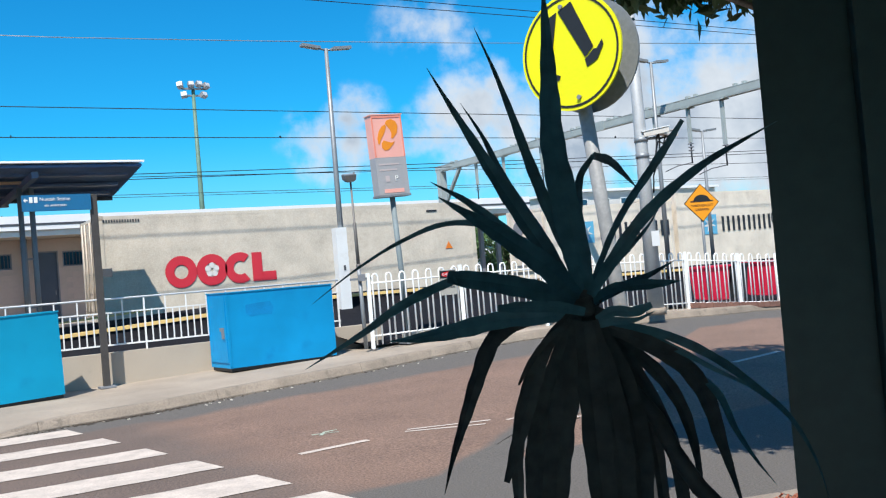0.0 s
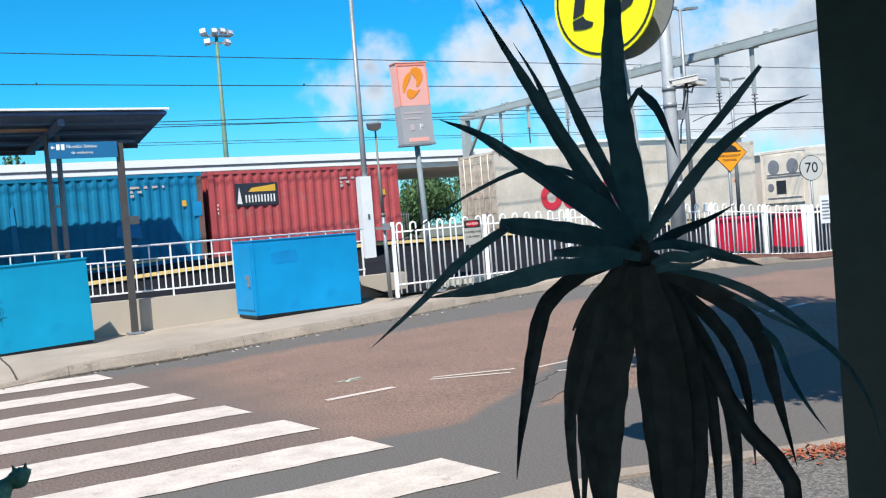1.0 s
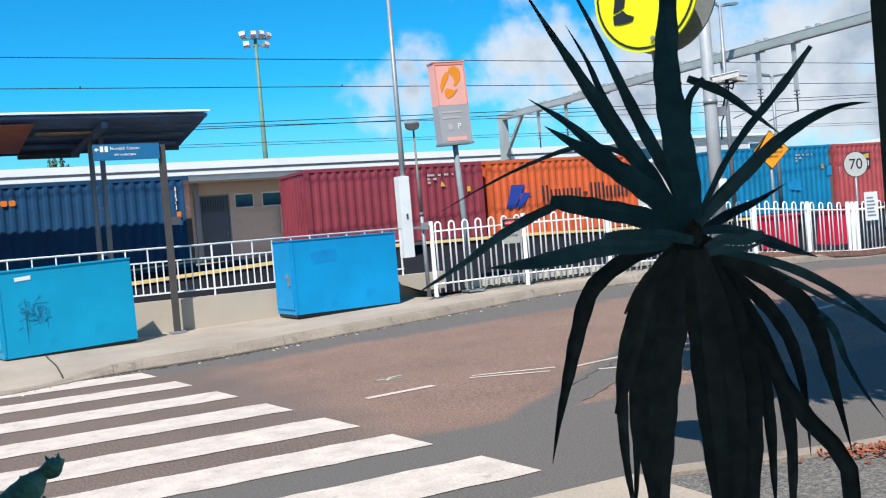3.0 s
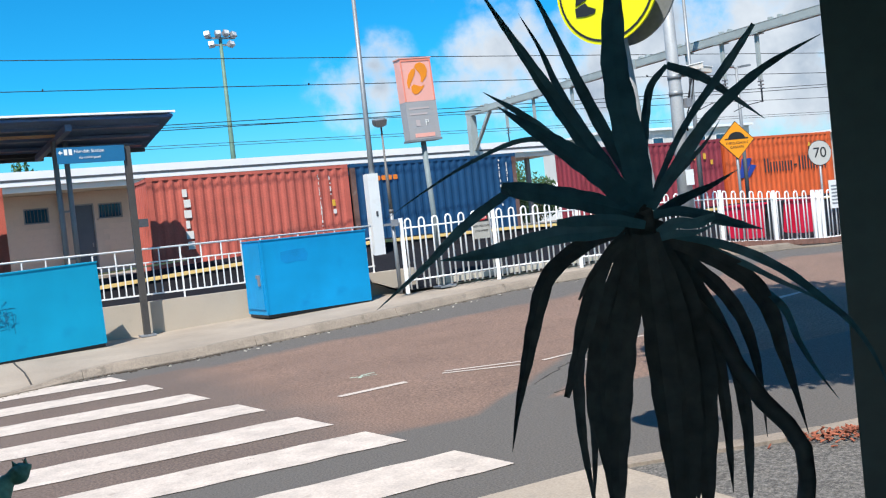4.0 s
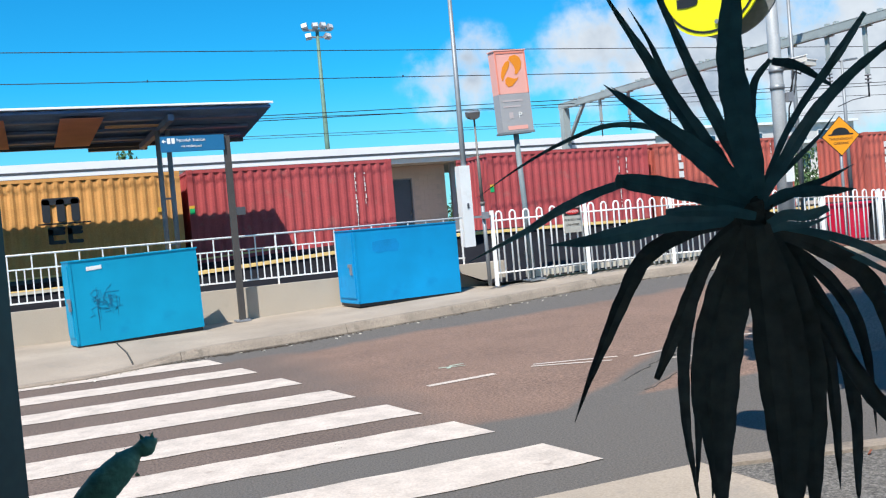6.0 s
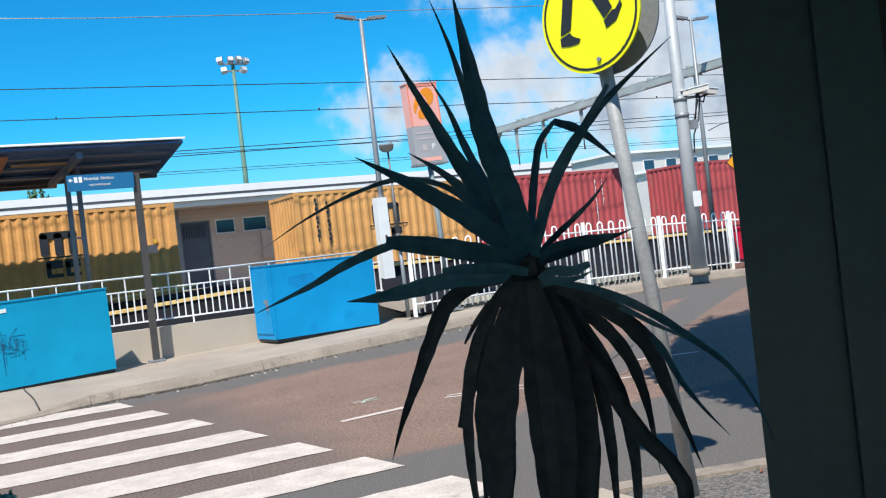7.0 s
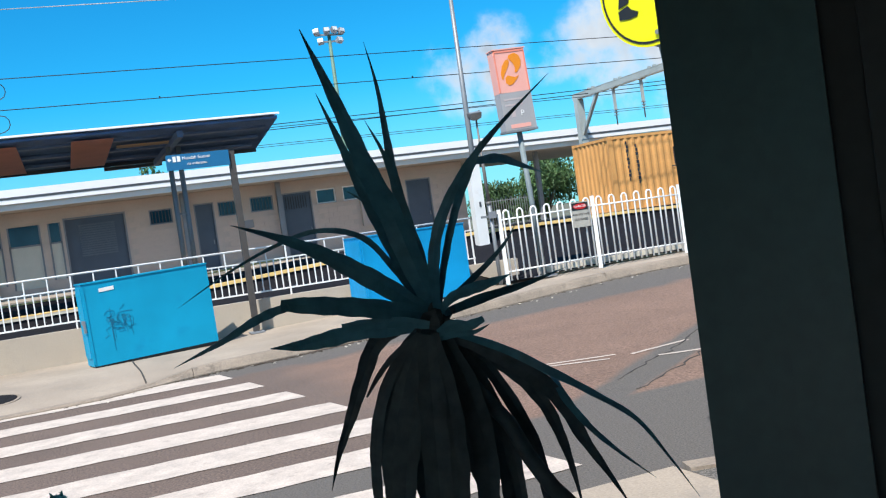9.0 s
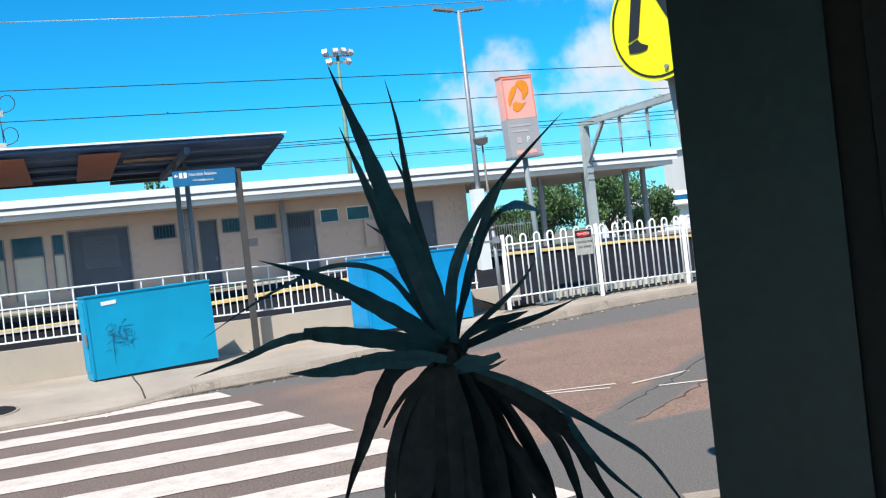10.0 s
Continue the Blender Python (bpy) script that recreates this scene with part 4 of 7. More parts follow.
def container(name, label, x, L, H, color, doors, smooth=False, posts=None):
    t = thing("container", label, "shipping container", (x, TRAIN_Y, DECK), group="containers on the freight train")
    W = 2.438
    if (L, H, color.name) not in CACHE:
        fr = Solid()
        post = Solid().box(0, 0, 0.118, 0.15, 0.1, H - 0.118).bevel(0.01)
        for py in (0.01, W - 0.07):
            fr.box(0.1, py, 0.0, L - 0.1, py + 0.06, 0.15).box(0.1, py, H - 0.1, L - 0.1, py + 0.06, H - 0.01)
        for px in (0.01, L - 0.07):
            fr.box(px, 0.1, 0.0, px + 0.06, W - 0.1, 0.15).box(px, 0.1, H - 0.1, px + 0.06, W - 0.1, H - 0.01)
        back = corrugated(L, H, smooth)
        for v in back.bm.verts:
            v.co.y = W - v.co.y
        end = corrugated(W, H, smooth)
        for v in end.bm.verts:
            v.co = Vector((v.co.y + 0.01, v.co.x, v.co.z))
        cast = Solid().box(0, 0, 0, 0.17, 0.16, 0.118).box(0.05, -0.003, 0.03, 0.12, 0, 0.09).bevel(0.012)
        door = Solid().box(0.0, 0.1, 0.16, 0.05, W / 2 - 0.01, H - 0.12)
        for z in (0.3, 0.8, 1.35, 1.9, H - 0.35):
            door.box(-0.012, 0.16, z, -0.001, W / 2 - 0.06, z + 0.12)
        rods = Solid()
        rods.tube([(-0.035, 0.42, 0.14), (-0.035, 0.42, H - 0.1)], 0.018, 6)
        roof = Solid().box(0.08, 0.07, H - 0.05, L - 0.08, W - 0.07, H - 0.02)
        for i in range(int(L / 0.5)):
            roof.box(0.2 + i * 0.5, 0.12, H - 0.02, 0.42 + i * 0.5, W - 0.12, H - 0.008)
        CACHE[(L, H, color.name)] = [s.mesh(n, color) for s, n in ((fr, "frame"), (corrugated(L, H, smooth), "side_panel"), (back, "side_panel"), (end, "end_panel"), (cast, "corner_casting"), (door, "door"), (rods, "lock_rod"), (roof, "roof"), (post, "corner_post"))]
    fr, side, back, end, cast, door, rods, roof, post = CACHE[(L, H, color.name)]
    part("frame", fr, color, t)
    part("side_panel", side, color, t)
    part("side_panel", back, color, t)
    part("roof", roof, color, t)
    if doors:
        for y, flip in ((0, 1), (W, -1)):
            d = part("door", door, color, t)
            d.matrix_local = Matrix.Translation((0, y, 0)) @ Matrix.Diagonal((1, flip, 1, 1))
            for o in (0.0, 0.45):
                r = part("lock_rod", rods, color, d)
                r.location = (0, o, 0)
    else:
        part("end_panel", end, color, t)
    e2 = part("end_panel", end, color, t)
    e2.matrix_local = Matrix.Translation((L, 0, 0)) @ Matrix.Diagonal((-1, 1, 1, 1))
    for px, fx in ((0, 1), (L, -1)):
        for py, fy in ((0, 1), (W, -1)):
            stand = part("corner_post", post.copy() if posts else post, posts or color, t)
            if posts:
                stand.data.materials[0] = posts
            stand.matrix_local = Matrix.Translation((px, py, 0)) @ Matrix.Diagonal((fx, fy, 1, 1))
            for pz in (0.0, H - 0.118):
                c = part("corner_casting", cast, color, t)
                c.matrix_local = Matrix.Translation((px - 0.004 * fx, py - 0.004 * fy, pz)) @ Matrix.Diagonal((fx, fy, 1, 1))
    return t


def decal(t, pts, material, y=-0.004, name="mark"):
    """A flat painted shape standing just off the container side."""
    return part(name, Solid().prism(pts, 0.003, Matrix.Translation((0, y, 0))), material, t)


def rect(x0, z0, x1, z1, r=0.0):
    if r <= 0:
        return [(x0, z0), (x1, z0), (x1, z1), (x0, z1)]
    out = []
    for cx, cz, a0 in ((x1 - r, z0 + r, -90), (x1 - r, z1 - r, 0), (x0 + r, z1 - r, 90), (x0 + r, z0 + r, 180)):
        out += [(cx + r * math.cos(radians(a0 + i * 30)), cz + r * math.sin(radians(a0 + i * 30))) for i in range(4)]
    return out


def id_bars(t, L, H):
    """Rows of short white bars where the numbers stand, and a sticker."""
    for z, widths in ((0.2, (0.26, 0.1, 0.16, 0.06)), (0.32, (0.08, 0.12)), (0.43, (0.1,))):
        x = L - 2.0
        for w_ in widths:
            decal(t, rect(x, H - 0.2 - z, x + w_, H - 0.135 - z), LOGO_DULL, name="number_bar")
            x += w_ + 0.12
    decal(t, rect(L - 0.6, H - 0.95, L - 0.48, H - 0.78), LOGO_YELLOW, name="sticker")


def worn_stripe(t, x, z0, z1, width=0.05):
    """A white stripe worn into broken flakes down the side."""
    s = Solid()
    z = z0
    while z < z1:
        h = random.uniform(0.03, 0.16)
        a_, b_ = x + random.uniform(-0.012, 0.012), width * random.uniform(0.35, 1.0)
        s.prism([(a_, z), (a_ + b_, z + 0.01), (a_ + b_ * 0.8, z + h), (a_ + b_ * 0.1, z + h * 0.95)], 0.003, Matrix.Translation((0, -0.004, 0)))
        z += h + random.choice((0.01, 0.02, 0.07))
    tagged(part("worn_stripe", s, LOGO_WHITE, t, "worn broken white stripe"), kind="stuff")


def pair_bars(t, x, z, width, height, material):
    """Two upright bars where one large letter stands."""
    for a_, b_ in ((0.0, 0.3), (0.68, 1.0)):
        decal(t, rect(x + width * a_, z, x + width * b_, z + height), material, -0.009, "letter_bar")


def upright_bars(t, x, z1, n, size, material):
    """A column of plain bars where lettering runs down the side."""
    for i in range(n):
        z = z1 - i * size * 1.35
        decal(t, rect(x + 0.02 * (i % 2), z - size, x + size * (0.95 if i % 3 else 0.6), z), material, name="letter_bar")


def ochre_box(x, label):
    t = container("container", label, x, 6.058, 2.591, P_YELLOW, False)
    for k in range(3):
        decal(t, rect(2.48 + 0.36 * k, 1.42, 2.48 + 0.36 * k + 0.2, 2.02, 0.06), LOGO_DARK, name="logo_block")
    decal(t, rect(2.48, 1.88, 3.42, 2.06, 0.08), LOGO_DARK, name="logo_block")
    decal(t, rect(2.36, 1.36, 3.66, 1.4), LOGO_DARK, name="logo_block")
    for k, (a_, b_) in enumerate(((2.58, 3.0), (3.06, 3.44))):
        decal(t, rect(a_, 1.08, b_, 1.18, 0.04), LOGO_DARK, name="logo_block")
        decal(t, rect(a_, 0.84, b_, 0.94, 0.04), LOGO_DARK, name="logo_block")
        decal(t, rect(a_, 1.18, b_, 1.3, 0.04), LOGO_DARK, name="logo_block")
        decal(t, rect(a_, 0.92, a_ + 0.12, 1.24), LOGO_DARK, name="logo_block")
    upright_bars(t, 0.62, 2.38, 10, 0.1, LOGO_DARK)
    upright_bars(t, 0.98, 2.26, 10, 0.1, LOGO_DARK)
    decal(t, rect(5.4, 1.5, 5.5, 1.62), LOGO_YELLOW, name="sticker")
    return t


def build_train():
    """Containers by the place of their rear end at the start; the train runs towards +x."""
    random.seed(8)
    out = []
    L20, H20 = 6.058, 2.591
    oocl = container("container", "cream forty-foot refrigerated container with red logo rings and rusty doors", 5.25, 12.192, 2.896, P_REEFER, True, True)
    for cx, k in ((2.20, 0), (3.09, 1), (3.93, 2)):
        outer, inner = ring(cx, 1.215, 0.455, 28, 1.0), ring(cx, 1.215, 0.2, 28, 1.0)
        s = Solid()
        a_ = [s.bm.verts.new((x, -0.006, z)) for x, z in outer]
        b_ = [s.bm.verts.new((x, -0.006, z)) for x, z in inner]
        for i in range(28):
            if k == 2 and (i < 4 or i > 23):
                continue
            s.bm.faces.new((a_[i], a_[(i + 1) % 28], b_[(i + 1) % 28], b_[i]))
        part("logo_ring", s, LOGO_RED, oocl)
    for i in range(5):
        b_ = radians(90 + 72 * i)
        decal(oocl, ring(3.09 + 0.13 * math.cos(b_), 1.215 + 0.13 * math.sin(b_), 0.085, 12), LOGO_WHITE, -0.008, "logo_petal")
    decal(oocl, rect(4.3, 0.79, 4.61, 1.64), LOGO_RED, name="logo_block")
    decal(oocl, rect(4.6, 0.79, 5.03, 1.06), LOGO_RED, name="logo_block")
    decal(oocl, [(10.97, 1.36), (11.25, 1.36), (11.11, 1.6)], LOGO_ORANGE, name="warning_triangle")
    for i in range(14):
        decal(oocl, rect(0.16 + i * 0.072, 2.7, 0.2 + i * 0.072, 2.78), LOGO_DARK, name="vent_slot")
    decal(oocl, rect(10.35, 2.6, 10.75, 2.66), LOGO_DARK, name="number_bar")
    RUSTDOOR = mat("rusty_cream_door", (0.5, 0.42, 0.33), 0.6, var=0.25, scale=3.5, fine=30, second=(0.2, 0.085, 0.05), amount=0.9)
    for ob in oocl.children:
        if ob.name.startswith(("door", "corner_casting")):
            ob.data.materials[0] = RUSTDOOR
    out.append(oocl)
    for x, high in ((20.45, 2.591), (26.75, 2.896), (33.1, 2.591)):
        m_ = container("container", "pale cream twenty-foot container with light blue square and dark bars", x, L20, high, P_REEFER2, False, True)
        if x < 21:
            # refrigeration unit in the rear end
            part("cooling_unit", Solid().box(-0.03, 0.2, 0.35, -0.002, 2.24, high - 0.2).bevel(0.01), P_REEFER2, m_)
            part("control_panel", Solid().box(-0.05, 1.1, 0.75, -0.031, 1.6, 1.3), LOGO_DARK, m_, "dark square control panel")
            for yy, zz in ((1.9, 1.05), (0.7, 1.9), (1.7, 1.9)):
                part("fan_grille", Solid().tube([(-0.055, yy, zz), (-0.031, yy, zz)], 0.16 if zz < 1.5 else 0.3, 18), GREYSTEEL, m_)
            for zz in (0.55, 1.45, 1.55):
                part("bar", Solid().box(-0.05, 0.3, zz, -0.031, 2.1, zz + 0.04), GREYSTEEL, m_)
        decal(m_, rect(1.33, 1.2, 2.12, 1.98), LOGO_SKY, name="logo_square")
        star = [((0.34 if i % 2 == 0 else 0.13) * math.sin(i * math.pi / 7) + 1.72, (0.34 if i % 2 == 0 else 0.13) * math.cos(i * math.pi / 7) + 1.59) for i in range(14)]
        decal(m_, star, LOGO_WHITE, -0.009, "logo_star")
        for i in range(6):
            pair_bars(m_, 2.4 + i * 0.6, 1.29, 0.44, 0.59, LOGO_DARK)
        out.append(m_)
    b = container("container", "red corrugated twenty-foot container with small dark and yellow plate", -4.5, L20, H20, P_RED, False)
    decal(b, rect(0.75, 1.55, 2.05, 2.2), LOGO_DARK, name="logo_plate")
    decal(b, [(1.15, 1.95), (1.98, 1.95), (1.98, 2.15), (1.25, 2.06)], LOGO_YELLOW, -0.009, "logo_wedge")
    decal(b, [(0.8, 1.62), (0.95, 1.6), (0.88, 2.1)], LOGO_WHITE, -0.009, "logo_wedge")
    for i in range(5):
        pair_bars(b, 1.05 + i * 0.19, 1.64, 0.14, 0.22, LOGO_WHITE)
    worn_stripe(b, 0.2, 1.35, 1.6, 0.07)
    id_bars(b, L20, H20)
    out.append(b)
    c = container("container", "blue corrugated twenty-foot container with white number bars", -10.75, L20, H20, P_BLUE, False, posts=RUSTPOST)
    id_bars(c, L20, H20)
    decal(c, [(1.0, 0.35), (1.2, 0.35), (1.08, 1.95), (1.0, 1.8)], LOGO_SKYBLUE, name="paint_streak")
    decal(c, [(3.6, 0.9), (4.3, 0.82), (4.25, 1.2), (4.0, 1.28), (3.65, 1.2)], LOGO_SKYBLUE, name="paint_patch")
    decal(c, rect(5.75, 1.35, 6.0, 1.75), LOGO_SKYBLUE, -0.01, "paint_patch")
    out.append(c)
    h = container("container", "orange corrugated twenty-foot container with blue block and dark bars", -20.6, L20, H20, P_ORANGE, False)
    decal(h, [(0.6, 1.0), (0.95, 1.0), (1.4, 1.75), (0.85, 1.75), (0.8, 1.5)], LOGO_BLUE, name="logo_block")
    decal(h, [(1.0, 1.0), (1.2, 1.0), (1.62, 1.45), (1.3, 1.5)], LOGO_BLUE, name="logo_block")
    for i in range(11):
        if i == 5:
            decal(h, rect(3.72, 1.3, 3.9, 1.38), LOGO_DARK, name="letter_bar")
        else:
            pair_bars(h, 2.05 + i * 0.33, 1.13, 0.25, 0.55 if i in (0, 6, 7, 10) else 0.4, LOGO_DARK)
    decal(h, [(4.62, 2.05), (4.82, 2.05), (4.72, 2.23)], LOGO_YELLOW, name="warning_triangle")
    decal(h, rect(5.2, 2.04, 5.36, 2.26), LOGO_YELLOW, name="sticker")
    out.append(h)
    d = container("container", "maroon corrugated twenty-foot container with yellow stickers", -26.85, L20, H20, P_DARKRED, False)
    id_bars(d, L20, H20)
    decal(d, [(4.5, 1.85), (4.69, 1.85), (4.55, 2.02)], LOGO_YELLOW, name="warning_triangle")
    decal(d, rect(5.1, 1.85, 5.24, 2.08, 0.03), LOGO_YELLOW, name="sticker")
    out.append(d)
    s_ = container("container", "navy corrugated twenty-foot container with orange name bars", -36.3, L20, H20, P_NAVY, False, posts=RUSTPOST)
    for i in range(5):
        decal(s_, rect(0.62 + i * 0.2, 2.02, 0.78 + i * 0.2, 2.17, 0.04), LOGO_ORANGE, name="logo_bar")
    decal(s_, [(0.5, 1.5), (0.72, 1.52), (0.78, 0.98), (0.7, 0.92), (0.55, 1.3)], LOGO_SKY, name="paint_patch")
    worn_stripe(s_, 5.35, 0.85, 2.4, 0.07)
    worn_stripe(s_, 5.65, 1.65, 2.35, 0.05)
    decal(s_, rect(5.66, 1.45, 5.78, 1.6), LOGO_ORANGE, name="sticker")
    decal(s_, rect(5.68, 1.22, 5.8, 1.36, 0.03), LOGO_SKY, name="sticker")
    out.append(s_)
    for x in (-42.45, -52.15):
        t1 = container("container", "brick-red corrugated twenty-foot container with upright white lettering bars", x, L20, H20, P_BRICKRED, False)
        upright_bars(t1, 0.95, 2.2, 6, 0.22, LOGO_WHITE)
        worn_stripe(t1, 5.05, 0.5, 2.35)
        worn_stripe(t1, 5.4, 1.7, 2.3)
        decal(t1, rect(5.44, 1.36, 5.54, 1.55), LOGO_YELLOW, name="sticker")
        decal(t1, rect(5.45, 1.12, 5.56, 1.26, 0.03), LOGO_WHITE, name="sticker")
        out.append(t1)
    for x, m_ in ((-58.5, P_RED), (-67.8, P_RED)):
        r_ = container("container", "red corrugated twenty-foot container without lettering", x, L20, H20, m_, False)
        worn_stripe(r_, 4.85, 0.5, 2.2)
        worn_stripe(r_, 5.15, 1.3, 2.2)
        decal(r_, rect(-0.0, 1.52, 0.14, 1.6), LOGO_YELLOW, -0.01, "sticker")
        decal(r_, rect(-0.0, 1.36, 0.14, 1.52), LOGO_GREEN, -0.01, "sticker")
        out.append(r_)
    for x in (-74.05, -83.65, -89.85):
        out.append(ochre_box(x, "ochre yellow corrugated twenty-foot container with dark logo blocks"))
    # flat wagons under the boxes
    for x0, x1 in ((20.0, 33.0), (33.2, 46.6), (4.6, 18.4), (-11.6, 2.3), (-27.8, -13.7), (-43.3, -29.4), (-59.3, -45.3), (-74.9, -60.9), (-90.8, -76.8)):
        w = thing("flat_wagon", "dark steel container flat wagon on two bogies", "rail wagon", (x0, TRAIN_Y, 0), group="wagons of the freight train")
        L = x1 - x0
        part("deck", Solid().box(0, 0.1, 0.6, L, 0.3, DECK - 0.002).box(0, 2.14, 0.6, L, 2.34, DECK - 0.002).box(0, 0.3, 0.8, L, 2.14, DECK - 0.002), DARKSTEEL, w)
        for bx in (1.2, L - 2.9):
            bogie = part("bogie", Solid().box(bx, 0.35, 0.1, bx + 1.75, 0.5, 0.42).box(bx, 1.94, 0.1, bx + 1.75, 2.09, 0.42), DARKSTEEL, w)
            for wx_ in (0.0, 1.75):
                for wy in (0.43, 1.87):
                    part("wheel", Solid().tube([(bx + wx_, wy, 0.28), (bx + wx_, wy + 0.13, 0.28)], 0.42, 20), RUSTRAIL, bogie)
        part("coupler", Solid().box(-0.85, 1.12, 0.62, 0.0, 1.32, 0.8), DARKSTEEL, w)
        out.append(w)
    return out


TRAIN = build_train()


# ---- platform canopy ----
def canopy():
    t = thing("platform_canopy", "corrugated dark canopy roof over the platform entry on twin posts", "canopy", (4.70, 19.4, 0.01))
    s = Solid()
    CORR = mat("corrugated_dark_roofing", (0.115, 0.2, 0.37), 0.5, var=0.15, scale=2)
    n = 26
    rows = []
    for i in range(n * 4 + 1):
        y = 6.6 * i / (n * 4)
        z = 4.2 + 0.0152 * y + 0.035 * math.sin(i * math.pi / 2) + (0.0 if i % 16 else -0.03)
        xr = 0.02 + 0.8 * y / 6.6
        rows.append([s.bm.verts.new((-11.0, y, z)), s.bm.verts.new((xr, y, z))])
    for p, q in zip(rows, rows[1:]):
        s.bm.faces.new((p[0], p[1], q[1], q[0]))
    part("roofing", s, CORR, t)
    part("top_sheet", Solid().box(-11.0, 0.0, 4.25, 0.0, 6.58, 4.27, pose(0, 0, 0, 0.87, 0, 0)), ROOFWHITE, t)
    part("fascia", Solid().box(-11.02, -0.05, 4.245, 0.06, -0.012, 4.29), ROOFWHITE, t, "thin white front edge")
    part("gutter", Solid().box(-11.0, 6.61, 4.17, 0.8, 6.7, 4.3), DARKSTEEL, t)
    for x in (-1.95, -9.4):
        part("rafter", Solid().box(x - 0.06, 0.3, 4.0, x + 0.06, 5.9, 4.134), CORR, t)
        for dx in (-0.1, 0.12):
            part("post", Solid().tube([(x + dx, 1.9, 0.55), (x + dx, 1.9, 3.998)], 0.055, 8), GREYSTEEL, t)
        for z in (1.5, 2.5):
            part("tie", Solid().box(x - 0.08, 1.86, z, x + 0.1, 1.94, z + 0.04), GREYSTEEL, t)
    for y in (1.2, 3.0, 4.8):
        part("purlin", Solid().box(-10.9, y - 0.14, 4.136, 0.1 * y - 0.15, y + 0.14, 4.2), CORR, t)
    # trim in place of a deeper rear sheet, whose shadow would reach the train
    part("rear_trim", Solid().box(-3.2, 6.4, 4.06, -1.75, 6.6, 4.14).bevel(0.02), DARKSTEEL, t, "low dark trim standing in for a deeper rear roof sheet")
    RUSTP = mat("rust_red_panel", (0.62, 0.25, 0.19), 0.6, var=0.08)
    for x in (-5.82, -4.02):
        part("ceiling_panel", Solid().box(x, 0.42, 4.115, x + 0.8, 5.6, 4.13), RUSTP, t, "rust red soffit panel")
    TIMB = mat("pale_purlin", (0.6, 0.4, 0.24), 0.6, var=0.15)
    part("batten", Solid().box(-3.1, 1.8, 4.1, -1.9, 2.1, 4.132), TIMB, t, "tan timber batten")
    part("batten", Solid().box(-7.6, 1.8, 4.1, -6.0, 2.1, 4.132), TIMB, t, "tan timber batten")


canopy()


# ---- signs, poles, lights ----
SIGNBLUE = mat("sign_blue", (0.012, 0.13, 0.28), 0.4, var=0.05)
SIGNWHITE = mat("sign_white", (0.78, 0.78, 0.76), 0.4, var=0.03)


def station_sign():
    t = thing("station_sign", "blue station direction sign with white lettering on a grey post", "sign", (3.03, 15.75, 0.17))
    part("post", Solid().box(-0.05, -0.05, 0, 0.05, 0.05, 3.06).bevel(0.01), POSTGREY, t)
    part("base_plate", Solid().box(-0.12, -0.12, 0, 0.12, 0.12, 0.03), GREYSTEEL, t)
    part("bracket_box", Solid().box(0.051, -0.06, 1.75, 0.2, 0.04, 1.88), DARKSTEEL, t)
    b = part("board", Solid().box(-1.06, -0.09, 2.83, -0.052, -0.045, 3.08).bevel(0.006), SIGNBLUE, t, "blue sign board")
    words("lettering", "Nundah Station", 0.072, SIGNWHITE, b, Matrix.Translation((-0.58, -0.094, 3.01)) @ FRONT)
    words("lettering", "via underpass", 0.06, SIGNWHITE, b, Matrix.Translation((-0.58, -0.094, 2.915)) @ FRONT)
    part("arrow", Solid().prism([(-1.04, 3.0), (-1.005, 3.035), (-1.005, 3.01), (-0.975, 3.01), (-0.975, 2.99), (-1.005, 2.99), (-1.005, 2.965)], 0.003, Matrix.Translation((0, -0.095, 0))), SIGNWHITE, b)
    for x in (-0.955, -0.885):
        part("pictogram", Solid().box(x, -0.095, 2.96, x + 0.05, -0.091, 3.05), SIGNWHITE, b)
    return t


station_sign()


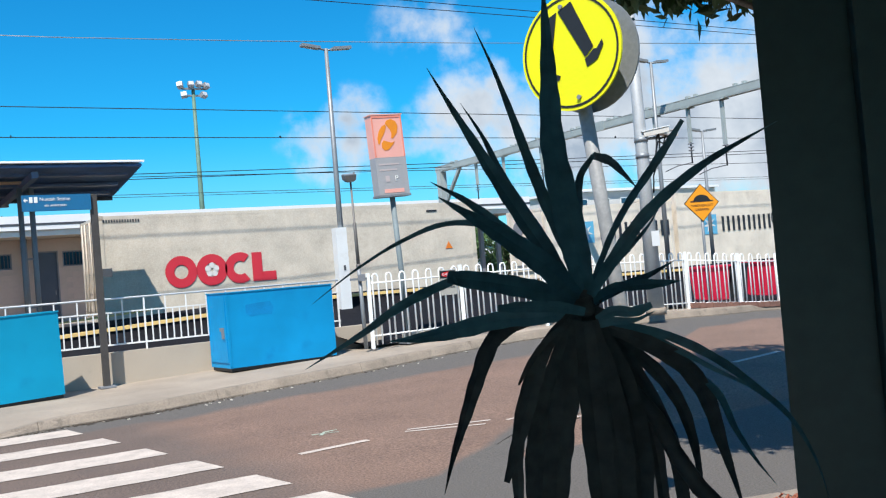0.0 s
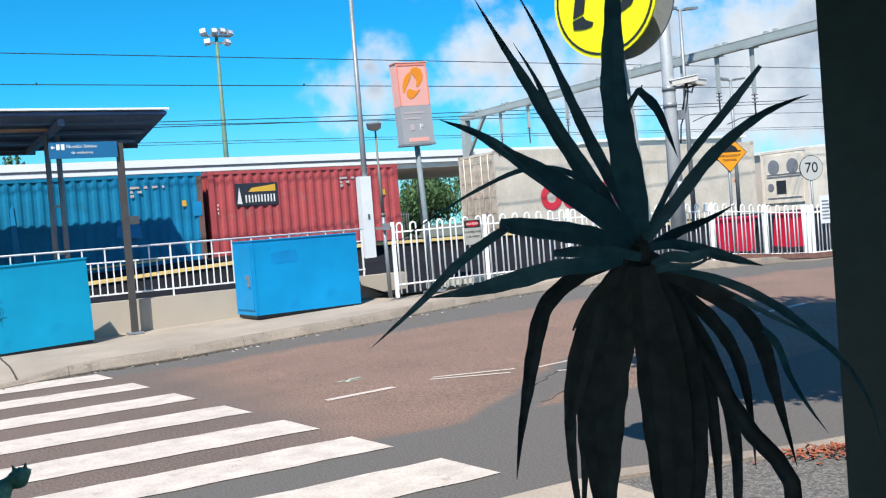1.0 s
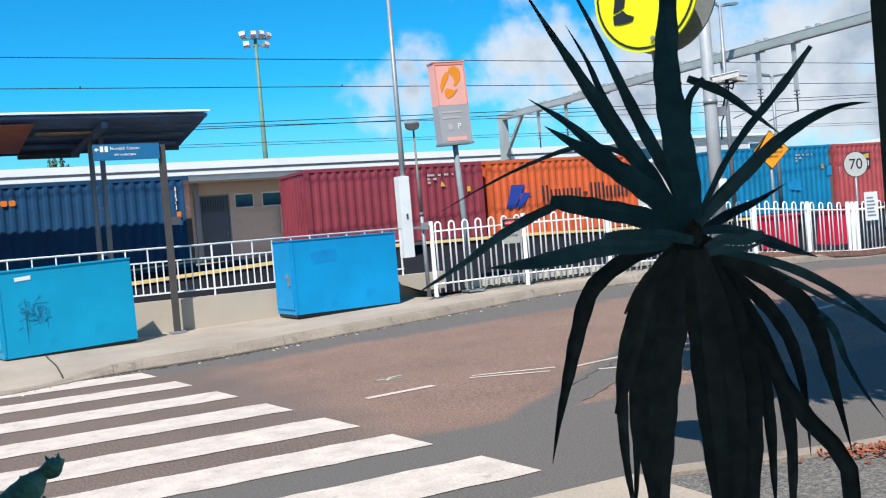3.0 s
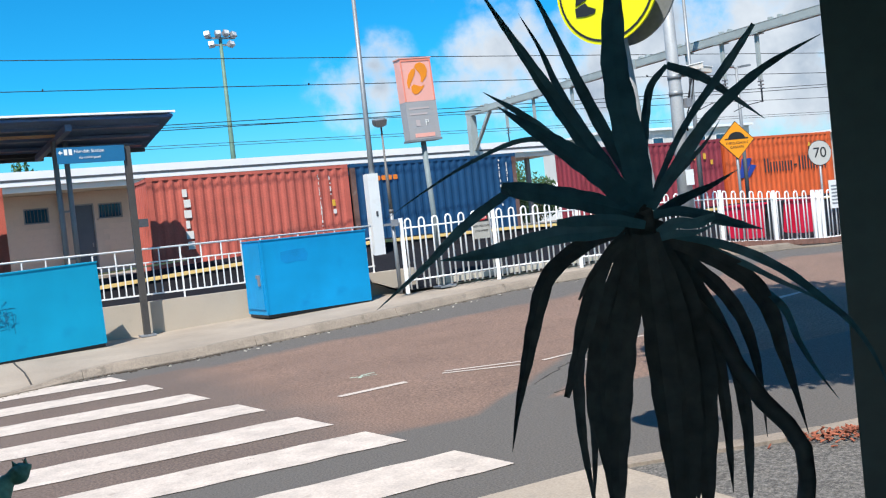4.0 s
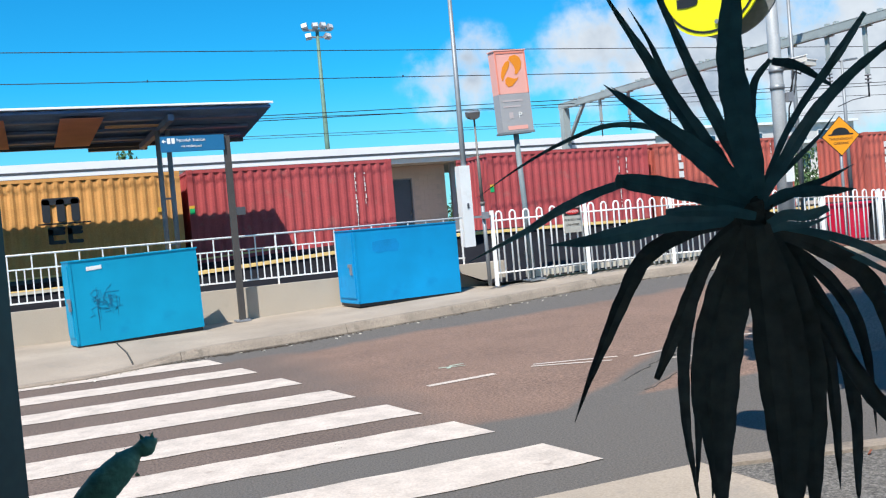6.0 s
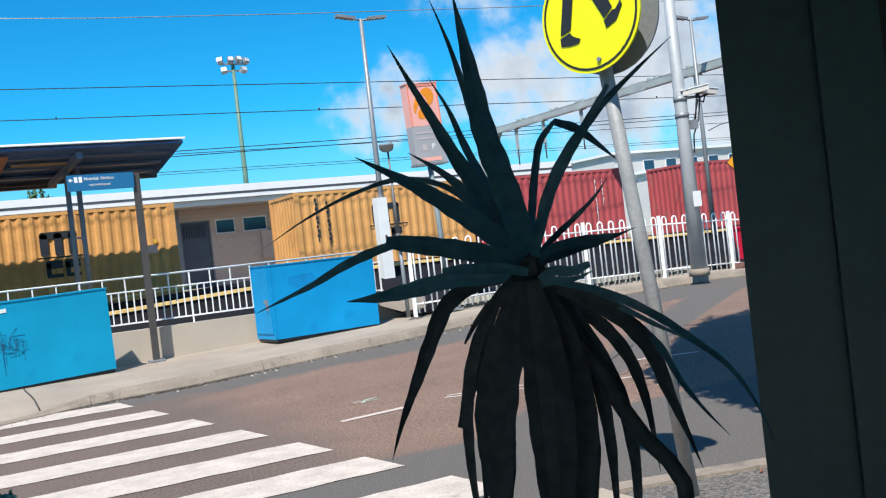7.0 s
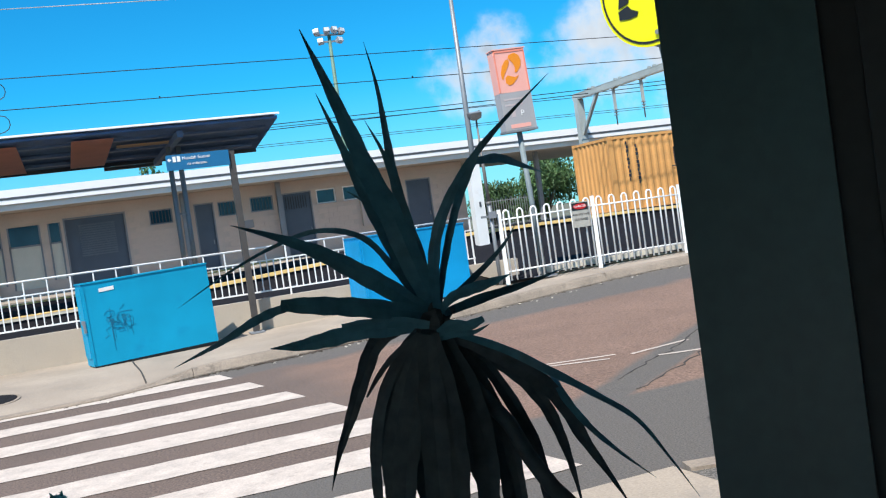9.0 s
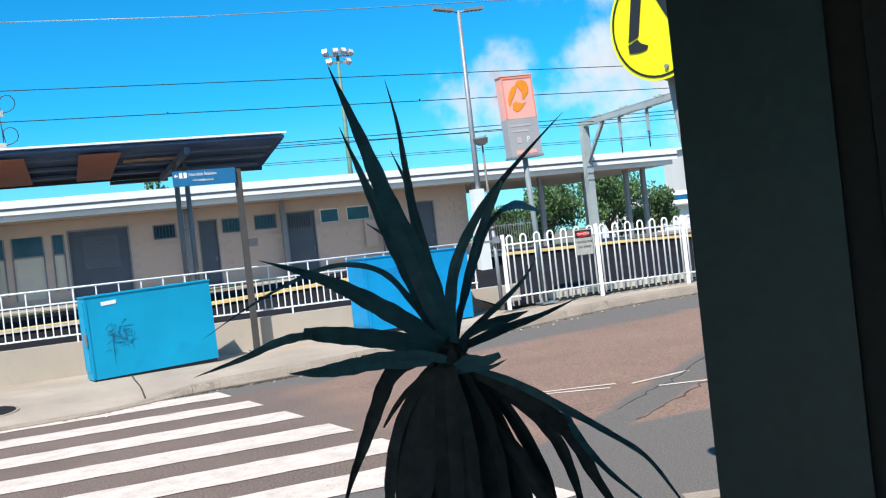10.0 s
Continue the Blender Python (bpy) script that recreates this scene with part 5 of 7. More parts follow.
def pylon():
    SAL = mat("pylon_salmon", (0.82, 0.40, 0.33), 0.4, var=0.04)
    GRY = mat("pylon_grey", (0.36, 0.355, 0.36), 0.4, var=0.05)
    FAINT = mat("faded_lettering", (0.5, 0.43, 0.42), 0.5, var=0.05)
    ORA = mat("pylon_orange", (0.8, 0.26, 0.01), 0.4, var=0.03)
    t = thing("station_pylon", "salmon and grey station totem with orange swirl on a pole", "sign", (8.06, 15.06, 0.33))
    t.matrix_world = t.matrix_world @ pose(0.15, 0, 0, 0, -2.6, 0)
    part("pole", Solid().tube([(0, 0.12, 0), (0, 0.12, 2.72)], 0.05, 12), mat("dull_green_grey_pole", (0.17, 0.21, 0.22), 0.7, var=0.12, scale=4), t)
    part("base_plate", Solid().box(-0.16, -0.06, 0, 0.16, 0.26, 0.03), GALV, t)
    up = part("upper_box", Solid().box(-0.31, 0.0, 3.36, 0.31, 0.23, 4.12).bevel(0.02, 2), SAL, t, "salmon upper box")
    lo_ = part("lower_box", Solid().box(-0.31, 0.0, 2.69, 0.31, 0.23, 3.358).bevel(0.015, 2), GRY, t, "grey lower box")
    part("cap", Solid().box(-0.325, -0.015, 4.121, 0.325, 0.245, 4.14), SAL, t)
    part("bottom_rim", Solid().box(-0.325, -0.015, 2.65, 0.325, 0.245, 2.688), GALV, t)
    # round mark of three curved teardrop blades, each chasing the next
    sw = Matrix.Translation((0.0, -0.006, 3.76))
    for pts in ([(-0.007, 0.259), (0.096, 0.289), (0.183, 0.241), (0.217, 0.148), (0.189, 0.037), (0.092, -0.067), (0.056, -0.056), (0.076, 0.019), (0.055, 0.092), (-0.003, 0.167), (-0.036, 0.204)],
                [(-0.037, 0.192), (-0.103, 0.167), (-0.176, 0.074), (-0.221, -0.056), (-0.214, -0.155), (-0.190, -0.167), (-0.149, -0.074), (-0.096, 0.000), (-0.051, 0.074), (-0.020, 0.148)],
                [(0.123, -0.118), (0.047, -0.141), (-0.025, -0.118), (-0.096, -0.096), (-0.146, -0.141), (-0.148, -0.222), (-0.099, -0.278), (-0.024, -0.266), (0.050, -0.204), (0.100, -0.155)]):
        part("swirl_blade", Solid().prism(pts, 0.004, sw), ORA, up, "orange swirl blade")
    part("front_frame", Solid().box(-0.305, -0.008, 4.075, 0.305, -0.001, 4.11).box(-0.305, -0.008, 3.37, -0.28, -0.001, 4.075).box(0.28, -0.008, 3.37, 0.305, -0.001, 4.075), mat("pylon_edge_orange", (0.8, 0.26, 0.18), 0.4, var=0.04), up, "deeper salmon edge frame")
    part("line_bar", Solid().box(-0.25, -0.004, 3.22, 0.15, -0.001, 3.25), FAINT, lo_)
    part("line_bar", Solid().box(-0.25, -0.004, 3.12, 0.1, -0.001, 3.15), FAINT, lo_)
    part("pictogram", Solid().box(-0.15, -0.005, 2.92, -0.07, -0.001, 3.03), FAINT, lo_)
    words("lettering", "P", 0.15, SIGNWHITE, lo_, Matrix.Translation((0.07, -0.005, 2.97)) @ FRONT)
    part("colour_bar", Solid().box(-0.2, -0.005, 2.72, 0.2, -0.001, 2.79), SAL, lo_)


pylon()


def light_pole():
    t = thing("flood_light_post", "thin grey post with a small boxy flood light", "lamp post", (7.24, 15.0, 0.33))
    DULL = mat("weathered_brown_grey_metal", (0.15, 0.14, 0.13), 0.6, metal=0.2, var=0.2, scale=6)
    part("pole", Solid().tube([(0.0, 0, 0), (-0.02, 0, 1.45)], [0.036, 0.033], 10), GALV, t)
    part("collar", Solid().tube([(-0.02, 0, 1.42), (-0.02, 0, 1.48)], 0.042, 10), DULL, t)
    part("upper_pole", Solid().tube([(-0.02, 0, 1.48), (-0.032, 0, 2.2), (-0.033, 0, 2.21), (-0.042, 0, 2.93)], [0.033, 0.03, 0.021, 0.017], 8), DULL, t, "thinner brownish upper pole")
    tilt = pose(-0.07, -0.02, 2.99, 14, -5, 0) @ Matrix.Scale(0.72, 4)
    hd = part("lamp_head", Solid().prism([(-0.16, 0.07), (0.15, 0.07), (0.13, -0.05), (0.06, -0.085), (-0.1, -0.085), (-0.145, -0.04)], 0.2, tilt @ Matrix.Translation((0, -0.1, 0))).bevel(0.012), DULL, t, "dull brownish-grey lamp housing")
    part("cooling_cap", Solid().box(-0.15, -0.1, 0.071, 0.14, 0.09, 0.09, tilt).box(0.12, -0.02, 0.09, 0.14, 0.02, 0.12, tilt), GALV, hd)
    part("lens", Solid().box(-0.09, -0.09, -0.094, 0.05, 0.08, -0.086, tilt), GREYSTEEL, hd)
    part("junction_box", Solid().box(-0.07, -0.08, 1.18, 0.05, -0.03, 1.3), GREYSTEEL, t)
    part("cross_arm", Solid().box(-0.2, -0.02, 1.2, 0.2, 0.02, 1.24), GALV, t)


light_pole()


def twin_lamp(x, y, z0, top, sleeve, label):
    t = thing("street_lamp", label, "street lamp", (x, y, z0))
    h = top - z0
    part("pole", Solid().tube([(0, 0, 0), (0, 0, h * 0.5), (0, 0, h)], [0.075, 0.062, 0.045], 10), GALV, t)
    for s_ in (-1, 1):
        part("arm", Solid().tube([(0, 0, h - 0.04), (s_ * 0.3, 0, h + 0.02)], 0.022, 6), GALV, t)
        part("lamp_head", Solid().box(-0.23, -0.09, 0, 0.23, 0.09, 0.065, Matrix.Translation((s_ * 0.4, 0, h)) @ pose(0, 0, 0, 0, -s_ * 6, 0)).bevel(0.03, 2), GALV, t)
    if sleeve:
        sl = part("pole_cabinet", Solid().box(-0.19, -0.14, 0.0, 0.08, 0.1, 2.0).bevel(0.012), WHITE, t, "tall white pole cabinet")
        part("lock", Solid().box(-0.06, -0.15, 1.0, -0.01, -0.141, 1.12), DARKSTEEL, sl)
    return t


twin_lamp(9.38, 20.3, 0.78, 7.0, True, "twin-headed grey street lamp with tall white base cabinet")
twin_lamp(19.6, 20.3, 0.9, 7.1, False, "twin-headed grey street lamp behind the fence")
twin_lamp(25.3, 24.0, 0.9, 5.75, False, "shorter twin-headed lamp at the platform end")


def flood_mast():
    LENSGREY = mat("dusty_lamp_glass", (0.5, 0.52, 0.54), 0.3, var=0.15, scale=6)
    t = thing("flood_light_mast", "tall green mast with six flood lights", "light mast", (13.62, 45.0, 0))
    part("pole", Solid().tube([(0, 0, 0), (0, 0, 6), (0, 0, 11.3)], [0.15, 0.12, 0.08], 10), GREENPOLE, t)
    part("cross_bar", Solid().box(-0.68, -0.05, 11.28, 0.66, 0.05, 11.36), GALV, t)
    part("cross_bar", Solid().box(-0.5, -0.05, 10.95, 0.5, 0.05, 11.03), GALV, t)
    for x, z in ((-0.64, 11.46), (-0.12, 11.5), (0.26, 11.52), (0.6, 11.44), (-0.48, 10.98), (0.46, 11.0)):
        f = part("flood_light", Solid().box(-0.14, -0.14, -0.12, 0.14, 0.09, 0.12, pose(x, -0.1, z, -25, 14 * x, 40 * x)).bevel(0.04), GREYSTEEL, t)
        part("lens", Solid().box(-0.115, -0.155, -0.095, 0.115, -0.142, 0.095, pose(x, -0.1, z, -25, 14 * x, 40 * x)), LENSGREY, f)
        part("bracket", Solid().tube([(x * 0.96, 0, 11.36 if z > 11.2 else 11.0), (x, -0.08, z)], 0.03, 6), DARKSTEEL, f)


flood_mast()


def catenary_mast():
    t = thing("catenary_mast", "square grey catenary mast with two insulated cross arms and looped jumpers", "mast", (-1.55, 24.0, 0.8))
    ARM = mat("weathered_timber_arm", (0.36, 0.33, 0.28), 0.8, var=0.15, scale=5)
    part("pole", Solid().box(-0.1, -0.1, 0, 0.1, 0.1, 7.13).bevel(0.015), GALV, t)
    for z in (4.85, 4.1):
        arm = part("cross_arm", Solid().box(-0.83, -0.16, z, 0.79, -0.101, z + 0.13).bevel(0.008), ARM, t)
        part("insulator", Solid().box(0.15, -0.175, z - 0.015, 0.32, -0.155, z + 0.145), BLACK, arm)
        part("strap", Solid().box(-0.12, -0.18, z + 0.04, 0.12, -0.161, z + 0.09), DARKSTEEL, arm)
        for s_, ex in ((1, 0.74), (-1, -0.78)):
            cx, cz = ex + s_ * 0.16, z + 0.3
            loop = [(ex, -0.13, z + 0.12)] + [(cx - s_ * 0.17 * math.cos(b), -0.13, cz + 0.19 * math.sin(b)) for b in (-0.3, 0.3, 0.9, 1.5, 2.1, 2.7, 3.3, 3.9, 4.5)] + [(ex + s_ * 0.02, -0.13, z + 0.06)]
            part("jumper", Solid().tube(loop, 0.011, 5), BLACK, t)
    for s_ in (-0.63, 0.7):
        part("hanger", Solid().tube([(s_, -0.13, 4.85), (s_ + 0.04, -0.14, 4.5), (s_ + 0.08, -0.13, 4.24)], 0.012, 5), BLACK, t)
    part("clamp", Solid().box(-0.13, -0.13, 6.88, 0.13, 0.13, 6.93), DARKSTEEL, t)


catenary_mast()


def gantry():
    PALE = mat("pale_green_grey_steel", (0.33, 0.37, 0.36), 0.55, var=0.12, scale=2, second=(0.3, 0.32, 0.3), amount=0.5)
    t = thing("catenary_gantry", "pale grey steel portal gantry spanning the tracks with hanging droppers", "gantry", (20.6, 34.2, 0))
    part("column", Solid().box(-0.15, -0.15, 0.9, 0.15, 0.15, 5.72).bevel(0.01), PALE, t)
    part("column", Solid().box(-0.15, -20.2, 0.1, 0.15, -19.9, 5.72).bevel(0.01), PALE, t)
    part("beam", Solid().box(-0.1, -20.4, 5.73, 0.1, 0.3, 5.75).box(-0.03, -20.4, 5.75, 0.03, 0.3, 5.96).box(-0.1, -20.4, 5.96, 0.1, 0.3, 5.98), PALE, t)
    part("beam_face", Solid().box(-0.095, -20.4, 5.76, -0.07, 0.3, 5.95), PALE, t)
    part("brace", Solid().box(-0.06, -0.06, 0.0, 0.06, 0.06, 2.0, Matrix.Translation((0, -0.12, 4.3)) @ pose(0, 0, 0, 44, 0, 0)), PALE, t)
    for y, high in ((-15.5, 1.25), (-14.2, 1.0), (-12.8, 0.35), (-7.0, 0.8), (-4.6, 0.8), (-2.7, 0.8)):
        s = part("dropper", Solid().box(-0.045, y - 0.045, 5.71 - high, 0.045, y + 0.045, 5.71), PALE, t)
        part("bracket", Solid().box(-0.15, y - 0.14, 5.7, 0.15, y + 0.14, 5.728), PALE, s)
        for k in range(3):
            part("insulator_disc", Solid().tube([(0, y, 5.66 - high - 0.1 * k), (0, y, 5.69 - high - 0.1 * k)], 0.085, 10), GREYSTEEL, s)
        part("dropper_foot", Solid().tube([(0, y, 5.72 - high), (0, y, 5.1 - high)], 0.026, 6), DARKSTEEL, s)
        if high > 0.9:
            part("steady_arm", Solid().tube([(0, y, 5.12 - high), (-0.35, y + 0.25, 5.06 - high), (-0.65, y + 0.45, 4.92 - high)], 0.014, 5), DARKSTEEL, s)
    for y in (-1.1, -3.1, -5.4, -7.0, -9.0, -10.9, -12.7, -14.4, -16.2):
        for o in (-0.16, 0.16):
            part("bolt_head", Solid().box(-0.06, y + o - 0.05, 5.982, 0.06, y + o + 0.05, 6.05), PALE, t)
    part("splice_plate", Solid().box(-0.13, -10.6, 5.7, -0.1, -9.9, 6.0), PALE, t)


gantry()


def wires():
    t = thing("overhead_wires", "thin black overhead electric wires along the tracks", "wires")
    def one(y, za, zb, sag=0.0, x0=-40, x1=60, r=0.012):
        n = 16
        part("wire", Solid().tube([(x0 + (x1 - x0) * i / n, y, za + (zb - za) * i / n - sag * 4 * (i / n) * (1 - i / n)) for i in range(n + 1)], r, 5), BLACK, t)
    one(28.2, 7.1, 7.0, r=0.013)
    one(28.2, 6.25, 6.15, r=0.013)
    one(33.0, 5.35, 6.6, 0.2, -30, 50, 0.015)
    one(33.2, 5.15, 6.5, 0.2, -30, 50, 0.015)
    one(33.0, 5.55, 5.75)
    one(39.0, 5.75, 5.6)
    one(46.0, 6.4, 6.2)
    one(24.0, 9.65, 9.45, r=0.012)
    one(24.4, 9.42, 9.5, r=0.012)
    part("wire", Solid().tube([(-1.2, 24.0, 7.85), (4, 24.0, 7.93), (9, 24, 8.1), (16, 24.0, 8.4), (40, 24, 9.6)], 0.012, 5), GALV, t)
    for x in (3.4, 11.2, 25.0):
        part("clip", Solid().box(x - 0.018, 28.18, 6.19, x + 0.018, 28.22, 6.26), BLACK, t)


wires()


def camera_pole():
    t = thing("camera_pole", "thick pale steel pole with two white security cameras and cables", "pole", (13.14, 14.05, 0.36))
    part("pole", Solid().tube([(0, 0, 0), (0, 0, 3), (-0.02, 0, 8.5)], [0.16, 0.125, 0.075], 16), mat("pale_galvanised_pole", (0.42, 0.43, 0.43), 0.55, metal=0.2, var=0.1, scale=3), t)
    part("base_collar", Solid().tube([(0, 0, 0), (0, 0, 0.14)], 0.2, 16), KERBC, t)
    BEIGE = mat("aged_white_plastic", (0.62, 0.58, 0.52), 0.5, var=0.1, scale=5)
    part("bracket", Solid().tube([(0.0, 0, 3.48), (0.42, -0.06, 3.5), (0.44, -0.06, 3.58)], 0.028, 8), GALV, t)
    for z in (3.42, 3.1):
        part("clamp", Solid().tube([(0, 0, z), (0, 0, z + 0.09)], 0.137, 14), GALV, t)
    for x, y, z, tip, turn_ in ((0.24, -0.16, 3.6, 9, -20), (0.64, -0.06, 3.6, -3, 8)):
        at = pose(x, y, z, 0, -tip, turn_)
        c = part("security_camera", Solid().box(-0.27, -0.075, -0.055, 0.27, 0.075, 0.05, at).bevel(0.018, 2), BEIGE, t, "aged white box security camera")
        part("sun_hood", Solid().box(-0.31, -0.09, 0.051, 0.29, 0.09, 0.066, at), WHITE, c)
        part("lens", Solid().tube([at @ Vector((-0.285, 0, 0)), at @ Vector((-0.271, 0, 0))], 0.045, 10), BLACK, c)
        part("mount", Solid().tube([at @ Vector((0.05, 0, -0.06)), (0.42, -0.06, 3.48)], 0.022, 6), BLACK, c)
    part("junction_box", Solid().box(0.14, -0.14, 2.86, 0.26, -0.02, 3.04).bevel(0.01), GREYSTEEL, t)
    for k, pts in enumerate((((0.3, -0.14, 3.54), (0.24, -0.18, 3.4), (0.22, -0.16, 3.2), (0.2, -0.12, 3.04)), ((0.6, -0.06, 3.54), (0.5, -0.1, 3.38), (0.34, -0.12, 3.42), (0.26, -0.13, 3.25), (0.24, -0.1, 3.04)), ((0.45, -0.06, 3.5), (0.38, -0.1, 3.28), (0.3, -0.1, 3.0), (0.16, -0.1, 2.75), (0.14, -0.08, 2.4)))):
        part("cable", Solid().tube(pts, 0.016, 6), BLACK, t)
    part("poster", Solid().box(-0.1, -0.172, 1.35, 0.1, -0.162, 1.65), SIGNWHITE, t, "torn white poster scrap")


camera_pole()


def hump_sign():
    YEL = mat("warning_orange_yellow", (0.8, 0.3, 0.008), 0.4, var=0.04)
    t = thing("speed_hump_sign", "orange-yellow diamond warning sign with black hump on a grey pole", "traffic sign", (15.63, 15.0, 0.3), -18)
    part("pole", Solid().tube([(0, 0.04, 0), (0, 0.04, 2.55)], 0.032, 10), GALV, t)
    m = Matrix.Translation((0, 0, 2.29))
    b = part("board", Solid().prism([(0, -0.42), (0.42, 0), (0, 0.42), (-0.42, 0)], 0.01, m), BLACK, t, "black-edged diamond board")
    part("face", Solid().prism([(0, -0.4), (0.4, 0), (0, 0.4), (-0.4, 0)], 0.002, m @ Matrix.Translation((0, -0.006, 0))), YEL, b)
    hump = [(-0.27, 0.02), (0.27, 0.02), (0.27, 0.05), (0.2, 0.05)] + [(0.19 * math.cos(q), 0.05 + 0.13 * math.sin(q)) for q in (math.pi * i / 10 for i in range(1, 10))] + [(-0.2, 0.05), (-0.27, 0.05)]
    part("hump_symbol", Solid().prism(hump, 0.002, m @ Matrix.Translation((0, -0.01, 0))), BLACK, b)
    words("lettering", "THROUGHOUT", 0.075, BLACK, b, m @ Matrix.Translation((0, -0.009, -0.06)) @ FRONT)
    words("lettering", "CARPARK", 0.075, BLACK, b, m @ Matrix.Translation((0, -0.009, -0.15)) @ FRONT)


hump_sign()


def speed_sign():
    DULLWHITE = mat("dull_white_sheet", (0.46, 0.46, 0.43), 0.5, var=0.06)
    t = thing("speed_sign", "white round railway speed board reading 70", "sign", (19.66, 16.2, 0.1), -20)
    part("pole", Solid().tube([(0, 0.04, 0), (0, 0.04, 2.1)], 0.03, 8), GALV, t)
    d = part("disc", Solid().prism(ring(0, 2.12, 0.3), 0.01, Matrix.Identity(4)), DULLWHITE, t)
    part("rim", Solid().prism(ring(0, 2.12, 0.315), 0.008, Matrix.Translation((0, 0.011, 0))), BLACK, d)
    words("lettering", "70", 0.36, BLACK, d, Matrix.Translation((0, -0.004, 2.12)) @ FRONT)
    n = thing("notice_board", "white notice board with grey text bars on the fence", "sign", (18.35, 14.96, 0.12))
    b = part("board", Solid().box(0, -0.02, 0.75, 0.42, 0, 1.4), SIGNWHITE, n)
    for i in range(6):
        part("text_bar", Solid().box(0.05, -0.024, 0.85 + i * 0.08, 0.33 - 0.03 * (i % 3), -0.021, 0.885 + i * 0.08), GREYSTEEL, b)


speed_sign()


def danger_sign():
    SRED = mat("sign_red", (0.55, 0.01, 0.012), 0.4, var=0.04)
    t = thing("danger_sign", "white danger high voltage sign with red panel on the fence", "sign", (8.97, 14.945, 1.125))
    b = part("board", Solid().box(-0.18, -0.006, 0.0, 0.18, 0.0, 0.46), mat("grimy_sign_white", (0.42, 0.4, 0.35), 0.6, var=0.15, scale=6), t)
    part("header", Solid().box(-0.165, -0.01, 0.31, 0.165, -0.0065, 0.445), BLACK, b)
    part("oval", Solid().prism(ring(0, 0.378, 0.14, 24, 0.36), 0.002, Matrix.Translation((0, -0.013, 0))), SRED, b)
    words("lettering", "DANGER", 0.06, SIGNWHITE, b, Matrix.Translation((0, -0.015, 0.378)) @ FRONT, 0.001)
    words("lettering", "HIGH VOLTAGE", 0.05, BLACK, b, Matrix.Translation((0, -0.009, 0.23)) @ FRONT, 0.001)
    words("lettering", "LIVE WIRES", 0.056, BLACK, b, Matrix.Translation((0, -0.009, 0.14)) @ FRONT, 0.001)



danger_sign()


def bins():
    BINRED = mat("bin_red_plastic", (0.72, 0.014, 0.055), 0.4, var=0.06)
    BINDARK = mat("bin_dark_plastic", (0.03, 0.035, 0.04), 0.5, var=0.06)
    for x, w, m_, lb in ((17.05, 0.66, BINRED, "red wheelie bin behind the white fence"), (17.85, 0.5, BINDARK, "dark wheelie bin behind the white fence"), (18.9, 0.62, BINRED, "red wheelie bin behind the white fence")):
        t = thing("wheelie_bin", lb, "bin", (x, 16.3, 0.16), group="bins behind the fence")
        s = Solid()
        v = [s.bm.verts.new(c) for c in ((0.05, 0.06, 0.06), (w - 0.05, 0.06, 0.06), (w - 0.05, 0.6, 0.06), (0.05, 0.6, 0.06), (0, 0, 0.95), (w, 0, 0.95), (w, 0.7, 0.95), (0, 0.7, 0.95))]
        for f in ((0, 3, 2, 1), (4, 5, 6, 7), (0, 1, 5, 4), (1, 2, 6, 5), (2, 3, 7, 6), (3, 0, 4, 7)):
            s.bm.faces.new([v[i] for i in f])
        part("body", s.bevel(0.02), m_, t)
        part("lid", Solid().box(-0.03, -0.04, 0.952, w + 0.03, 0.74, 1.0).bevel(0.02), m_, t)
        for xx in (0.04, w - 0.09):
            part("wheel", Solid().tube([(xx, 0.62, 0.1), (xx + 0.05, 0.62, 0.1)], 0.1, 12), RUBBER, t)


bins()


def litter_bin():
    t = thing("litter_bin", "dark domed litter bin on the island platform", "bin", (-2.9, 33.5, 0.9))
    part("body", Solid().tube([(0, 0, 0), (0, 0, 0.1), (0, 0, 0.62)], [0.34, 0.36, 0.38], 20), RUBBER, t)
    part("hood", Solid().tube([(0, 0, 0.622), (0, 0, 0.7), (0, 0, 0.78), (0, 0, 0.82)], [0.4, 0.38, 0.26, 0.08], 20), RUBBER, t, "rounded dark hood")


litter_bin()


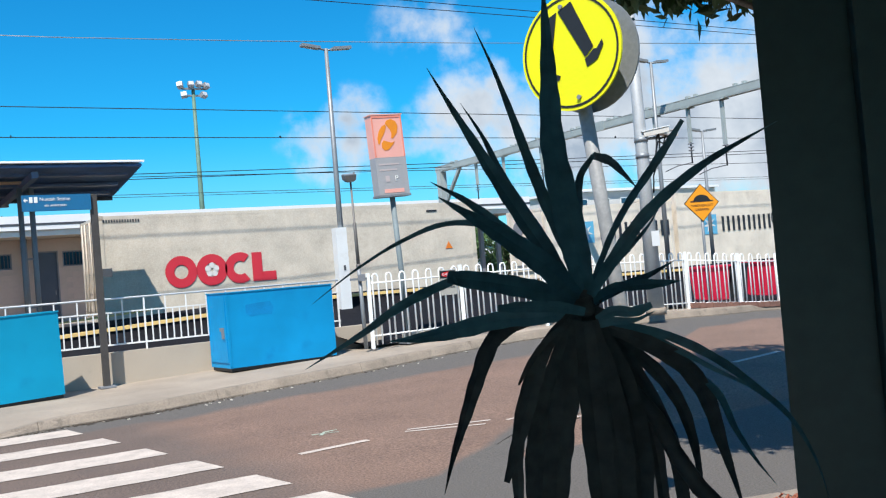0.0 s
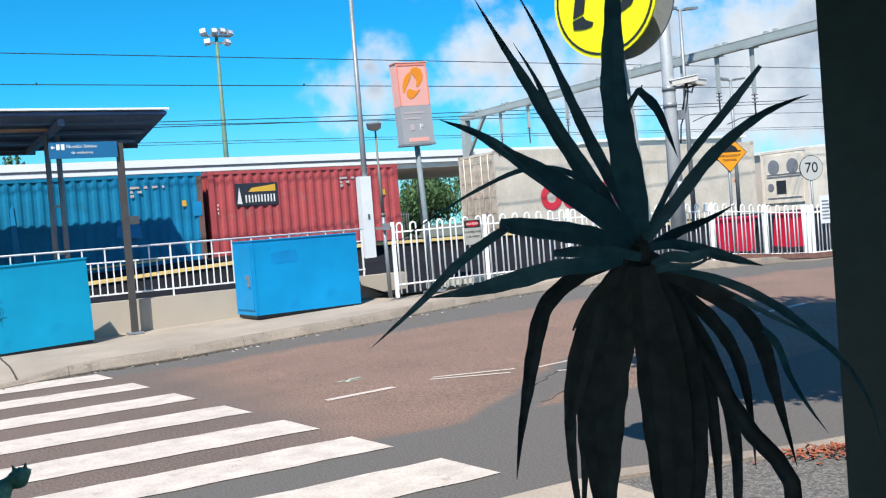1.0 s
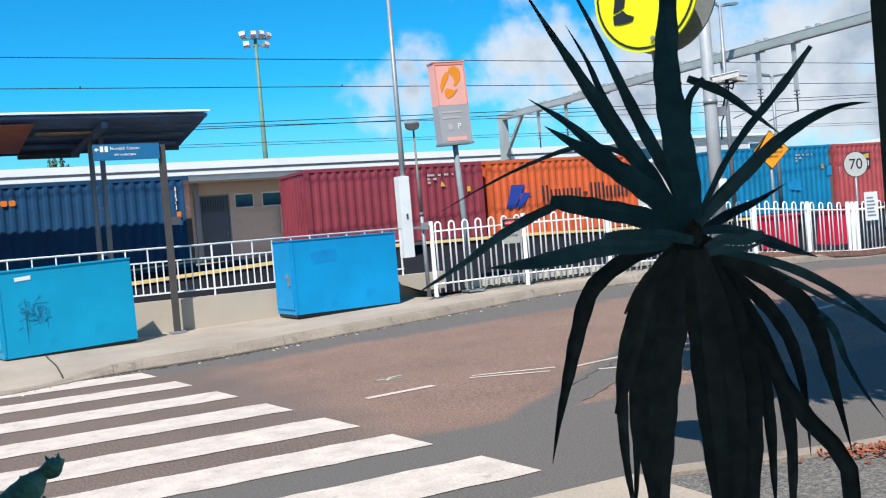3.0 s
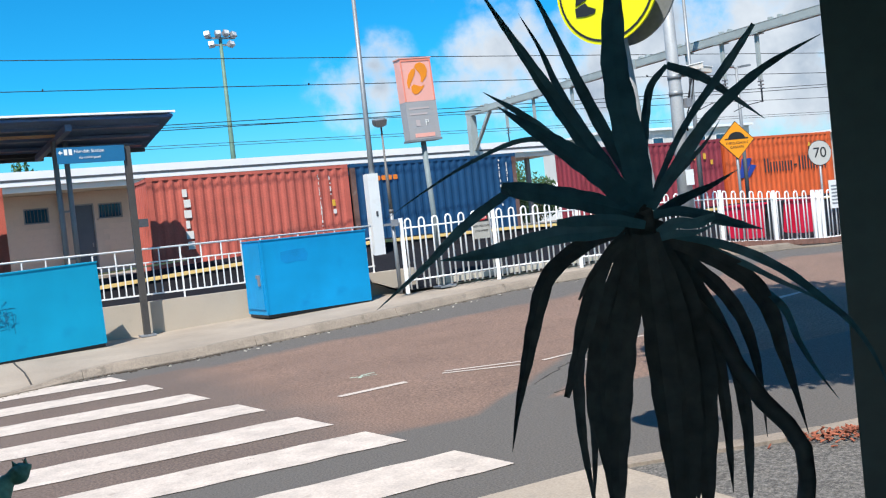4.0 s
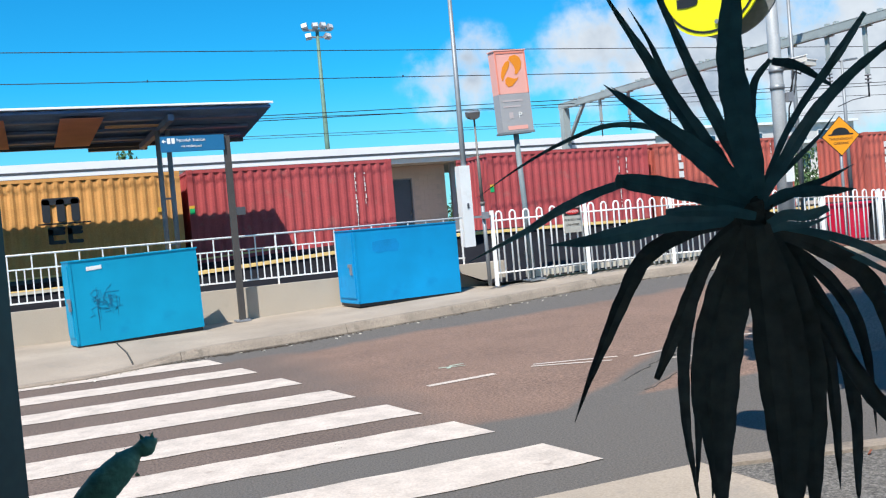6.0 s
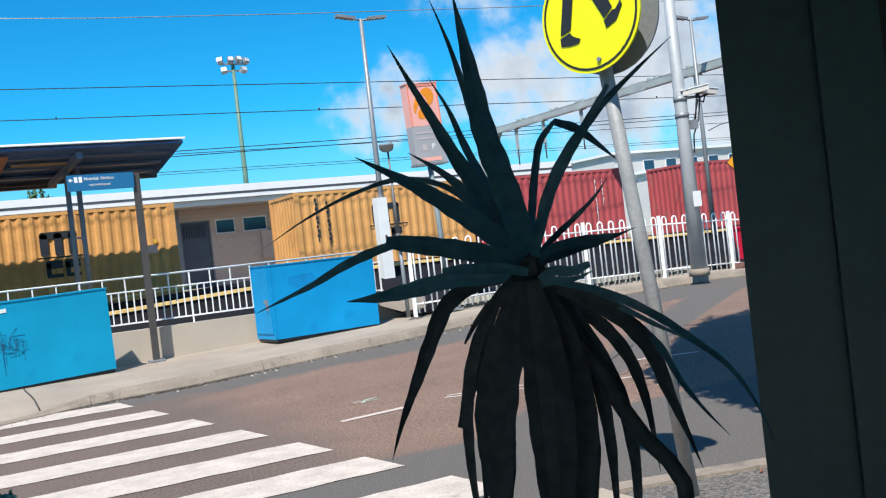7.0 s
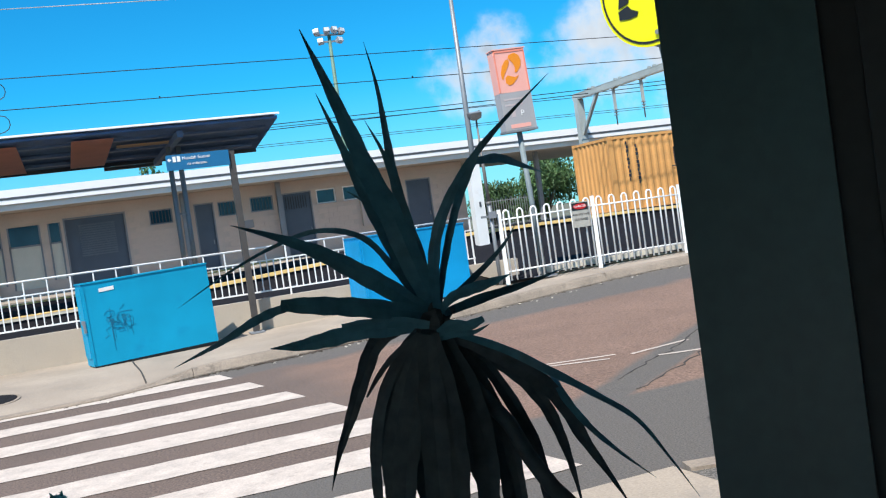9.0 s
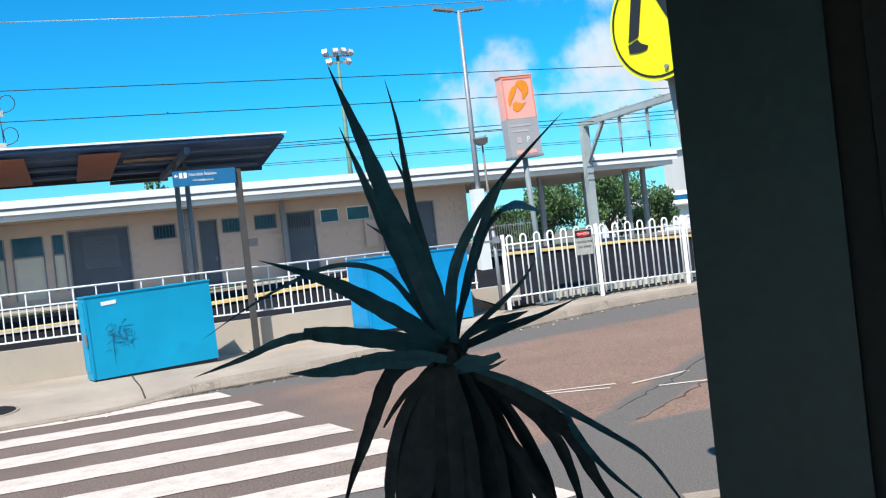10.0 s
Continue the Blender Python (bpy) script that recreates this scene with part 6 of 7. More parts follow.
def crossing_sign():
    YEL = mat("fluorescent_yellow", (0.78, 0.75, 0.0), 0.35, var=0.02)
    nrm = Vector((-0.95, -0.31, 0)).normalized()
    turn = math.degrees(math.atan2(nrm.x, -nrm.y))   # local -y faces along nrm
    t = thing("crossing_sign", "round yellow pedestrian crossing sign with black legs on leaning pole", "traffic sign", (3.42, 3.72, 0.07))
    part("pole", Solid().tube([(0, 0, 0), (-0.16, 0, 1.4), (-0.3, 0.03, 2.78)], 0.037, 14), mat("pale_sign_pole", (0.3, 0.3, 0.29), 0.55, metal=0.1, var=0.12, scale=5), t)
    m = Matrix.Translation((-0.35, -0.03, 2.535)) @ pose(0, 0, 0, 0, -8, turn) @ Matrix.Scale(0.975, 4)
    d = part("disc", Solid().prism(ring(0, 0, 0.305, 40), 0.012, m), YEL, t)
    rim = Solid()
    a_ = [rim.bm.verts.new(m @ Vector((x, -0.003, z))) for x, z in ring(0, 0, 0.29, 40)]
    b_ = [rim.bm.verts.new(m @ Vector((x, -0.003, z))) for x, z in ring(0, 0, 0.278, 40)]
    for i in range(40):
        rim.bm.faces.new((a_[i], a_[(i + 1) % 40], b_[(i + 1) % 40], b_[i]))
    part("border", rim, BLACK, d, "thin black border line")
    f = m @ Matrix.Translation((-0.055, -0.005, 0.05)) @ Matrix.Scale(0.93, 4)
    part("leg", Solid().prism([(-0.055, 0.175), (0.025, 0.19), (-0.08, -0.095), (-0.155, -0.105)], 0.002, f), BLACK, d)
    part("leg", Solid().prism([(0.035, 0.19), (0.13, 0.215), (0.212, -0.075), (0.148, -0.115)], 0.002, f), BLACK, d)
    part("shoe", Solid().prism([(-0.16, -0.118), (-0.09, -0.108), (-0.075, -0.135), (-0.03, -0.165), (-0.045, -0.185), (-0.1, -0.182), (-0.165, -0.165)], 0.002, f), BLACK, d)
    part("shoe", Solid().prism([(0.143, -0.128), (0.21, -0.089), (0.228, -0.094), (0.272, -0.056), (0.275, -0.086), (0.22, -0.152), (0.148, -0.172)], 0.002, f), BLACK, d)
    for z in (0.245, -0.245):
        part("bolt", Solid().tube([m @ Vector((0, -0.012, z)), m @ Vector((0, 0.0, z))], 0.012, 8), GALV, d)
    back = m @ Matrix.Translation((0.0, 0.17, 0))
    part("back_disc", Solid().prism(ring(0, 0, 0.305, 40), 0.012, back), GALV, t, "grey back of a second disc")
    for z in (0.15, -0.15):
        part("channel", Solid().box(-0.2, 0.014, z - 0.02, 0.2, 0.05, z + 0.02, m), GALV, d)


crossing_sign()


# ---- details on the ground ----
def ground_details():
    IRON = mat("dull_cast_iron", (0.018, 0.018, 0.02), 0.95, spec=0.05, var=0.3, scale=14, bump=0.5)
    for x, y, z, r in ((-0.85, 13.1, None, 0.3),):
        zz = pave_z(x, y) + 0.005 if z is None else z
        t = thing("manhole_cover", "dark round iron cover set in the ground", "manhole cover", (x, y, zz))
        t.matrix_world = t.matrix_world @ pose(0, 0, 0.004, 5.0, 0, 0)
        part("cover", Solid().tube([(0, 0, -0.02), (0, 0, 0.004)], r, 28), IRON, t)
        part("rim", Solid().tube([(0, 0, -0.03), (0, 0, 0.001)], r + 0.04, 28), KERBC, t)
    CRACK = mat("crack_dark", (0.05, 0.045, 0.04), 0.9, var=0.1)
    random.seed(11)
    t = thing("pavement_joints", "dark joints and cracks in the footpath concrete", "crack")
    for x0, x1 in ((1.0, 0.95), (-2.6, -2.6)):
        pts = []
        for i in range(9):
            y = kerb_y(x0) + 0.18 + (16.0 - kerb_y(x0) - 0.18) * i / 8
            xx = x0 + (x1 - x0) * i / 8 + random.gauss(0, 0.006)
            pts.append((xx, y, pave_z(xx, y) + 0.0))
        part("joint", Solid().tube(pts, 0.014, 4), CRACK, t)
    c = thing("road_cracks", "dark ragged cracks in the road surface", "crack")
    for pts in (((4.57, 6.99), (5.31, 7.49), (5.75, 7.8), (6.2, 8.21), (7.5, 9.12)), ((4.43, 6.47), (5.24, 6.98), (5.9, 7.49), (6.9, 8.21))):
        path = []
        for (xa, ya), (xb, yb) in zip(pts, pts[1:]):
            for i in range(6):
                path.append((xa + (xb - xa) * i / 6 + random.gauss(0, 0.025), ya + (yb - ya) * i / 6 + random.gauss(0, 0.025)))
        part("crack", Solid().tube([(x, y, road_z(x, y)) for x, y in path], [0.004 + 0.009 * random.random() for _ in path], 4), CRACK, c)
    loop = [(1.6 + 0.3 * math.cos(k * 0.29) + random.gauss(0, 0.012), 6.44 + 0.09 * math.sin(k * 0.29) + random.gauss(0, 0.012)) for k in range(20)]
    part("crack", Solid().tube([(x, y, road_z(x, y)) for x, y in loop], [0.002 + 0.006 * random.random() for _ in loop], 4), CRACK, c)
    FILL = mat("bluish_road_filler", (0.085, 0.095, 0.095), 0.8, var=0.3, scale=8)
    f = thing("road_patch", "bluish-grey ragged filler patch between two crossing bars", "road patch")
    s = Solid()
    edge = [(1.53 + (0.25 + random.gauss(0, 0.025)) * math.cos(k * 0.2618), 6.3 + (0.07 + random.gauss(0, 0.012)) * math.sin(k * 0.2618)) for k in range(24)]
    s.bm.faces.new([s.bm.verts.new((x, y - 0.25 * (x - 1.53) * 0.6, road_z(x, y) + 0.004)) for x, y in edge])
    part("patch", s, FILL, f)
    g = thing("sprayed_mark", "small faded pale green survey mark on the street", "ground marking")
    PALEGREEN = mat("pale_green_spray", (0.36, 0.42, 0.33), 0.8, var=0.2, scale=9)
    for (xa, ya), (xb, yb) in (((3.68, 9.04), (3.94, 8.94)), ((3.74, 8.93), (3.84, 9.08)), ((3.84, 9.06), (3.98, 9.08))):
        d_ = Vector((xb - xa, yb - ya, 0)).normalized()
        n_ = Vector((-d_.y, d_.x, 0)) * 0.022
        s = Solid()
        s.bm.faces.new([s.bm.verts.new((q.x, q.y, road_z(q.x, q.y) + 0.005)) for q in (Vector((xa, ya, 0)) - n_, Vector((xb, yb, 0)) - n_ * 0.5, Vector((xb, yb, 0)) + n_ * 0.5, Vector((xa, ya, 0)) + n_)])
        part("stroke", s, PALEGREEN, g)
    ORP = mat("orange_ground_paint", (0.75, 0.28, 0.01), 0.7, var=0.1, scale=6, second=(0.3, 0.2, 0.1), amount=0.7)
    o = thing("orange_paint_mark", "bright orange paint mark sprayed on the footpath", "ground marking", (2.95, 3.13, 0.085))
    part("patch", Solid().prism([(0.0, 0.0), (-0.13, -0.02), (-0.27, -0.02), (-0.4, -0.05), (-0.34, -0.56), (0.1, -0.5), (0.06, -0.33), (0.05, -0.16)], 0.004, pose(0, 0, 0.006, -90, 0, 0)), ORP, o)
    for x, y in ((0.08, 0.03), (0.14, -0.05), (0.16, -0.16)):
        part("dab", Solid().prism([(x + (u - x) * random.uniform(0.45, 1.3), y + (v - y) * random.uniform(0.45, 1.3)) for u, v in ring(x, y, 0.045, 14, 0.7)], 0.004, pose(0, 0, 0.006, -90, 0, 0)), ORP, o)
    CHIP = mat("red_mulch", (0.28, 0.085, 0.045), 0.9, var=0.35, scale=9)
    s = Solid()
    for i in range(420):
        x = 3.7 + random.random() * 2.0
        y = near_y(x) - 0.16 - abs(random.gauss(0, 0.13))
        if x < 4.12 and random.random() < 0.93:
            continue
        m = pose(x, y, 0.09 + random.random() * 0.03, random.random() * 40, random.random() * 40, random.random() * 360)
        s.box(-0.02, -0.006, -0.003, 0.02, 0.006, 0.003, m)
    tagged(new("mulch_chips", s.mesh("mulch_chips", CHIP)), "loose red-brown bark mulch chips on the footpath", "mulch", kind="stuff")
    s = Solid()
    for i in range(40):
        x, y = random.uniform(-2, 11), 0
        y = kerb_y(x) - 0.05 - abs(random.gauss(0, 0.22))
        m = pose(x, y, road_z(x, y) + 0.008, random.random() * 20, random.random() * 20, random.random() * 360)
        s.box(-0.018, -0.01, -0.003, 0.018, 0.01, 0.003, m)
    DIRT = mat("gutter_dirt", (0.07, 0.055, 0.042), 0.95, var=0.35, scale=9, bump=0.6)
    dirt = Solid()
    for i in range(700):
        x = random.choice((random.uniform(0, 13), random.gauss(3.0, 0.6), random.gauss(2.6, 0.4)))
        y = kerb_y(x) - 0.03 - abs(random.gauss(0, 0.07))
        w_ = random.uniform(0.004, 0.017)
        dirt.box(-w_, -w_ * 0.6, -0.004, w_, w_ * 0.6, 0.006, pose(x, y, road_z(x, y) + 0.003, random.random() * 20, random.random() * 20, random.random() * 360))
    tagged(new("gutter_dirt", dirt.mesh("gutter_dirt", DIRT)), "dark dirt and leaf crumbs along the kerb", "dirt", kind="stuff")
    tagged(new("gutter_litter", s.mesh("gutter_litter", PALELINE)), "small pale leaves and litter along the gutter", "litter", kind="stuff")


ground_details()


# ---- trees and far buildings ----
def leaf_material(name, color):
    m = mat(name, color, 0.6, var=0.35, scale=0.8, fine=8, bump=0)
    return m


def tree(place, height, spread, color, seed, label, n=1600, leaf=0.16, base=0.35, lean=(0, 0), clear=None, twig=None, clumps=14):
    random.seed(seed)
    t = thing("tree", label, "tree", place)
    part("trunk", Solid().tube([(0, 0, 0), (0.05, 0.03, height * 0.25), (-0.04, 0.05, height * 0.5)], [0.16, 0.12, 0.07], 8), BARK, t)
    limbs, lumps = Solid(), []
    for i in range(clumps):
        a_ = i * 2.4 + random.random()
        r_ = spread * (0.35 + 0.6 * random.random())
        z = height * (base + (0.98 - base) * random.random())
        r_ *= math.sqrt(max(0.12, 1 - ((z / height - base) / (1.02 - base)) ** 2))
        p = Vector((r_ * math.cos(a_) + lean[0], r_ * math.sin(a_) + lean[1], z))
        lumps.append((p, spread * (0.28 + 0.22 * random.random())))
    for p, r_ in lumps:
        if clear is None or clear(place[0] + p.x, place[1] + p.y, place[2] + p.z - 0.25):
            limbs.tube([(0, 0, height * base * 0.8), p * 0.5 + Vector((0, 0, height * 0.18)), p], [0.06, 0.035, 0.012], 5)
    if twig:
        tip = Vector(twig) - Vector(place)
        limbs.tube([(0, 0, height * base * 0.8), tip * 0.5 + Vector((0, 0, 1.6)), tip + Vector((0, 0, 0.25)), tip], [0.06, 0.03, 0.012, 0.005], 5)
    part("bough", limbs, BARK, t)
    s = Solid()
    if twig:
        for i in range(90):
            m = Matrix.Translation(tip + Vector((random.gauss(0, 0.16), random.gauss(0, 0.16), random.gauss(0.06, 0.07)))) @ Euler((random.random() * 3, random.random() * 3, random.random() * 6)).to_matrix().to_4x4()
            s.bm.faces.new([s.bm.verts.new(m @ Vector(q)) for q in ((-0.07, 0, 0), (0, -0.018, 0.008), (0.07, 0, 0), (0, 0.018, 0.008))])
    for i in range(n):
        c, r_ = random.choice(lumps)
        d = Vector((random.gauss(0, 1), random.gauss(0, 1), random.gauss(0, 0.75)))
        d = d.normalized() * r_ * random.random() ** 0.4
        m = Matrix.Translation(c + d) @ Euler((random.random() * 3, random.random() * 3, random.random() * 6)).to_matrix().to_4x4()
        q_ = c + d
        if clear is not None and not clear(place[0] + q_.x, place[1] + q_.y, place[2] + q_.z):
            continue
        w_ = leaf * (0.6 + 0.8 * random.random())
        v = [s.bm.verts.new(m @ Vector(q)) for q in ((-w_, 0, 0), (0, -w_ * 0.4, w_ * 0.12), (w_, 0, 0), (0, w_ * 0.4, w_ * 0.12))]
        s.bm.faces.new(v)
    part("crown", s, leaf_material("foliage", color), t)
    return t


tree((29.5, 55, -0.4), 5.0, 2.6, (0.06, 0.12, 0.035), 3, "dense green bushy tree beyond the station", 8000, 0.13)
tree((34.0, 55, -0.4), 5.6, 2.8, (0.075, 0.14, 0.04), 4, "dense green bushy tree beyond the station", 8000, 0.13)
tree((38.2, 56, -0.4), 3.8, 2.4, (0.06, 0.115, 0.035), 5, "low green tree beyond the station", 6000, 0.13)
tree((25.6, 54, -0.4), 3.6, 1.9, (0.05, 0.1, 0.03), 6, "low green tree beyond the station", 5000, 0.13)
tree((5.3, 56, -0.4), 7.3, 1.6, (0.05, 0.11, 0.03), 7, "round green tree top above the station roof", 1500, 0.14)
tree((-5.2, 46, -0.4), 6.6, 2.0, (0.035, 0.07, 0.025), 8, "dark green tree behind the station", 1600)
tree((48.0, 50, -0.4), 4.6, 3.0, (0.06, 0.115, 0.035), 9, "green tree near the far buildings", 1500, 0.2)
tree((57.0, 62, -0.4), 5.0, 3.2, (0.055, 0.1, 0.03), 10, "green tree near the far buildings", 1200, 0.22)
def in_road_shadow(x, y, z):
    """Keeps leaves whose shadow lands inside the road's shadow outline, above a set height."""
    x, y, low = x + 0.4686 * z, y + 0.4852 * z, z
    return y < 7.4 + 0.79 * (x - 6.25) + random.gauss(0, 0.12) and x > 5.3 + 0.33 * (y - 4.6) + random.gauss(0, 0.12) and low > 3.92 + random.gauss(0, 0.05)


# mostly unseen tree, placed and trimmed to cast the shadow on the road
tree((7.2, 3.3, 0.05), 6.0, 2.75, (0.045, 0.09, 0.03), 12, "leafy street tree, mostly unseen, crown shaped by its road shadow", 80000, 0.1, 0.62, (-1.2, 1.35), in_road_shadow, None, 40)


def far_building(place, w, d, storeys, color, label, turn=0):
    t = thing("apartment_building", label, "building", place, turn)
    m_ = mat("far_wall_paint", color, 0.7, var=0.06, scale=0.4)
    h = storeys * 2.9
    part("wall", Solid().box(0, 0, 0, w, d, h), m_, t)
    part("roof", Solid().box(-0.3, -0.4, h + 0.002, w + 0.3, d + 0.3, h + 0.25), ROOFWHITE, t)
    n = max(2, int(w / 2.6))
    for st in range(storeys):
        for i in range(n):
            x = (i + 0.5) * w / n
            f = part("window", Solid().box(x - 0.7, -0.06, st * 2.9 + 0.9, x + 0.7, -0.002, st * 2.9 + 2.2), SIGNWHITE, t)
            part("pane", Solid().box(x - 0.63, -0.075, st * 2.9 + 0.97, x + 0.63, -0.061, st * 2.9 + 2.13), WINGLASS, f)
        part("ledge", Solid().box(-0.1, -0.5, st * 2.9 - 0.08, w + 0.1, -0.002, st * 2.9 + 0.1), SIGNWHITE, t)
    return t


far_building((51.5, 60, -0.4), 11, 9, 2, (0.62, 0.6, 0.56), "pale two-storey apartment building beyond the tracks")
far_building((59.0, 74, -0.4), 20, 10, 3, (0.6, 0.58, 0.55), "pale apartment building with long windows")
far_building((66.0, 52, -0.4), 14, 9, 2, (0.5, 0.42, 0.36), "tan low building beyond the tracks")


def solar_house():
    t = thing("house", "low white house with solar panels on a pale roof", "house", (40.0, 60, -0.4))
    part("wall", Solid().box(0, 0, 0, 7, 6, 2.9), SIGNWHITE, t)
    r = part("roof", Solid().box(-0.4, -0.4, 0, 7.4, 4.2, 0.12, pose(0, 0, 2.95, 14, 0, 0)), ROOFWHITE, t)
    for i in range(5):
        part("solar_panel", Solid().box(0.6 + i * 1.1, 0.8, 0.13, 1.6 + i * 1.1, 2.4, 0.17, pose(0, 0, 2.95, 14, 0, 0)), WINGLASS, r)


solar_house()


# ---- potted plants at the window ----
# upper leaves: the bluish veil of glare is mixed into the leaf colour
LEAFDARK = mat("veiled_leaf", (0.065, 0.205, 0.26), 0.5, var=0.25, scale=9, fine=60, bump=0.1)
# drooping dead leaves and heart: silhouette shade is put into this tone
DEADSHADE = mat("dry_shaded_tone", (0.07, 0.086, 0.09), 0.7, var=0.3, scale=9, fine=60, bump=0.1)
plant = thing("potted_plant", "tall dark strap-leaved plant in a pot before the window", "potted plant", (0.640, 0.732, 1.501))
P_R, P_F = Vector((0.866, -0.5, 0)), Vector((0.5, 0.866, 0))
SHAPES = {"long": (0.7, 0.98, 0.88, 0.66, 0.36, 0.03), "belly": (0.5, 0.72, 0.85, 0.9, 0.6, 0.05), "blunt": (0.6, 0.85, 0.9, 0.85, 0.8, 0.5),
          "club": (0.7, 0.7, 0.75, 0.85, 0.9, 0.45), "droop": (0.6, 0.95, 1.0, 0.82, 0.42, 0.03), "fade": (0.7, 0.75, 0.85, 0.85, 0.7, 0.3)}
LEAVES, SPANS = {}, {}


def leaf(key, control, width, shape, parent=None):
    """A strap leaf along a smooth curve through its control places (right, away, up from the heart), keeled and a few millimetres thick."""
    pts = [P_R * r + P_F * f + Vector((0, 0, z)) for r, f, z in control]
    fine = []
    ext = [pts[0] * 2 - pts[1]] + pts + [pts[-1] * 2 - pts[-2]]
    for i in range(1, len(ext) - 2):
        p0, p1, p2, p3 = ext[i - 1:i + 3]
        for j in range(5):
            u = j / 5
            fine.append(0.5 * ((2 * p1) + (p2 - p0) * u + (2 * p0 - 5 * p1 + 4 * p2 - p3) * u * u + (3 * p1 - p0 - 3 * p2 + p3) * u ** 3))
    fine.append(pts[-1])
    n = len(fine) - 1
    s = Solid()
    rings = []
    prof = SHAPES[shape]
    ripple = random.random() * 6
    for i, p in enumerate(fine):
        tan = (fine[min(i + 1, n)] - fine[max(i - 1, 0)]).normalized()
        side = tan.cross(P_F + P_R * 0.25 * math.sin(ripple)).normalized()
        nor = side.cross(tan).normalized()
        u = i / n * 5
        k = min(4, int(u))
        w = width / 2 * (prof[k] + (prof[k + 1] - prof[k]) * (u - k)) * (1 + 0.06 * math.sin(i * 1.7 + ripple))
        keel = nor * w * 0.35
        th = nor * max(0.0006, 0.0016 * (1 - i / n))
        rings.append([s.bm.verts.new(q) for q in (p - side * w, p + keel + th, p + side * w, p + keel - th)])
    for a_, b_ in zip(rings, rings[1:]):
        for i in range(4):
            s.bm.faces.new((a_[i], a_[(i + 1) % 4], b_[(i + 1) % 4], b_[i])).smooth = i < 2
    s.bm.faces.new(rings[0])
    s.bm.faces.new(rings[-1])
    LEAVES[key] = part("leaf_tip" if parent else "leaf", s, DEADSHADE if shape in ("droop", "fade") else LEAFDARK, parent or plant)
    SPANS[key] = pts[0], pts[-1]


random.seed(21)
leaf("W", ((-0.000, -0.004, 0.007), (-0.012, -0.034, 0.064), (-0.023, -0.056, 0.118), (-0.034, -0.093, 0.168), (-0.039, -0.137, 0.214), (-0.044, -0.181, 0.256), (-0.049, -0.221, 0.293)), 0.031, "long")
leaf("C", ((-0.014, 0.002, 0.013), (-0.031, 0.025, 0.055), (-0.052, 0.048, 0.098), (-0.073, 0.068, 0.142), (-0.094, 0.091, 0.190), (-0.116, 0.118, 0.240), (-0.138, 0.141, 0.291)), 0.022, "long")
leaf("C2", ((-0.026, 0.080, 0.072), (-0.043, 0.131, 0.115), (-0.060, 0.176, 0.164), (-0.075, 0.199, 0.215), (-0.097, 0.215, 0.264)), 0.013, "long")
leaf("D", ((-0.001, 0.000, 0.011), (-0.012, 0.022, 0.062), (-0.027, 0.048, 0.113), (-0.040, 0.077, 0.168), (-0.051, 0.120, 0.229), (-0.064, 0.170, 0.296), (-0.082, 0.214, 0.364)), 0.016, "long")
leaf("B", ((-0.012, -0.005, 0.010), (-0.041, -0.043, 0.041), (-0.070, -0.064, 0.066), (-0.100, -0.083, 0.089), (-0.130, -0.114, 0.109), (-0.159, -0.162, 0.126)), 0.025, "long")
leaf("Q", ((-0.008, 0.018, 0.006), (-0.023, 0.099, 0.044), (-0.047, 0.153, 0.086), (-0.078, 0.179, 0.127), (-0.118, 0.178, 0.162)), 0.021, "long")
leaf("K", ((-0.016, 0.003, 0.013), (-0.046, 0.033, 0.058), (-0.084, 0.058, 0.099), (-0.139, 0.064, 0.114), (-0.196, 0.051, 0.101), (-0.248, 0.024, 0.077), (-0.294, -0.013, 0.048)), 0.008, "long")
leaf("A", ((-0.009, -0.004, 0.005), (-0.046, -0.032, 0.017), (-0.081, -0.052, 0.027), (-0.115, -0.069, 0.035), (-0.148, -0.088, 0.042)), 0.024, "blunt")
leaf("A2", ((-0.009, -0.000, -0.007), (-0.051, 0.000, -0.009), (-0.092, 0.004, -0.007), (-0.133, 0.020, -0.013), (-0.176, 0.043, -0.019), (-0.221, 0.066, -0.021)), 0.022, "belly")
leaf("F", ((0.001, 0.013, 0.021), (0.010, 0.049, 0.051), (0.018, 0.077, 0.083), (0.028, 0.106, 0.117), (0.040, 0.129, 0.150), (0.061, 0.133, 0.173)), 0.0115, "blunt")
leaf("G", ((0.004, 0.004, 0.009), (0.016, -0.012, 0.042), (0.028, -0.030, 0.073), (0.042, -0.054, 0.101), (0.056, -0.082, 0.124), (0.072, -0.099, 0.148), (0.089, -0.107, 0.173)), 0.0095, "club")
leaf("H", ((0.004, -0.008, 0.009), (0.020, -0.046, 0.050), (0.041, -0.065, 0.088), (0.070, -0.067, 0.121), (0.107, -0.057, 0.152), (0.153, -0.030, 0.182), (0.209, 0.015, 0.216)), 0.014, "long")
leaf("I", ((0.010, 0.020, 0.011), (0.039, 0.058, 0.033), (0.064, 0.064, 0.053), (0.085, 0.057, 0.073), (0.102, 0.049, 0.096)), 0.008, "long")
leaf("J", ((0.010, 0.005, 0.002), (0.052, 0.052, 0.014), (0.097, 0.098, 0.024), (0.144, 0.145, 0.039)), 0.012, "long")
leaf("Lr", ((0.003, 0.002, 0.001), (0.036, 0.002, 0.003), (0.067, 0.002, -0.006), (0.097, 0.002, -0.017), (0.128, 0.003, -0.027)), 0.014, "belly")
leaf("M1", ((0.018, -0.012, -0.019), (0.073, -0.049, -0.037), (0.119, -0.058, -0.064), (0.162, -0.036, -0.098), (0.205, -0.009, -0.137), (0.236, 0.010, -0.188), (0.267, 0.058, -0.251)), 0.010, "long")
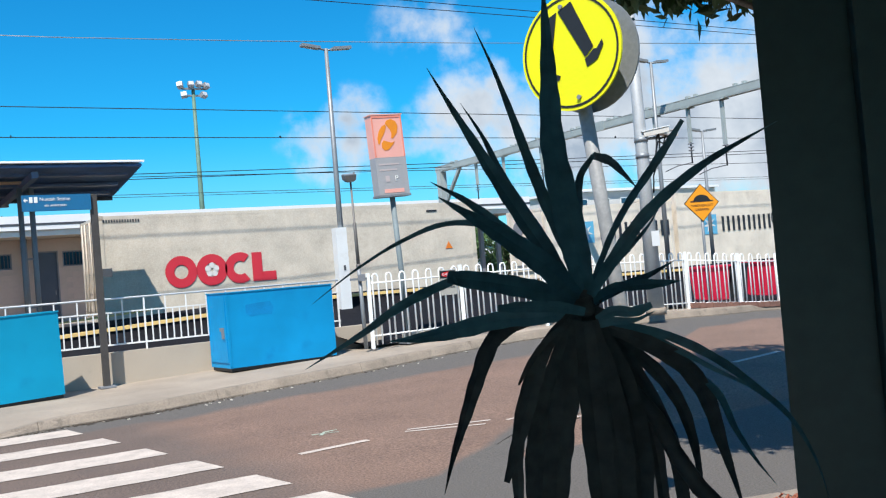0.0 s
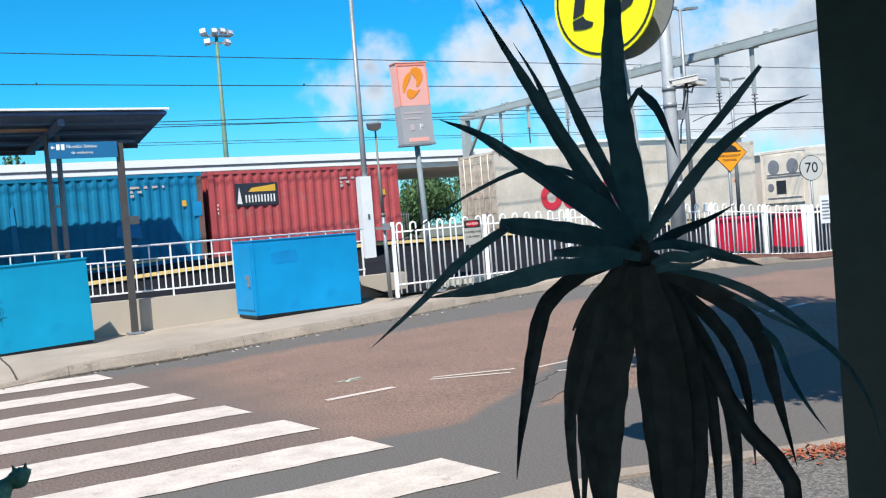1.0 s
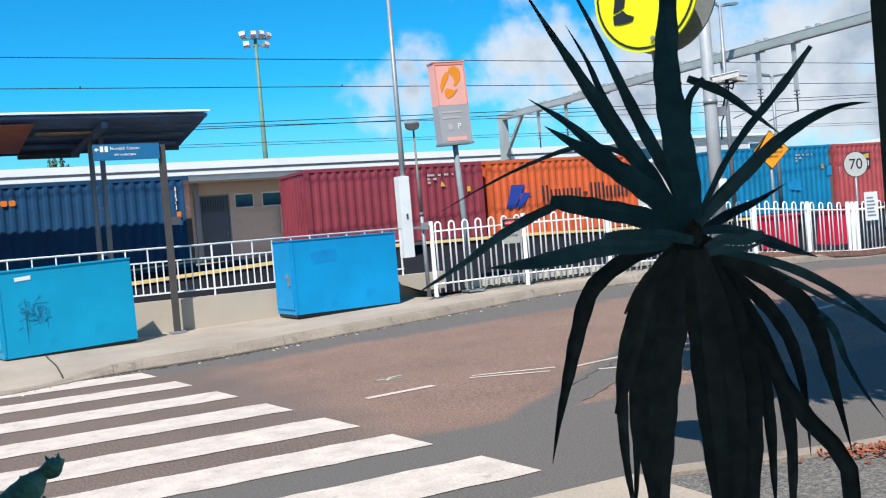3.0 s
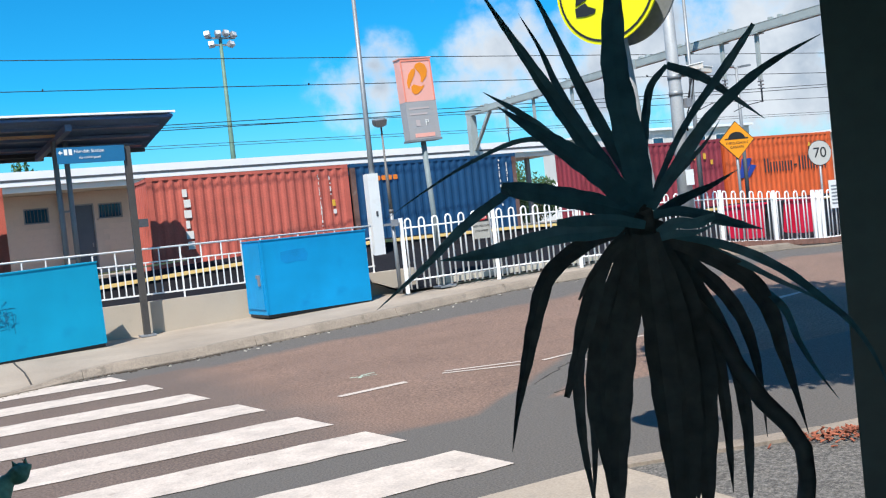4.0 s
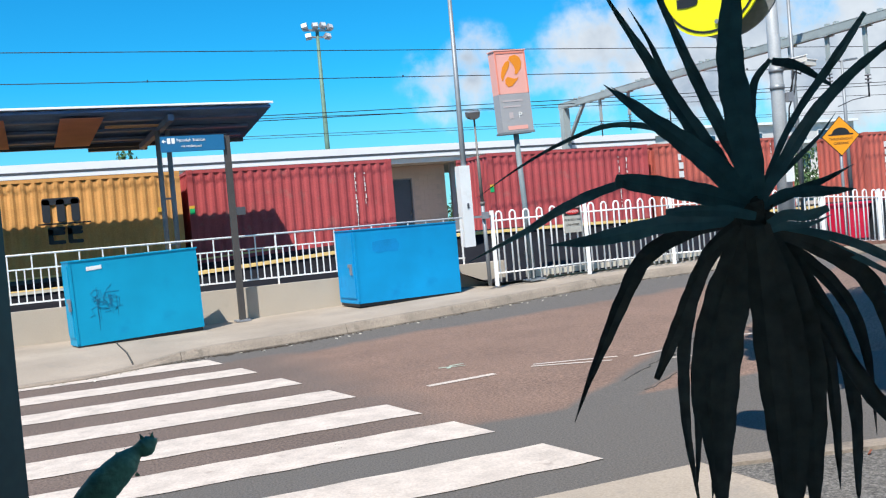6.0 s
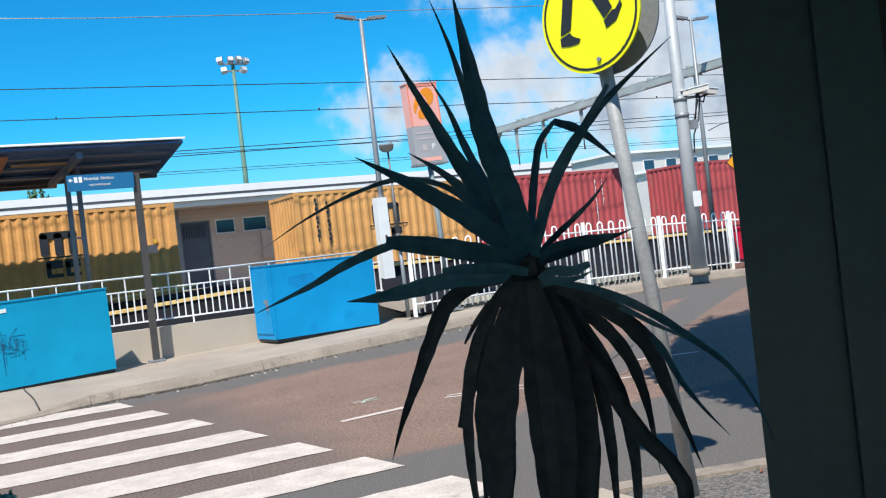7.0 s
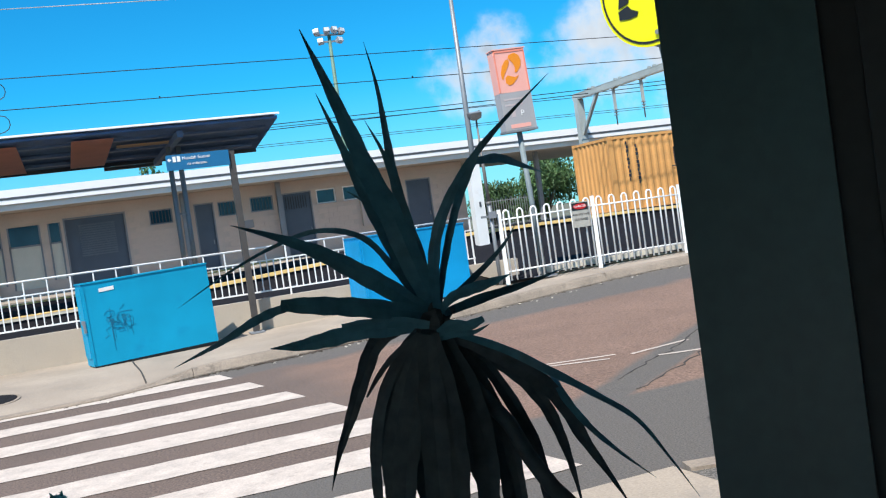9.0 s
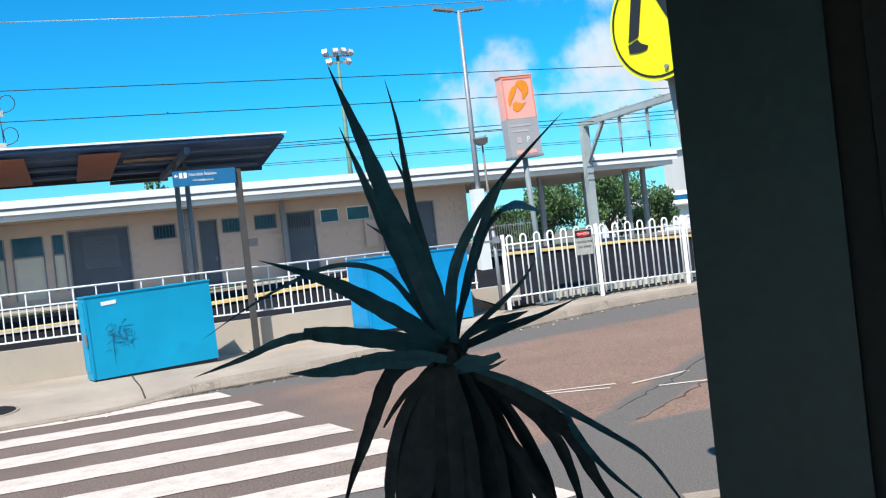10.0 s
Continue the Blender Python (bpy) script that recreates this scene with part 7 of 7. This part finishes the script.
leaf("M2", ((0.020, 0.003, -0.024), (0.057, -0.007, -0.037), (0.091, -0.016, -0.056), (0.123, -0.026, -0.077), (0.156, -0.029, -0.097), (0.189, -0.022, -0.124)), 0.008, "long")
leaf("N1", ((0.016, -0.002, -0.024), (0.059, -0.013, -0.046), (0.097, -0.013, -0.074), (0.126, 0.016, -0.115), (0.144, 0.042, -0.165), (0.167, 0.082, -0.220), (0.190, 0.122, -0.278)), 0.020, "droop")
leaf("N2", ((0.118, 0.028, -0.084), (0.133, -0.007, -0.109), (0.155, 0.022, -0.150), (0.186, 0.060, -0.193), (0.222, 0.100, -0.236)), 0.009, "long")
leaf("N3", ((0.014, 0.002, -0.028), (0.048, 0.026, -0.055), (0.081, 0.042, -0.086), (0.105, 0.052, -0.124), (0.119, 0.063, -0.170), (0.127, 0.078, -0.219), (0.132, 0.091, -0.269)), 0.017, "droop")
leaf("S1", ((-0.029, 0.006, -0.010), (-0.068, 0.074, -0.021), (-0.108, 0.126, -0.048), (-0.136, 0.151, -0.096), (-0.161, 0.166, -0.147), (-0.187, 0.178, -0.200), (-0.210, 0.198, -0.256)), 0.022, "droop")
leaf("S2", ((-0.019, -0.000, -0.014), (-0.049, -0.007, -0.035), (-0.070, -0.013, -0.067), (-0.088, -0.019, -0.100), (-0.106, -0.025, -0.132), (-0.124, -0.031, -0.164)), 0.020, "fade")
leaf("S2b", ((-0.019, -0.000, -0.017), (-0.053, -0.005, -0.050), (-0.075, -0.009, -0.092), (-0.087, -0.013, -0.139), (-0.091, -0.016, -0.186), (-0.091, -0.018, -0.233), (-0.087, -0.021, -0.280), (-0.083, -0.024, -0.327)), 0.014, "droop")
leaf("S3", ((-0.016, -0.000, -0.020), (-0.036, -0.001, -0.058), (-0.055, -0.001, -0.098), (-0.069, -0.001, -0.139), (-0.076, -0.001, -0.182), (-0.077, -0.001, -0.226), (-0.081, -0.000, -0.270), (-0.083, 0.001, -0.292)), 0.014, "droop")
leaf("S4", ((-0.012, 0.000, -0.017), (-0.037, -0.007, -0.067), (-0.057, -0.013, -0.118), (-0.068, -0.019, -0.171), (-0.067, -0.024, -0.225), (-0.066, -0.029, -0.279), (-0.065, -0.034, -0.328)), 0.031, "droop")
leaf("S4b", ((-0.010, -0.020, -0.017), (-0.027, -0.028, -0.070), (-0.043, -0.036, -0.123), (-0.053, -0.044, -0.176), (-0.060, -0.052, -0.229), (-0.065, -0.059, -0.281), (-0.069, -0.064, -0.317)), 0.030, "droop")
leaf("S5", ((-0.009, -0.030, -0.017), (-0.009, -0.046, -0.084), (-0.010, -0.063, -0.149), (-0.011, -0.079, -0.211), (-0.014, -0.096, -0.272), (-0.016, -0.109, -0.318)), 0.031, "droop")
leaf("S5b", ((-0.004, -0.029, -0.017), (0.006, -0.045, -0.083), (0.009, -0.061, -0.148), (0.007, -0.078, -0.212), (-0.003, -0.095, -0.273), (-0.012, -0.110, -0.328)), 0.033, "droop")
leaf("S5c", ((0.005, -0.009, -0.018), (0.028, -0.016, -0.085), (0.037, -0.024, -0.154), (0.034, -0.033, -0.222), (0.027, -0.043, -0.290), (0.023, -0.049, -0.331)), 0.030, "droop")
leaf("S5d", ((0.000, 0.031, -0.019), (0.003, 0.038, -0.086), (0.013, 0.044, -0.152), (0.026, 0.051, -0.220), (0.030, 0.058, -0.289), (0.033, 0.064, -0.348)), 0.028, "droop")
leaf("S5e", ((0.011, 0.032, -0.020), (0.031, 0.042, -0.087), (0.046, 0.052, -0.156), (0.050, 0.060, -0.227), (0.044, 0.068, -0.299), (0.041, 0.072, -0.335)), 0.025, "droop")
leaf("S6", ((0.012, 0.002, -0.022), (0.040, 0.005, -0.079), (0.060, 0.008, -0.140), (0.067, 0.010, -0.204), (0.067, 0.011, -0.269), (0.067, 0.012, -0.305)), 0.017, "droop")
leaf("S6b", ((0.020, 0.023, -0.023), (0.057, 0.029, -0.087), (0.085, 0.034, -0.156), (0.096, 0.039, -0.231), (0.094, 0.042, -0.306), (0.093, 0.043, -0.332)), 0.017, "droop")
leaf("S7", ((0.002, 0.031, -0.022), (-0.027, 0.034, -0.067), (-0.043, 0.038, -0.118), (-0.049, 0.042, -0.173), (-0.049, 0.047, -0.228), (-0.056, 0.052, -0.284), (-0.061, 0.055, -0.323)), 0.025, "droop")
leaf("T1", ((-0.009, 0.001, -0.011), (-0.032, -0.009, -0.024), (-0.052, -0.018, -0.038), (-0.069, -0.027, -0.056), (-0.083, -0.036, -0.076)), 0.008, "fade")
leaf("T2", ((-0.007, 0.001, -0.018), (-0.023, 0.009, -0.036), (-0.036, 0.018, -0.059), (-0.045, 0.027, -0.084)), 0.009, "fade")
leaf("T3", ((0.005, -0.029, -0.016), (0.022, -0.036, -0.008), (0.041, -0.043, -0.010), (0.059, -0.050, -0.004)), 0.013, "blunt")
leaf("T4", ((-0.005, -0.020, -0.007), (-0.036, -0.027, 0.001), (-0.067, -0.035, 0.004), (-0.098, -0.043, 0.005)), 0.014, "blunt")
leaf("T5", ((0.002, -0.019, -0.023), (0.024, -0.026, -0.019), (0.045, -0.033, -0.019), (0.065, -0.040, -0.011)), 0.009, "long")
leaf("Fb", ((0.061, 0.133, 0.173), (0.102, 0.134, 0.154), (0.138, 0.133, 0.125), (0.173, 0.133, 0.095)), 0.012, "long", LEAVES["F"])
leaf("Ab", ((-0.140, -0.085, 0.039), (-0.173, -0.052, 0.031), (-0.207, -0.030, 0.019), (-0.240, -0.022, 0.003), (-0.275, -0.018, -0.011), (-0.311, -0.013, -0.025)), 0.011, "long", LEAVES["A"])
# short broad sheaths close the heart of the plant
for i in range(10):
    b_ = i * 0.6283 + 0.2
    reach = 0.02 + 0.012 * random.random()
    out_ = (reach * math.cos(b_), 0.012 * math.sin(i * 2.4), reach * 0.75 * math.sin(b_) - 0.012)
    leaf("sheath", ((-0.008, out_[1], -0.012), (out_[0] * 0.5 - 0.006, out_[1], out_[2] * 0.5 - 0.006), (out_[0], out_[1] * 1.5, out_[2])), 0.024, "droop")
cane = [P_R * r + Vector((0, 0, z)) for r, z in ((0.0, -0.03), (0.022, -0.07), (0.066, -0.13), (0.081, -0.166), (0.104, -0.206), (0.128, -0.234), (0.142, -0.261), (0.143, -0.295), (0.137, -0.33), (0.12, -0.45), (0.06, -0.8), (0.0, -1.1))]
# cane and core take the same tone, coloured dark like a silhouette
part("stem", Solid().tube(cane, [0.007, 0.0085, 0.0088, 0.009, 0.0095, 0.0092, 0.0096, 0.0094, 0.0096, 0.01, 0.011, 0.012], 10), DEADSHADE, plant, "bent woody cane")
part("crown_core", Solid().tube([(0, 0, 0.03), (0, 0, 0.01), (0, 0, -0.02), (0, 0, -0.05)], [0.004, 0.008, 0.009, 0.007], 10), DEADSHADE, plant)
POT = mat("terracotta_pot", (0.25, 0.1, 0.06), 0.8, var=0.15)
pot = thing("flower_pot", "round terracotta pot on the floor below the window", "pot", (0.640, 0.732, 0.12))
part("body", Solid().tube([(0, 0, 0), (0, 0, 0.3), (0, 0, 0.32), (0, 0, 0.36)], [0.12, 0.17, 0.185, 0.185], 24), POT, pot)


def cactus():
    m_ = mat("cactus_green", (0.12, 0.28, 0.19), 0.6, var=0.25, scale=12, fine=70, bump=0.3)
    t = thing("cactus", "lumpy dark green cactus in a pot outside the window", "cactus", (-0.1, 2.32, 0.08))
    random.seed(4)
    path = [(0, 0, 0.3), (0, 0, 0.5), (0.01, -0.03, 0.72), (0.05, -0.06, 0.85), (0.095, -0.07, 0.91), (0.12, -0.07, 0.933), (0.148, -0.07, 0.959), (0.163, -0.07, 0.973), (0.171, -0.07, 0.979), (0.19, -0.07, 0.987), (0.204, -0.07, 1.003), (0.206, -0.07, 1.009)]
    thick = (0.036, 0.038, 0.04, 0.041, 0.04, 0.037, 0.031, 0.02, 0.0155, 0.0235, 0.015, 0.008)
    s = Solid()
    fine, rad = [], []
    for k, (a_, b_) in enumerate(zip(path, path[1:])):
        for j in range(4):
            fine.append(Vector(a_).lerp(Vector(b_), j / 4))
            rad.append((thick[k] + (thick[k + 1] - thick[k]) * j / 4) * (1 + 0.02 * math.sin(len(rad) * 1.9)))
    n = len(fine)
    part("stem", s.tube(fine, rad, 14), m_, t)
    for (x, z), (u, v) in (((0.184, 1.006), (-0.006, 0.012)), ((0.204, 1.006), (0.002, 0.014)), ((0.128, 0.972), (-0.004, 0.012)), ((0.166, 0.928), (0.009, -0.006))):
        part("horn", Solid().tube([(x, -0.07, z), (x + u, -0.07, z + v)], [0.006, 0.001], 5), m_, t)
    sp = Solid()
    for i in range(70):
        k = random.randrange(4, n)
        d = Vector((random.gauss(0, 1), random.gauss(0, 1), random.gauss(0, 1))).normalized()
        p = fine[k] + d * rad[k] * 0.9
        sp.tube([p, p + d * 0.004], 0.0009, 3)
    tagged(part("spines", sp, m_, t), kind="stuff")
    part("pot", Solid().tube([(0, 0, 0), (0, 0, 0.3), (0, 0, 0.32)], [0.1, 0.15, 0.16], 20), POT, t, "terracotta pot")
    return t


CACTUS = cactus()


def motions():
    """All that moves: the train runs through at about 12 m/s and leaves."""
    for ob in TRAIN:
        x, y, z = ob.location
        rows = []
        for k in range(21):
            t = k * 0.5
            rows.append((t, pose(x + 12.118 * t - 0.0236 * t * t, y, z)))
        walk(ob, rows)

    # the cactus rocks a little in the wind
    walk(CACTUS, [(t, pose(-0.1, 2.32, 0.08, 0, a_, 0)) for t, a_ in ((0, 2), (1, 2.5), (1.5, 4), (2, 6), (2.6, 3.2), (3.3, -0.5), (3.5, 0), (4, 0.9), (4.5, 2.2), (5, 4.2), (6.5, 2.5), (7.5, 3), (9, 4), (10, 4))])

    # the plant's leaves stir in the draught: swing across and nod towards the window, in degrees about each leaf's foot
    def stir(key, rows):
        foot, tip = SPANS[key]
        nod = P_F.cross(tip - foot).normalized()
        there, back = Matrix.Translation(foot), Matrix.Translation(-foot)
        walk(LEAVES[key], [(t, there @ Matrix.Rotation(radians(a_), 4, P_F) @ Matrix.Rotation(radians(b_), 4, nod) @ back) for t, a_, b_ in rows])

    stir("A", ((0, 0.1, 0.3), (0.5, -0.1, -0.3), (1, -1.6, -2), (1.5, -1, -2.7), (2, -1.8, -1.1), (3.5, 1.3, -3.3), (4, 0.7, -3.2), (4.5, -0.1, -1.4), (5, -0.9, -0.2), (6.5, 0, 0), (7, 0.1, -2), (7.5, -1.1, -4.3), (8, -0.2, -5.7), (8.5, -1.4, -9.1), (9, -0.4, 0.5), (9.5, -0.5, 2.3), (10, 0.6, -0.2)))
    stir("A2", ((0, -1.7, -1.7), (0.5, -5.2, -11.5), (1, -3.5, 13.1), (1.5, -2.9, 2.4), (2, 0.4, -0.6), (3.5, -1, 0.1), (4, -1.1, 2.1), (4.5, -2.6, -4.6), (5, -2.3, -2.8), (6.5, 0, 0), (7, -0.2, -0.4), (7.5, -0.9, 1.8), (8, 2.6, 2.7), (8.5, 0.1, 5.2), (9, -0.1, -0.1), (9.5, 0.1, -0.7), (10, 0.8, -0.5)))
    stir("B", ((0, -1.5, 4.5), (0.5, -1.7, 3.7), (1, -2.9, 6.1), (1.5, -2.4, 9.8), (2, -4.4, 6.4), (3.5, -3, 3.7), (4, -1.9, 4.5), (4.5, -2.2, 5), (5, -1.8, 2.7), (6.5, -0, 0), (7, -0.9, -1.7), (7.5, -2.7, 0.5), (8, -2.3, -1.4), (8.5, -2.4, 1.4), (9, -0.2, -2.7), (9.5, -1.7, 1.4), (10, -0.7, -2)))
    stir("Q", ((0, -8.7, 8.7), (0.5, -16.6, 19.2), (1, -16.9, 35.1), (1.5, -17.8, 18.4), (2, 0.8, 15.9), (3.5, -8.8, 11.6), (4, -6.7, 10.8), (4.5, -14.6, 15.9), (6.5, 0, 0), (7, -4.6, 2.4), (7.5, -1.6, 1.5), (10, -1.6, 1.5)))
    stir("K", ((0, -5, -4.4), (0.5, -0.5, -7.7), (1, -5.5, -26.2), (1.5, -3.6, -27.5), (2, 2.5, -12.3), (3.5, -2.7, -29.5), (4, -4.2, -20.9), (4.5, -1.7, -3.6), (5, -6.5, -10.3), (6.5, 0, 0), (7, 0.8, 3), (7.5, -0.5, -19.4), (8.5, -13.2, -5.2), (9, 0, 0.9), (9.5, -1.1, -0.1), (10, -1.1, -0.1)))
    stir("C", ((0, -1.5, 3.7), (0.5, -2.2, 6.9), (1, -1.8, 7.9), (5, -1.5, 2.8), (6.5, 0, 0), (7, -0.7, 1.2), (7.5, -0.2, 2.4), (8, 0.4, 1.3), (8.5, 0.9, 3.5), (9, -0.2, -0.2), (9.5, -0.2, 0.9), (10, -0.1, 0.3)))
    stir("C2", ((0, -2.8, 2), (4, 0.8, 2.4), (6.5, 0, 0), (7, -0.9, -1), (9, -1.1, -2.8), (9.5, 0.2, -4.3), (10, 1.6, -1.5)))
    stir("D", ((0, 0, 0), (0.5, -2.9, -4.1), (7, -0.6, 0.3), (7.5, 2.7, 1.9), (8, 1.8, 1.7), (8.5, 3.8, 3), (9, -0.3, -1), (9.5, -1.2, -1.2), (10, -0.8, -0.6)))
    stir("W", ((0, -0.4, 1.9), (7, -3.5, 12), (7.5, 0.8, 3.1), (8, 3.5, 7.3), (8.5, 1.2, 4.7), (9, -0, -0), (9.5, -0.7, -0.5), (10, -1.3, -3.2)))
    stir("G", ((0, 1.1, -3.5), (0.5, 2.2, -3.8), (1, 5.5, -5.2), (1.5, 2, -4.5), (2, 2.5, -1.8), (3.5, 3.5, -0.1), (4, 3.2, -4.9), (4.5, 1.9, -8.1), (5, 0.1, -5), (6.5, 0.1, -1), (7, 0.3, -2.2), (7.5, -1.2, -2.6), (8, 3.8, 2.2), (8.5, 1, -1.5), (9, -1.1, -2.3), (9.5, -1.3, -2.9), (10, -2, -3.5)))
    stir("H", ((0, 8.1, -2.7), (0.5, 11.3, -9.9), (1, 11, -18), (2, 21.1, -21.2), (3.5, 12.9, -17.9), (4.5, 4.6, -5.4), (5, 4.9, -11), (6.5, -0, -0), (7, -6.4, 0.5), (7.5, 0.3, 1.6), (8, 6.4, -3.8), (8.5, 7.8, -2.3), (9, -12, -2.5), (9.5, -11.2, 2.8), (10, -13.6, -0.2)))
    stir("F", ((0, -5.2, -1.6), (0.5, -8.1, -1.3), (1, -10.1, 2), (1.5, -8.5, -0.4), (2, -5.3, 0.8), (3.5, -1.6, 1), (4, 1.3, 1.8), (4.5, -5.4, 0.5), (5, -4.3, -1), (6.5, -1.1, -0.4), (7, -1.8, -1.4), (7.5, 0.4, -1.2), (8, 0.2, -2.9), (8.5, -2.2, -1.2), (9, -2, -0.7), (9.5, -1.4, -2.1), (10, 2.2, -5.3)))
    stir("I", ((0, -2.4, 3.1), (0.5, -2.9, 2.6), (1, -6.6, 6.2), (1.5, -3.9, 4.2), (2, -4.8, 4.3), (3.5, -2.2, 1.3), (4, -1.5, 1.9), (4.5, -4.1, 5.6), (5, -2.1, 2), (6.5, -0, -0), (7, 1.5, 0.5), (7.5, -0.6, 3.1), (8, 0.1, 3.1), (8.5, -0.7, -1.1), (9, 0.7, -2.7), (9.5, 1.7, -0.9), (10, 1.4, 5.6)))
    stir("J", ((0, -0.4, -2), (0.5, -1.2, -1.3), (1, -0.3, 0.3), (1.5, -2.5, 0.2), (2, 0.4, -0.6), (3.5, -4.2, 0.8), (4, -2.1, 0.1), (4.5, -2.2, 0.9), (5, -1.3, 1.9), (6.5, -0, -0), (7, 4.4, -0.7), (7.5, 11.5, -2.9), (8, 12.8, 3.4), (8.5, 12.1, 5), (9, 5.4, 0.2), (9.5, 3.1, 3.2), (10, 1.6, 0.9)))
    stir("Lr", ((0, -19.5, -24.1), (1, 0, 0), (1.5, 7, 18), (2, -2.6, -8), (3.5, 6, 4.3), (4, -0.7, -7.4), (4.5, -11.4, -13.2), (5, -19.1, -27.2), (6.5, -18, -23.8), (7.5, -32.2, -39.2), (8, -33.8, -48.4), (8.5, -33.3, -48.3), (9, -36, 37.8), (9.5, -37.1, 35.3), (10, -31.5, -46.4)))
    stir("S1", ((0, -5.3, -8.2), (0.5, -7.9, 4.1), (1, -14.5, -0.6), (1.5, -4.9, 1.3), (2, -7.4, 1.2), (3.5, -11.6, -0.7), (4, -10.7, -0.4), (4.5, -9.7, 2.4), (5, -5.6, -0.2), (6.5, 0, 0), (7, -0, -2.8), (7.5, 5.9, -5.4), (9, 2, -2.1), (10, 2, -2.1)))
    stir("S2", ((0, -7.4, 0.2), (0.5, -10.3, 0.1), (1.5, -10.7, -0.1), (2, -11.8, 0.5), (4, -7.3, -1.9), (4.5, -8.6, -1), (5, -6.9, -1.7), (6.5, 0, 0), (7, -8.6, -17.9), (10, -8.6, -17.9)))
    stir("Fb", ((0, -5, -52.3), (0.5, 5.2, -53.1), (1, 28.1, -41), (1.5, 9.8, -49.9), (2, 3.3, -53), (3.5, 4.5, 10.4), (4, -2.8, -5.3), (4.5, 4.2, -55.9), (5, -9.3, -55.1), (6.5, -15.4, -35.2), (7, -3.8, -41.3), (7.5, -8.1, -46.7), (8, 9.3, -46.4), (8.5, -1.6, -45.1), (9, -12.8, 49.7), (9.5, -11.5, 46.1), (10, -13.8, 64.5)))
    stir("Ab", ((0, -6.1, 1.2), (0.5, -6.2, -2.9), (1, -15.2, 7.6), (1.5, -3.3, 2.5), (2, 0.5, 0.5), (3.5, -12.9, 2.9), (4, -15.5, 3.9), (4.5, -10.7, 1.7), (5, -5.8, -1), (6.5, 0, 0), (7, 1.6, 1), (7.5, -1.4, 5.3), (8, 8.1, -7.7), (8.5, -9.1, 12.7), (9, 2, -0.9), (9.5, 2.4, -2.5), (10, 6.1, -1.6)))


motions()
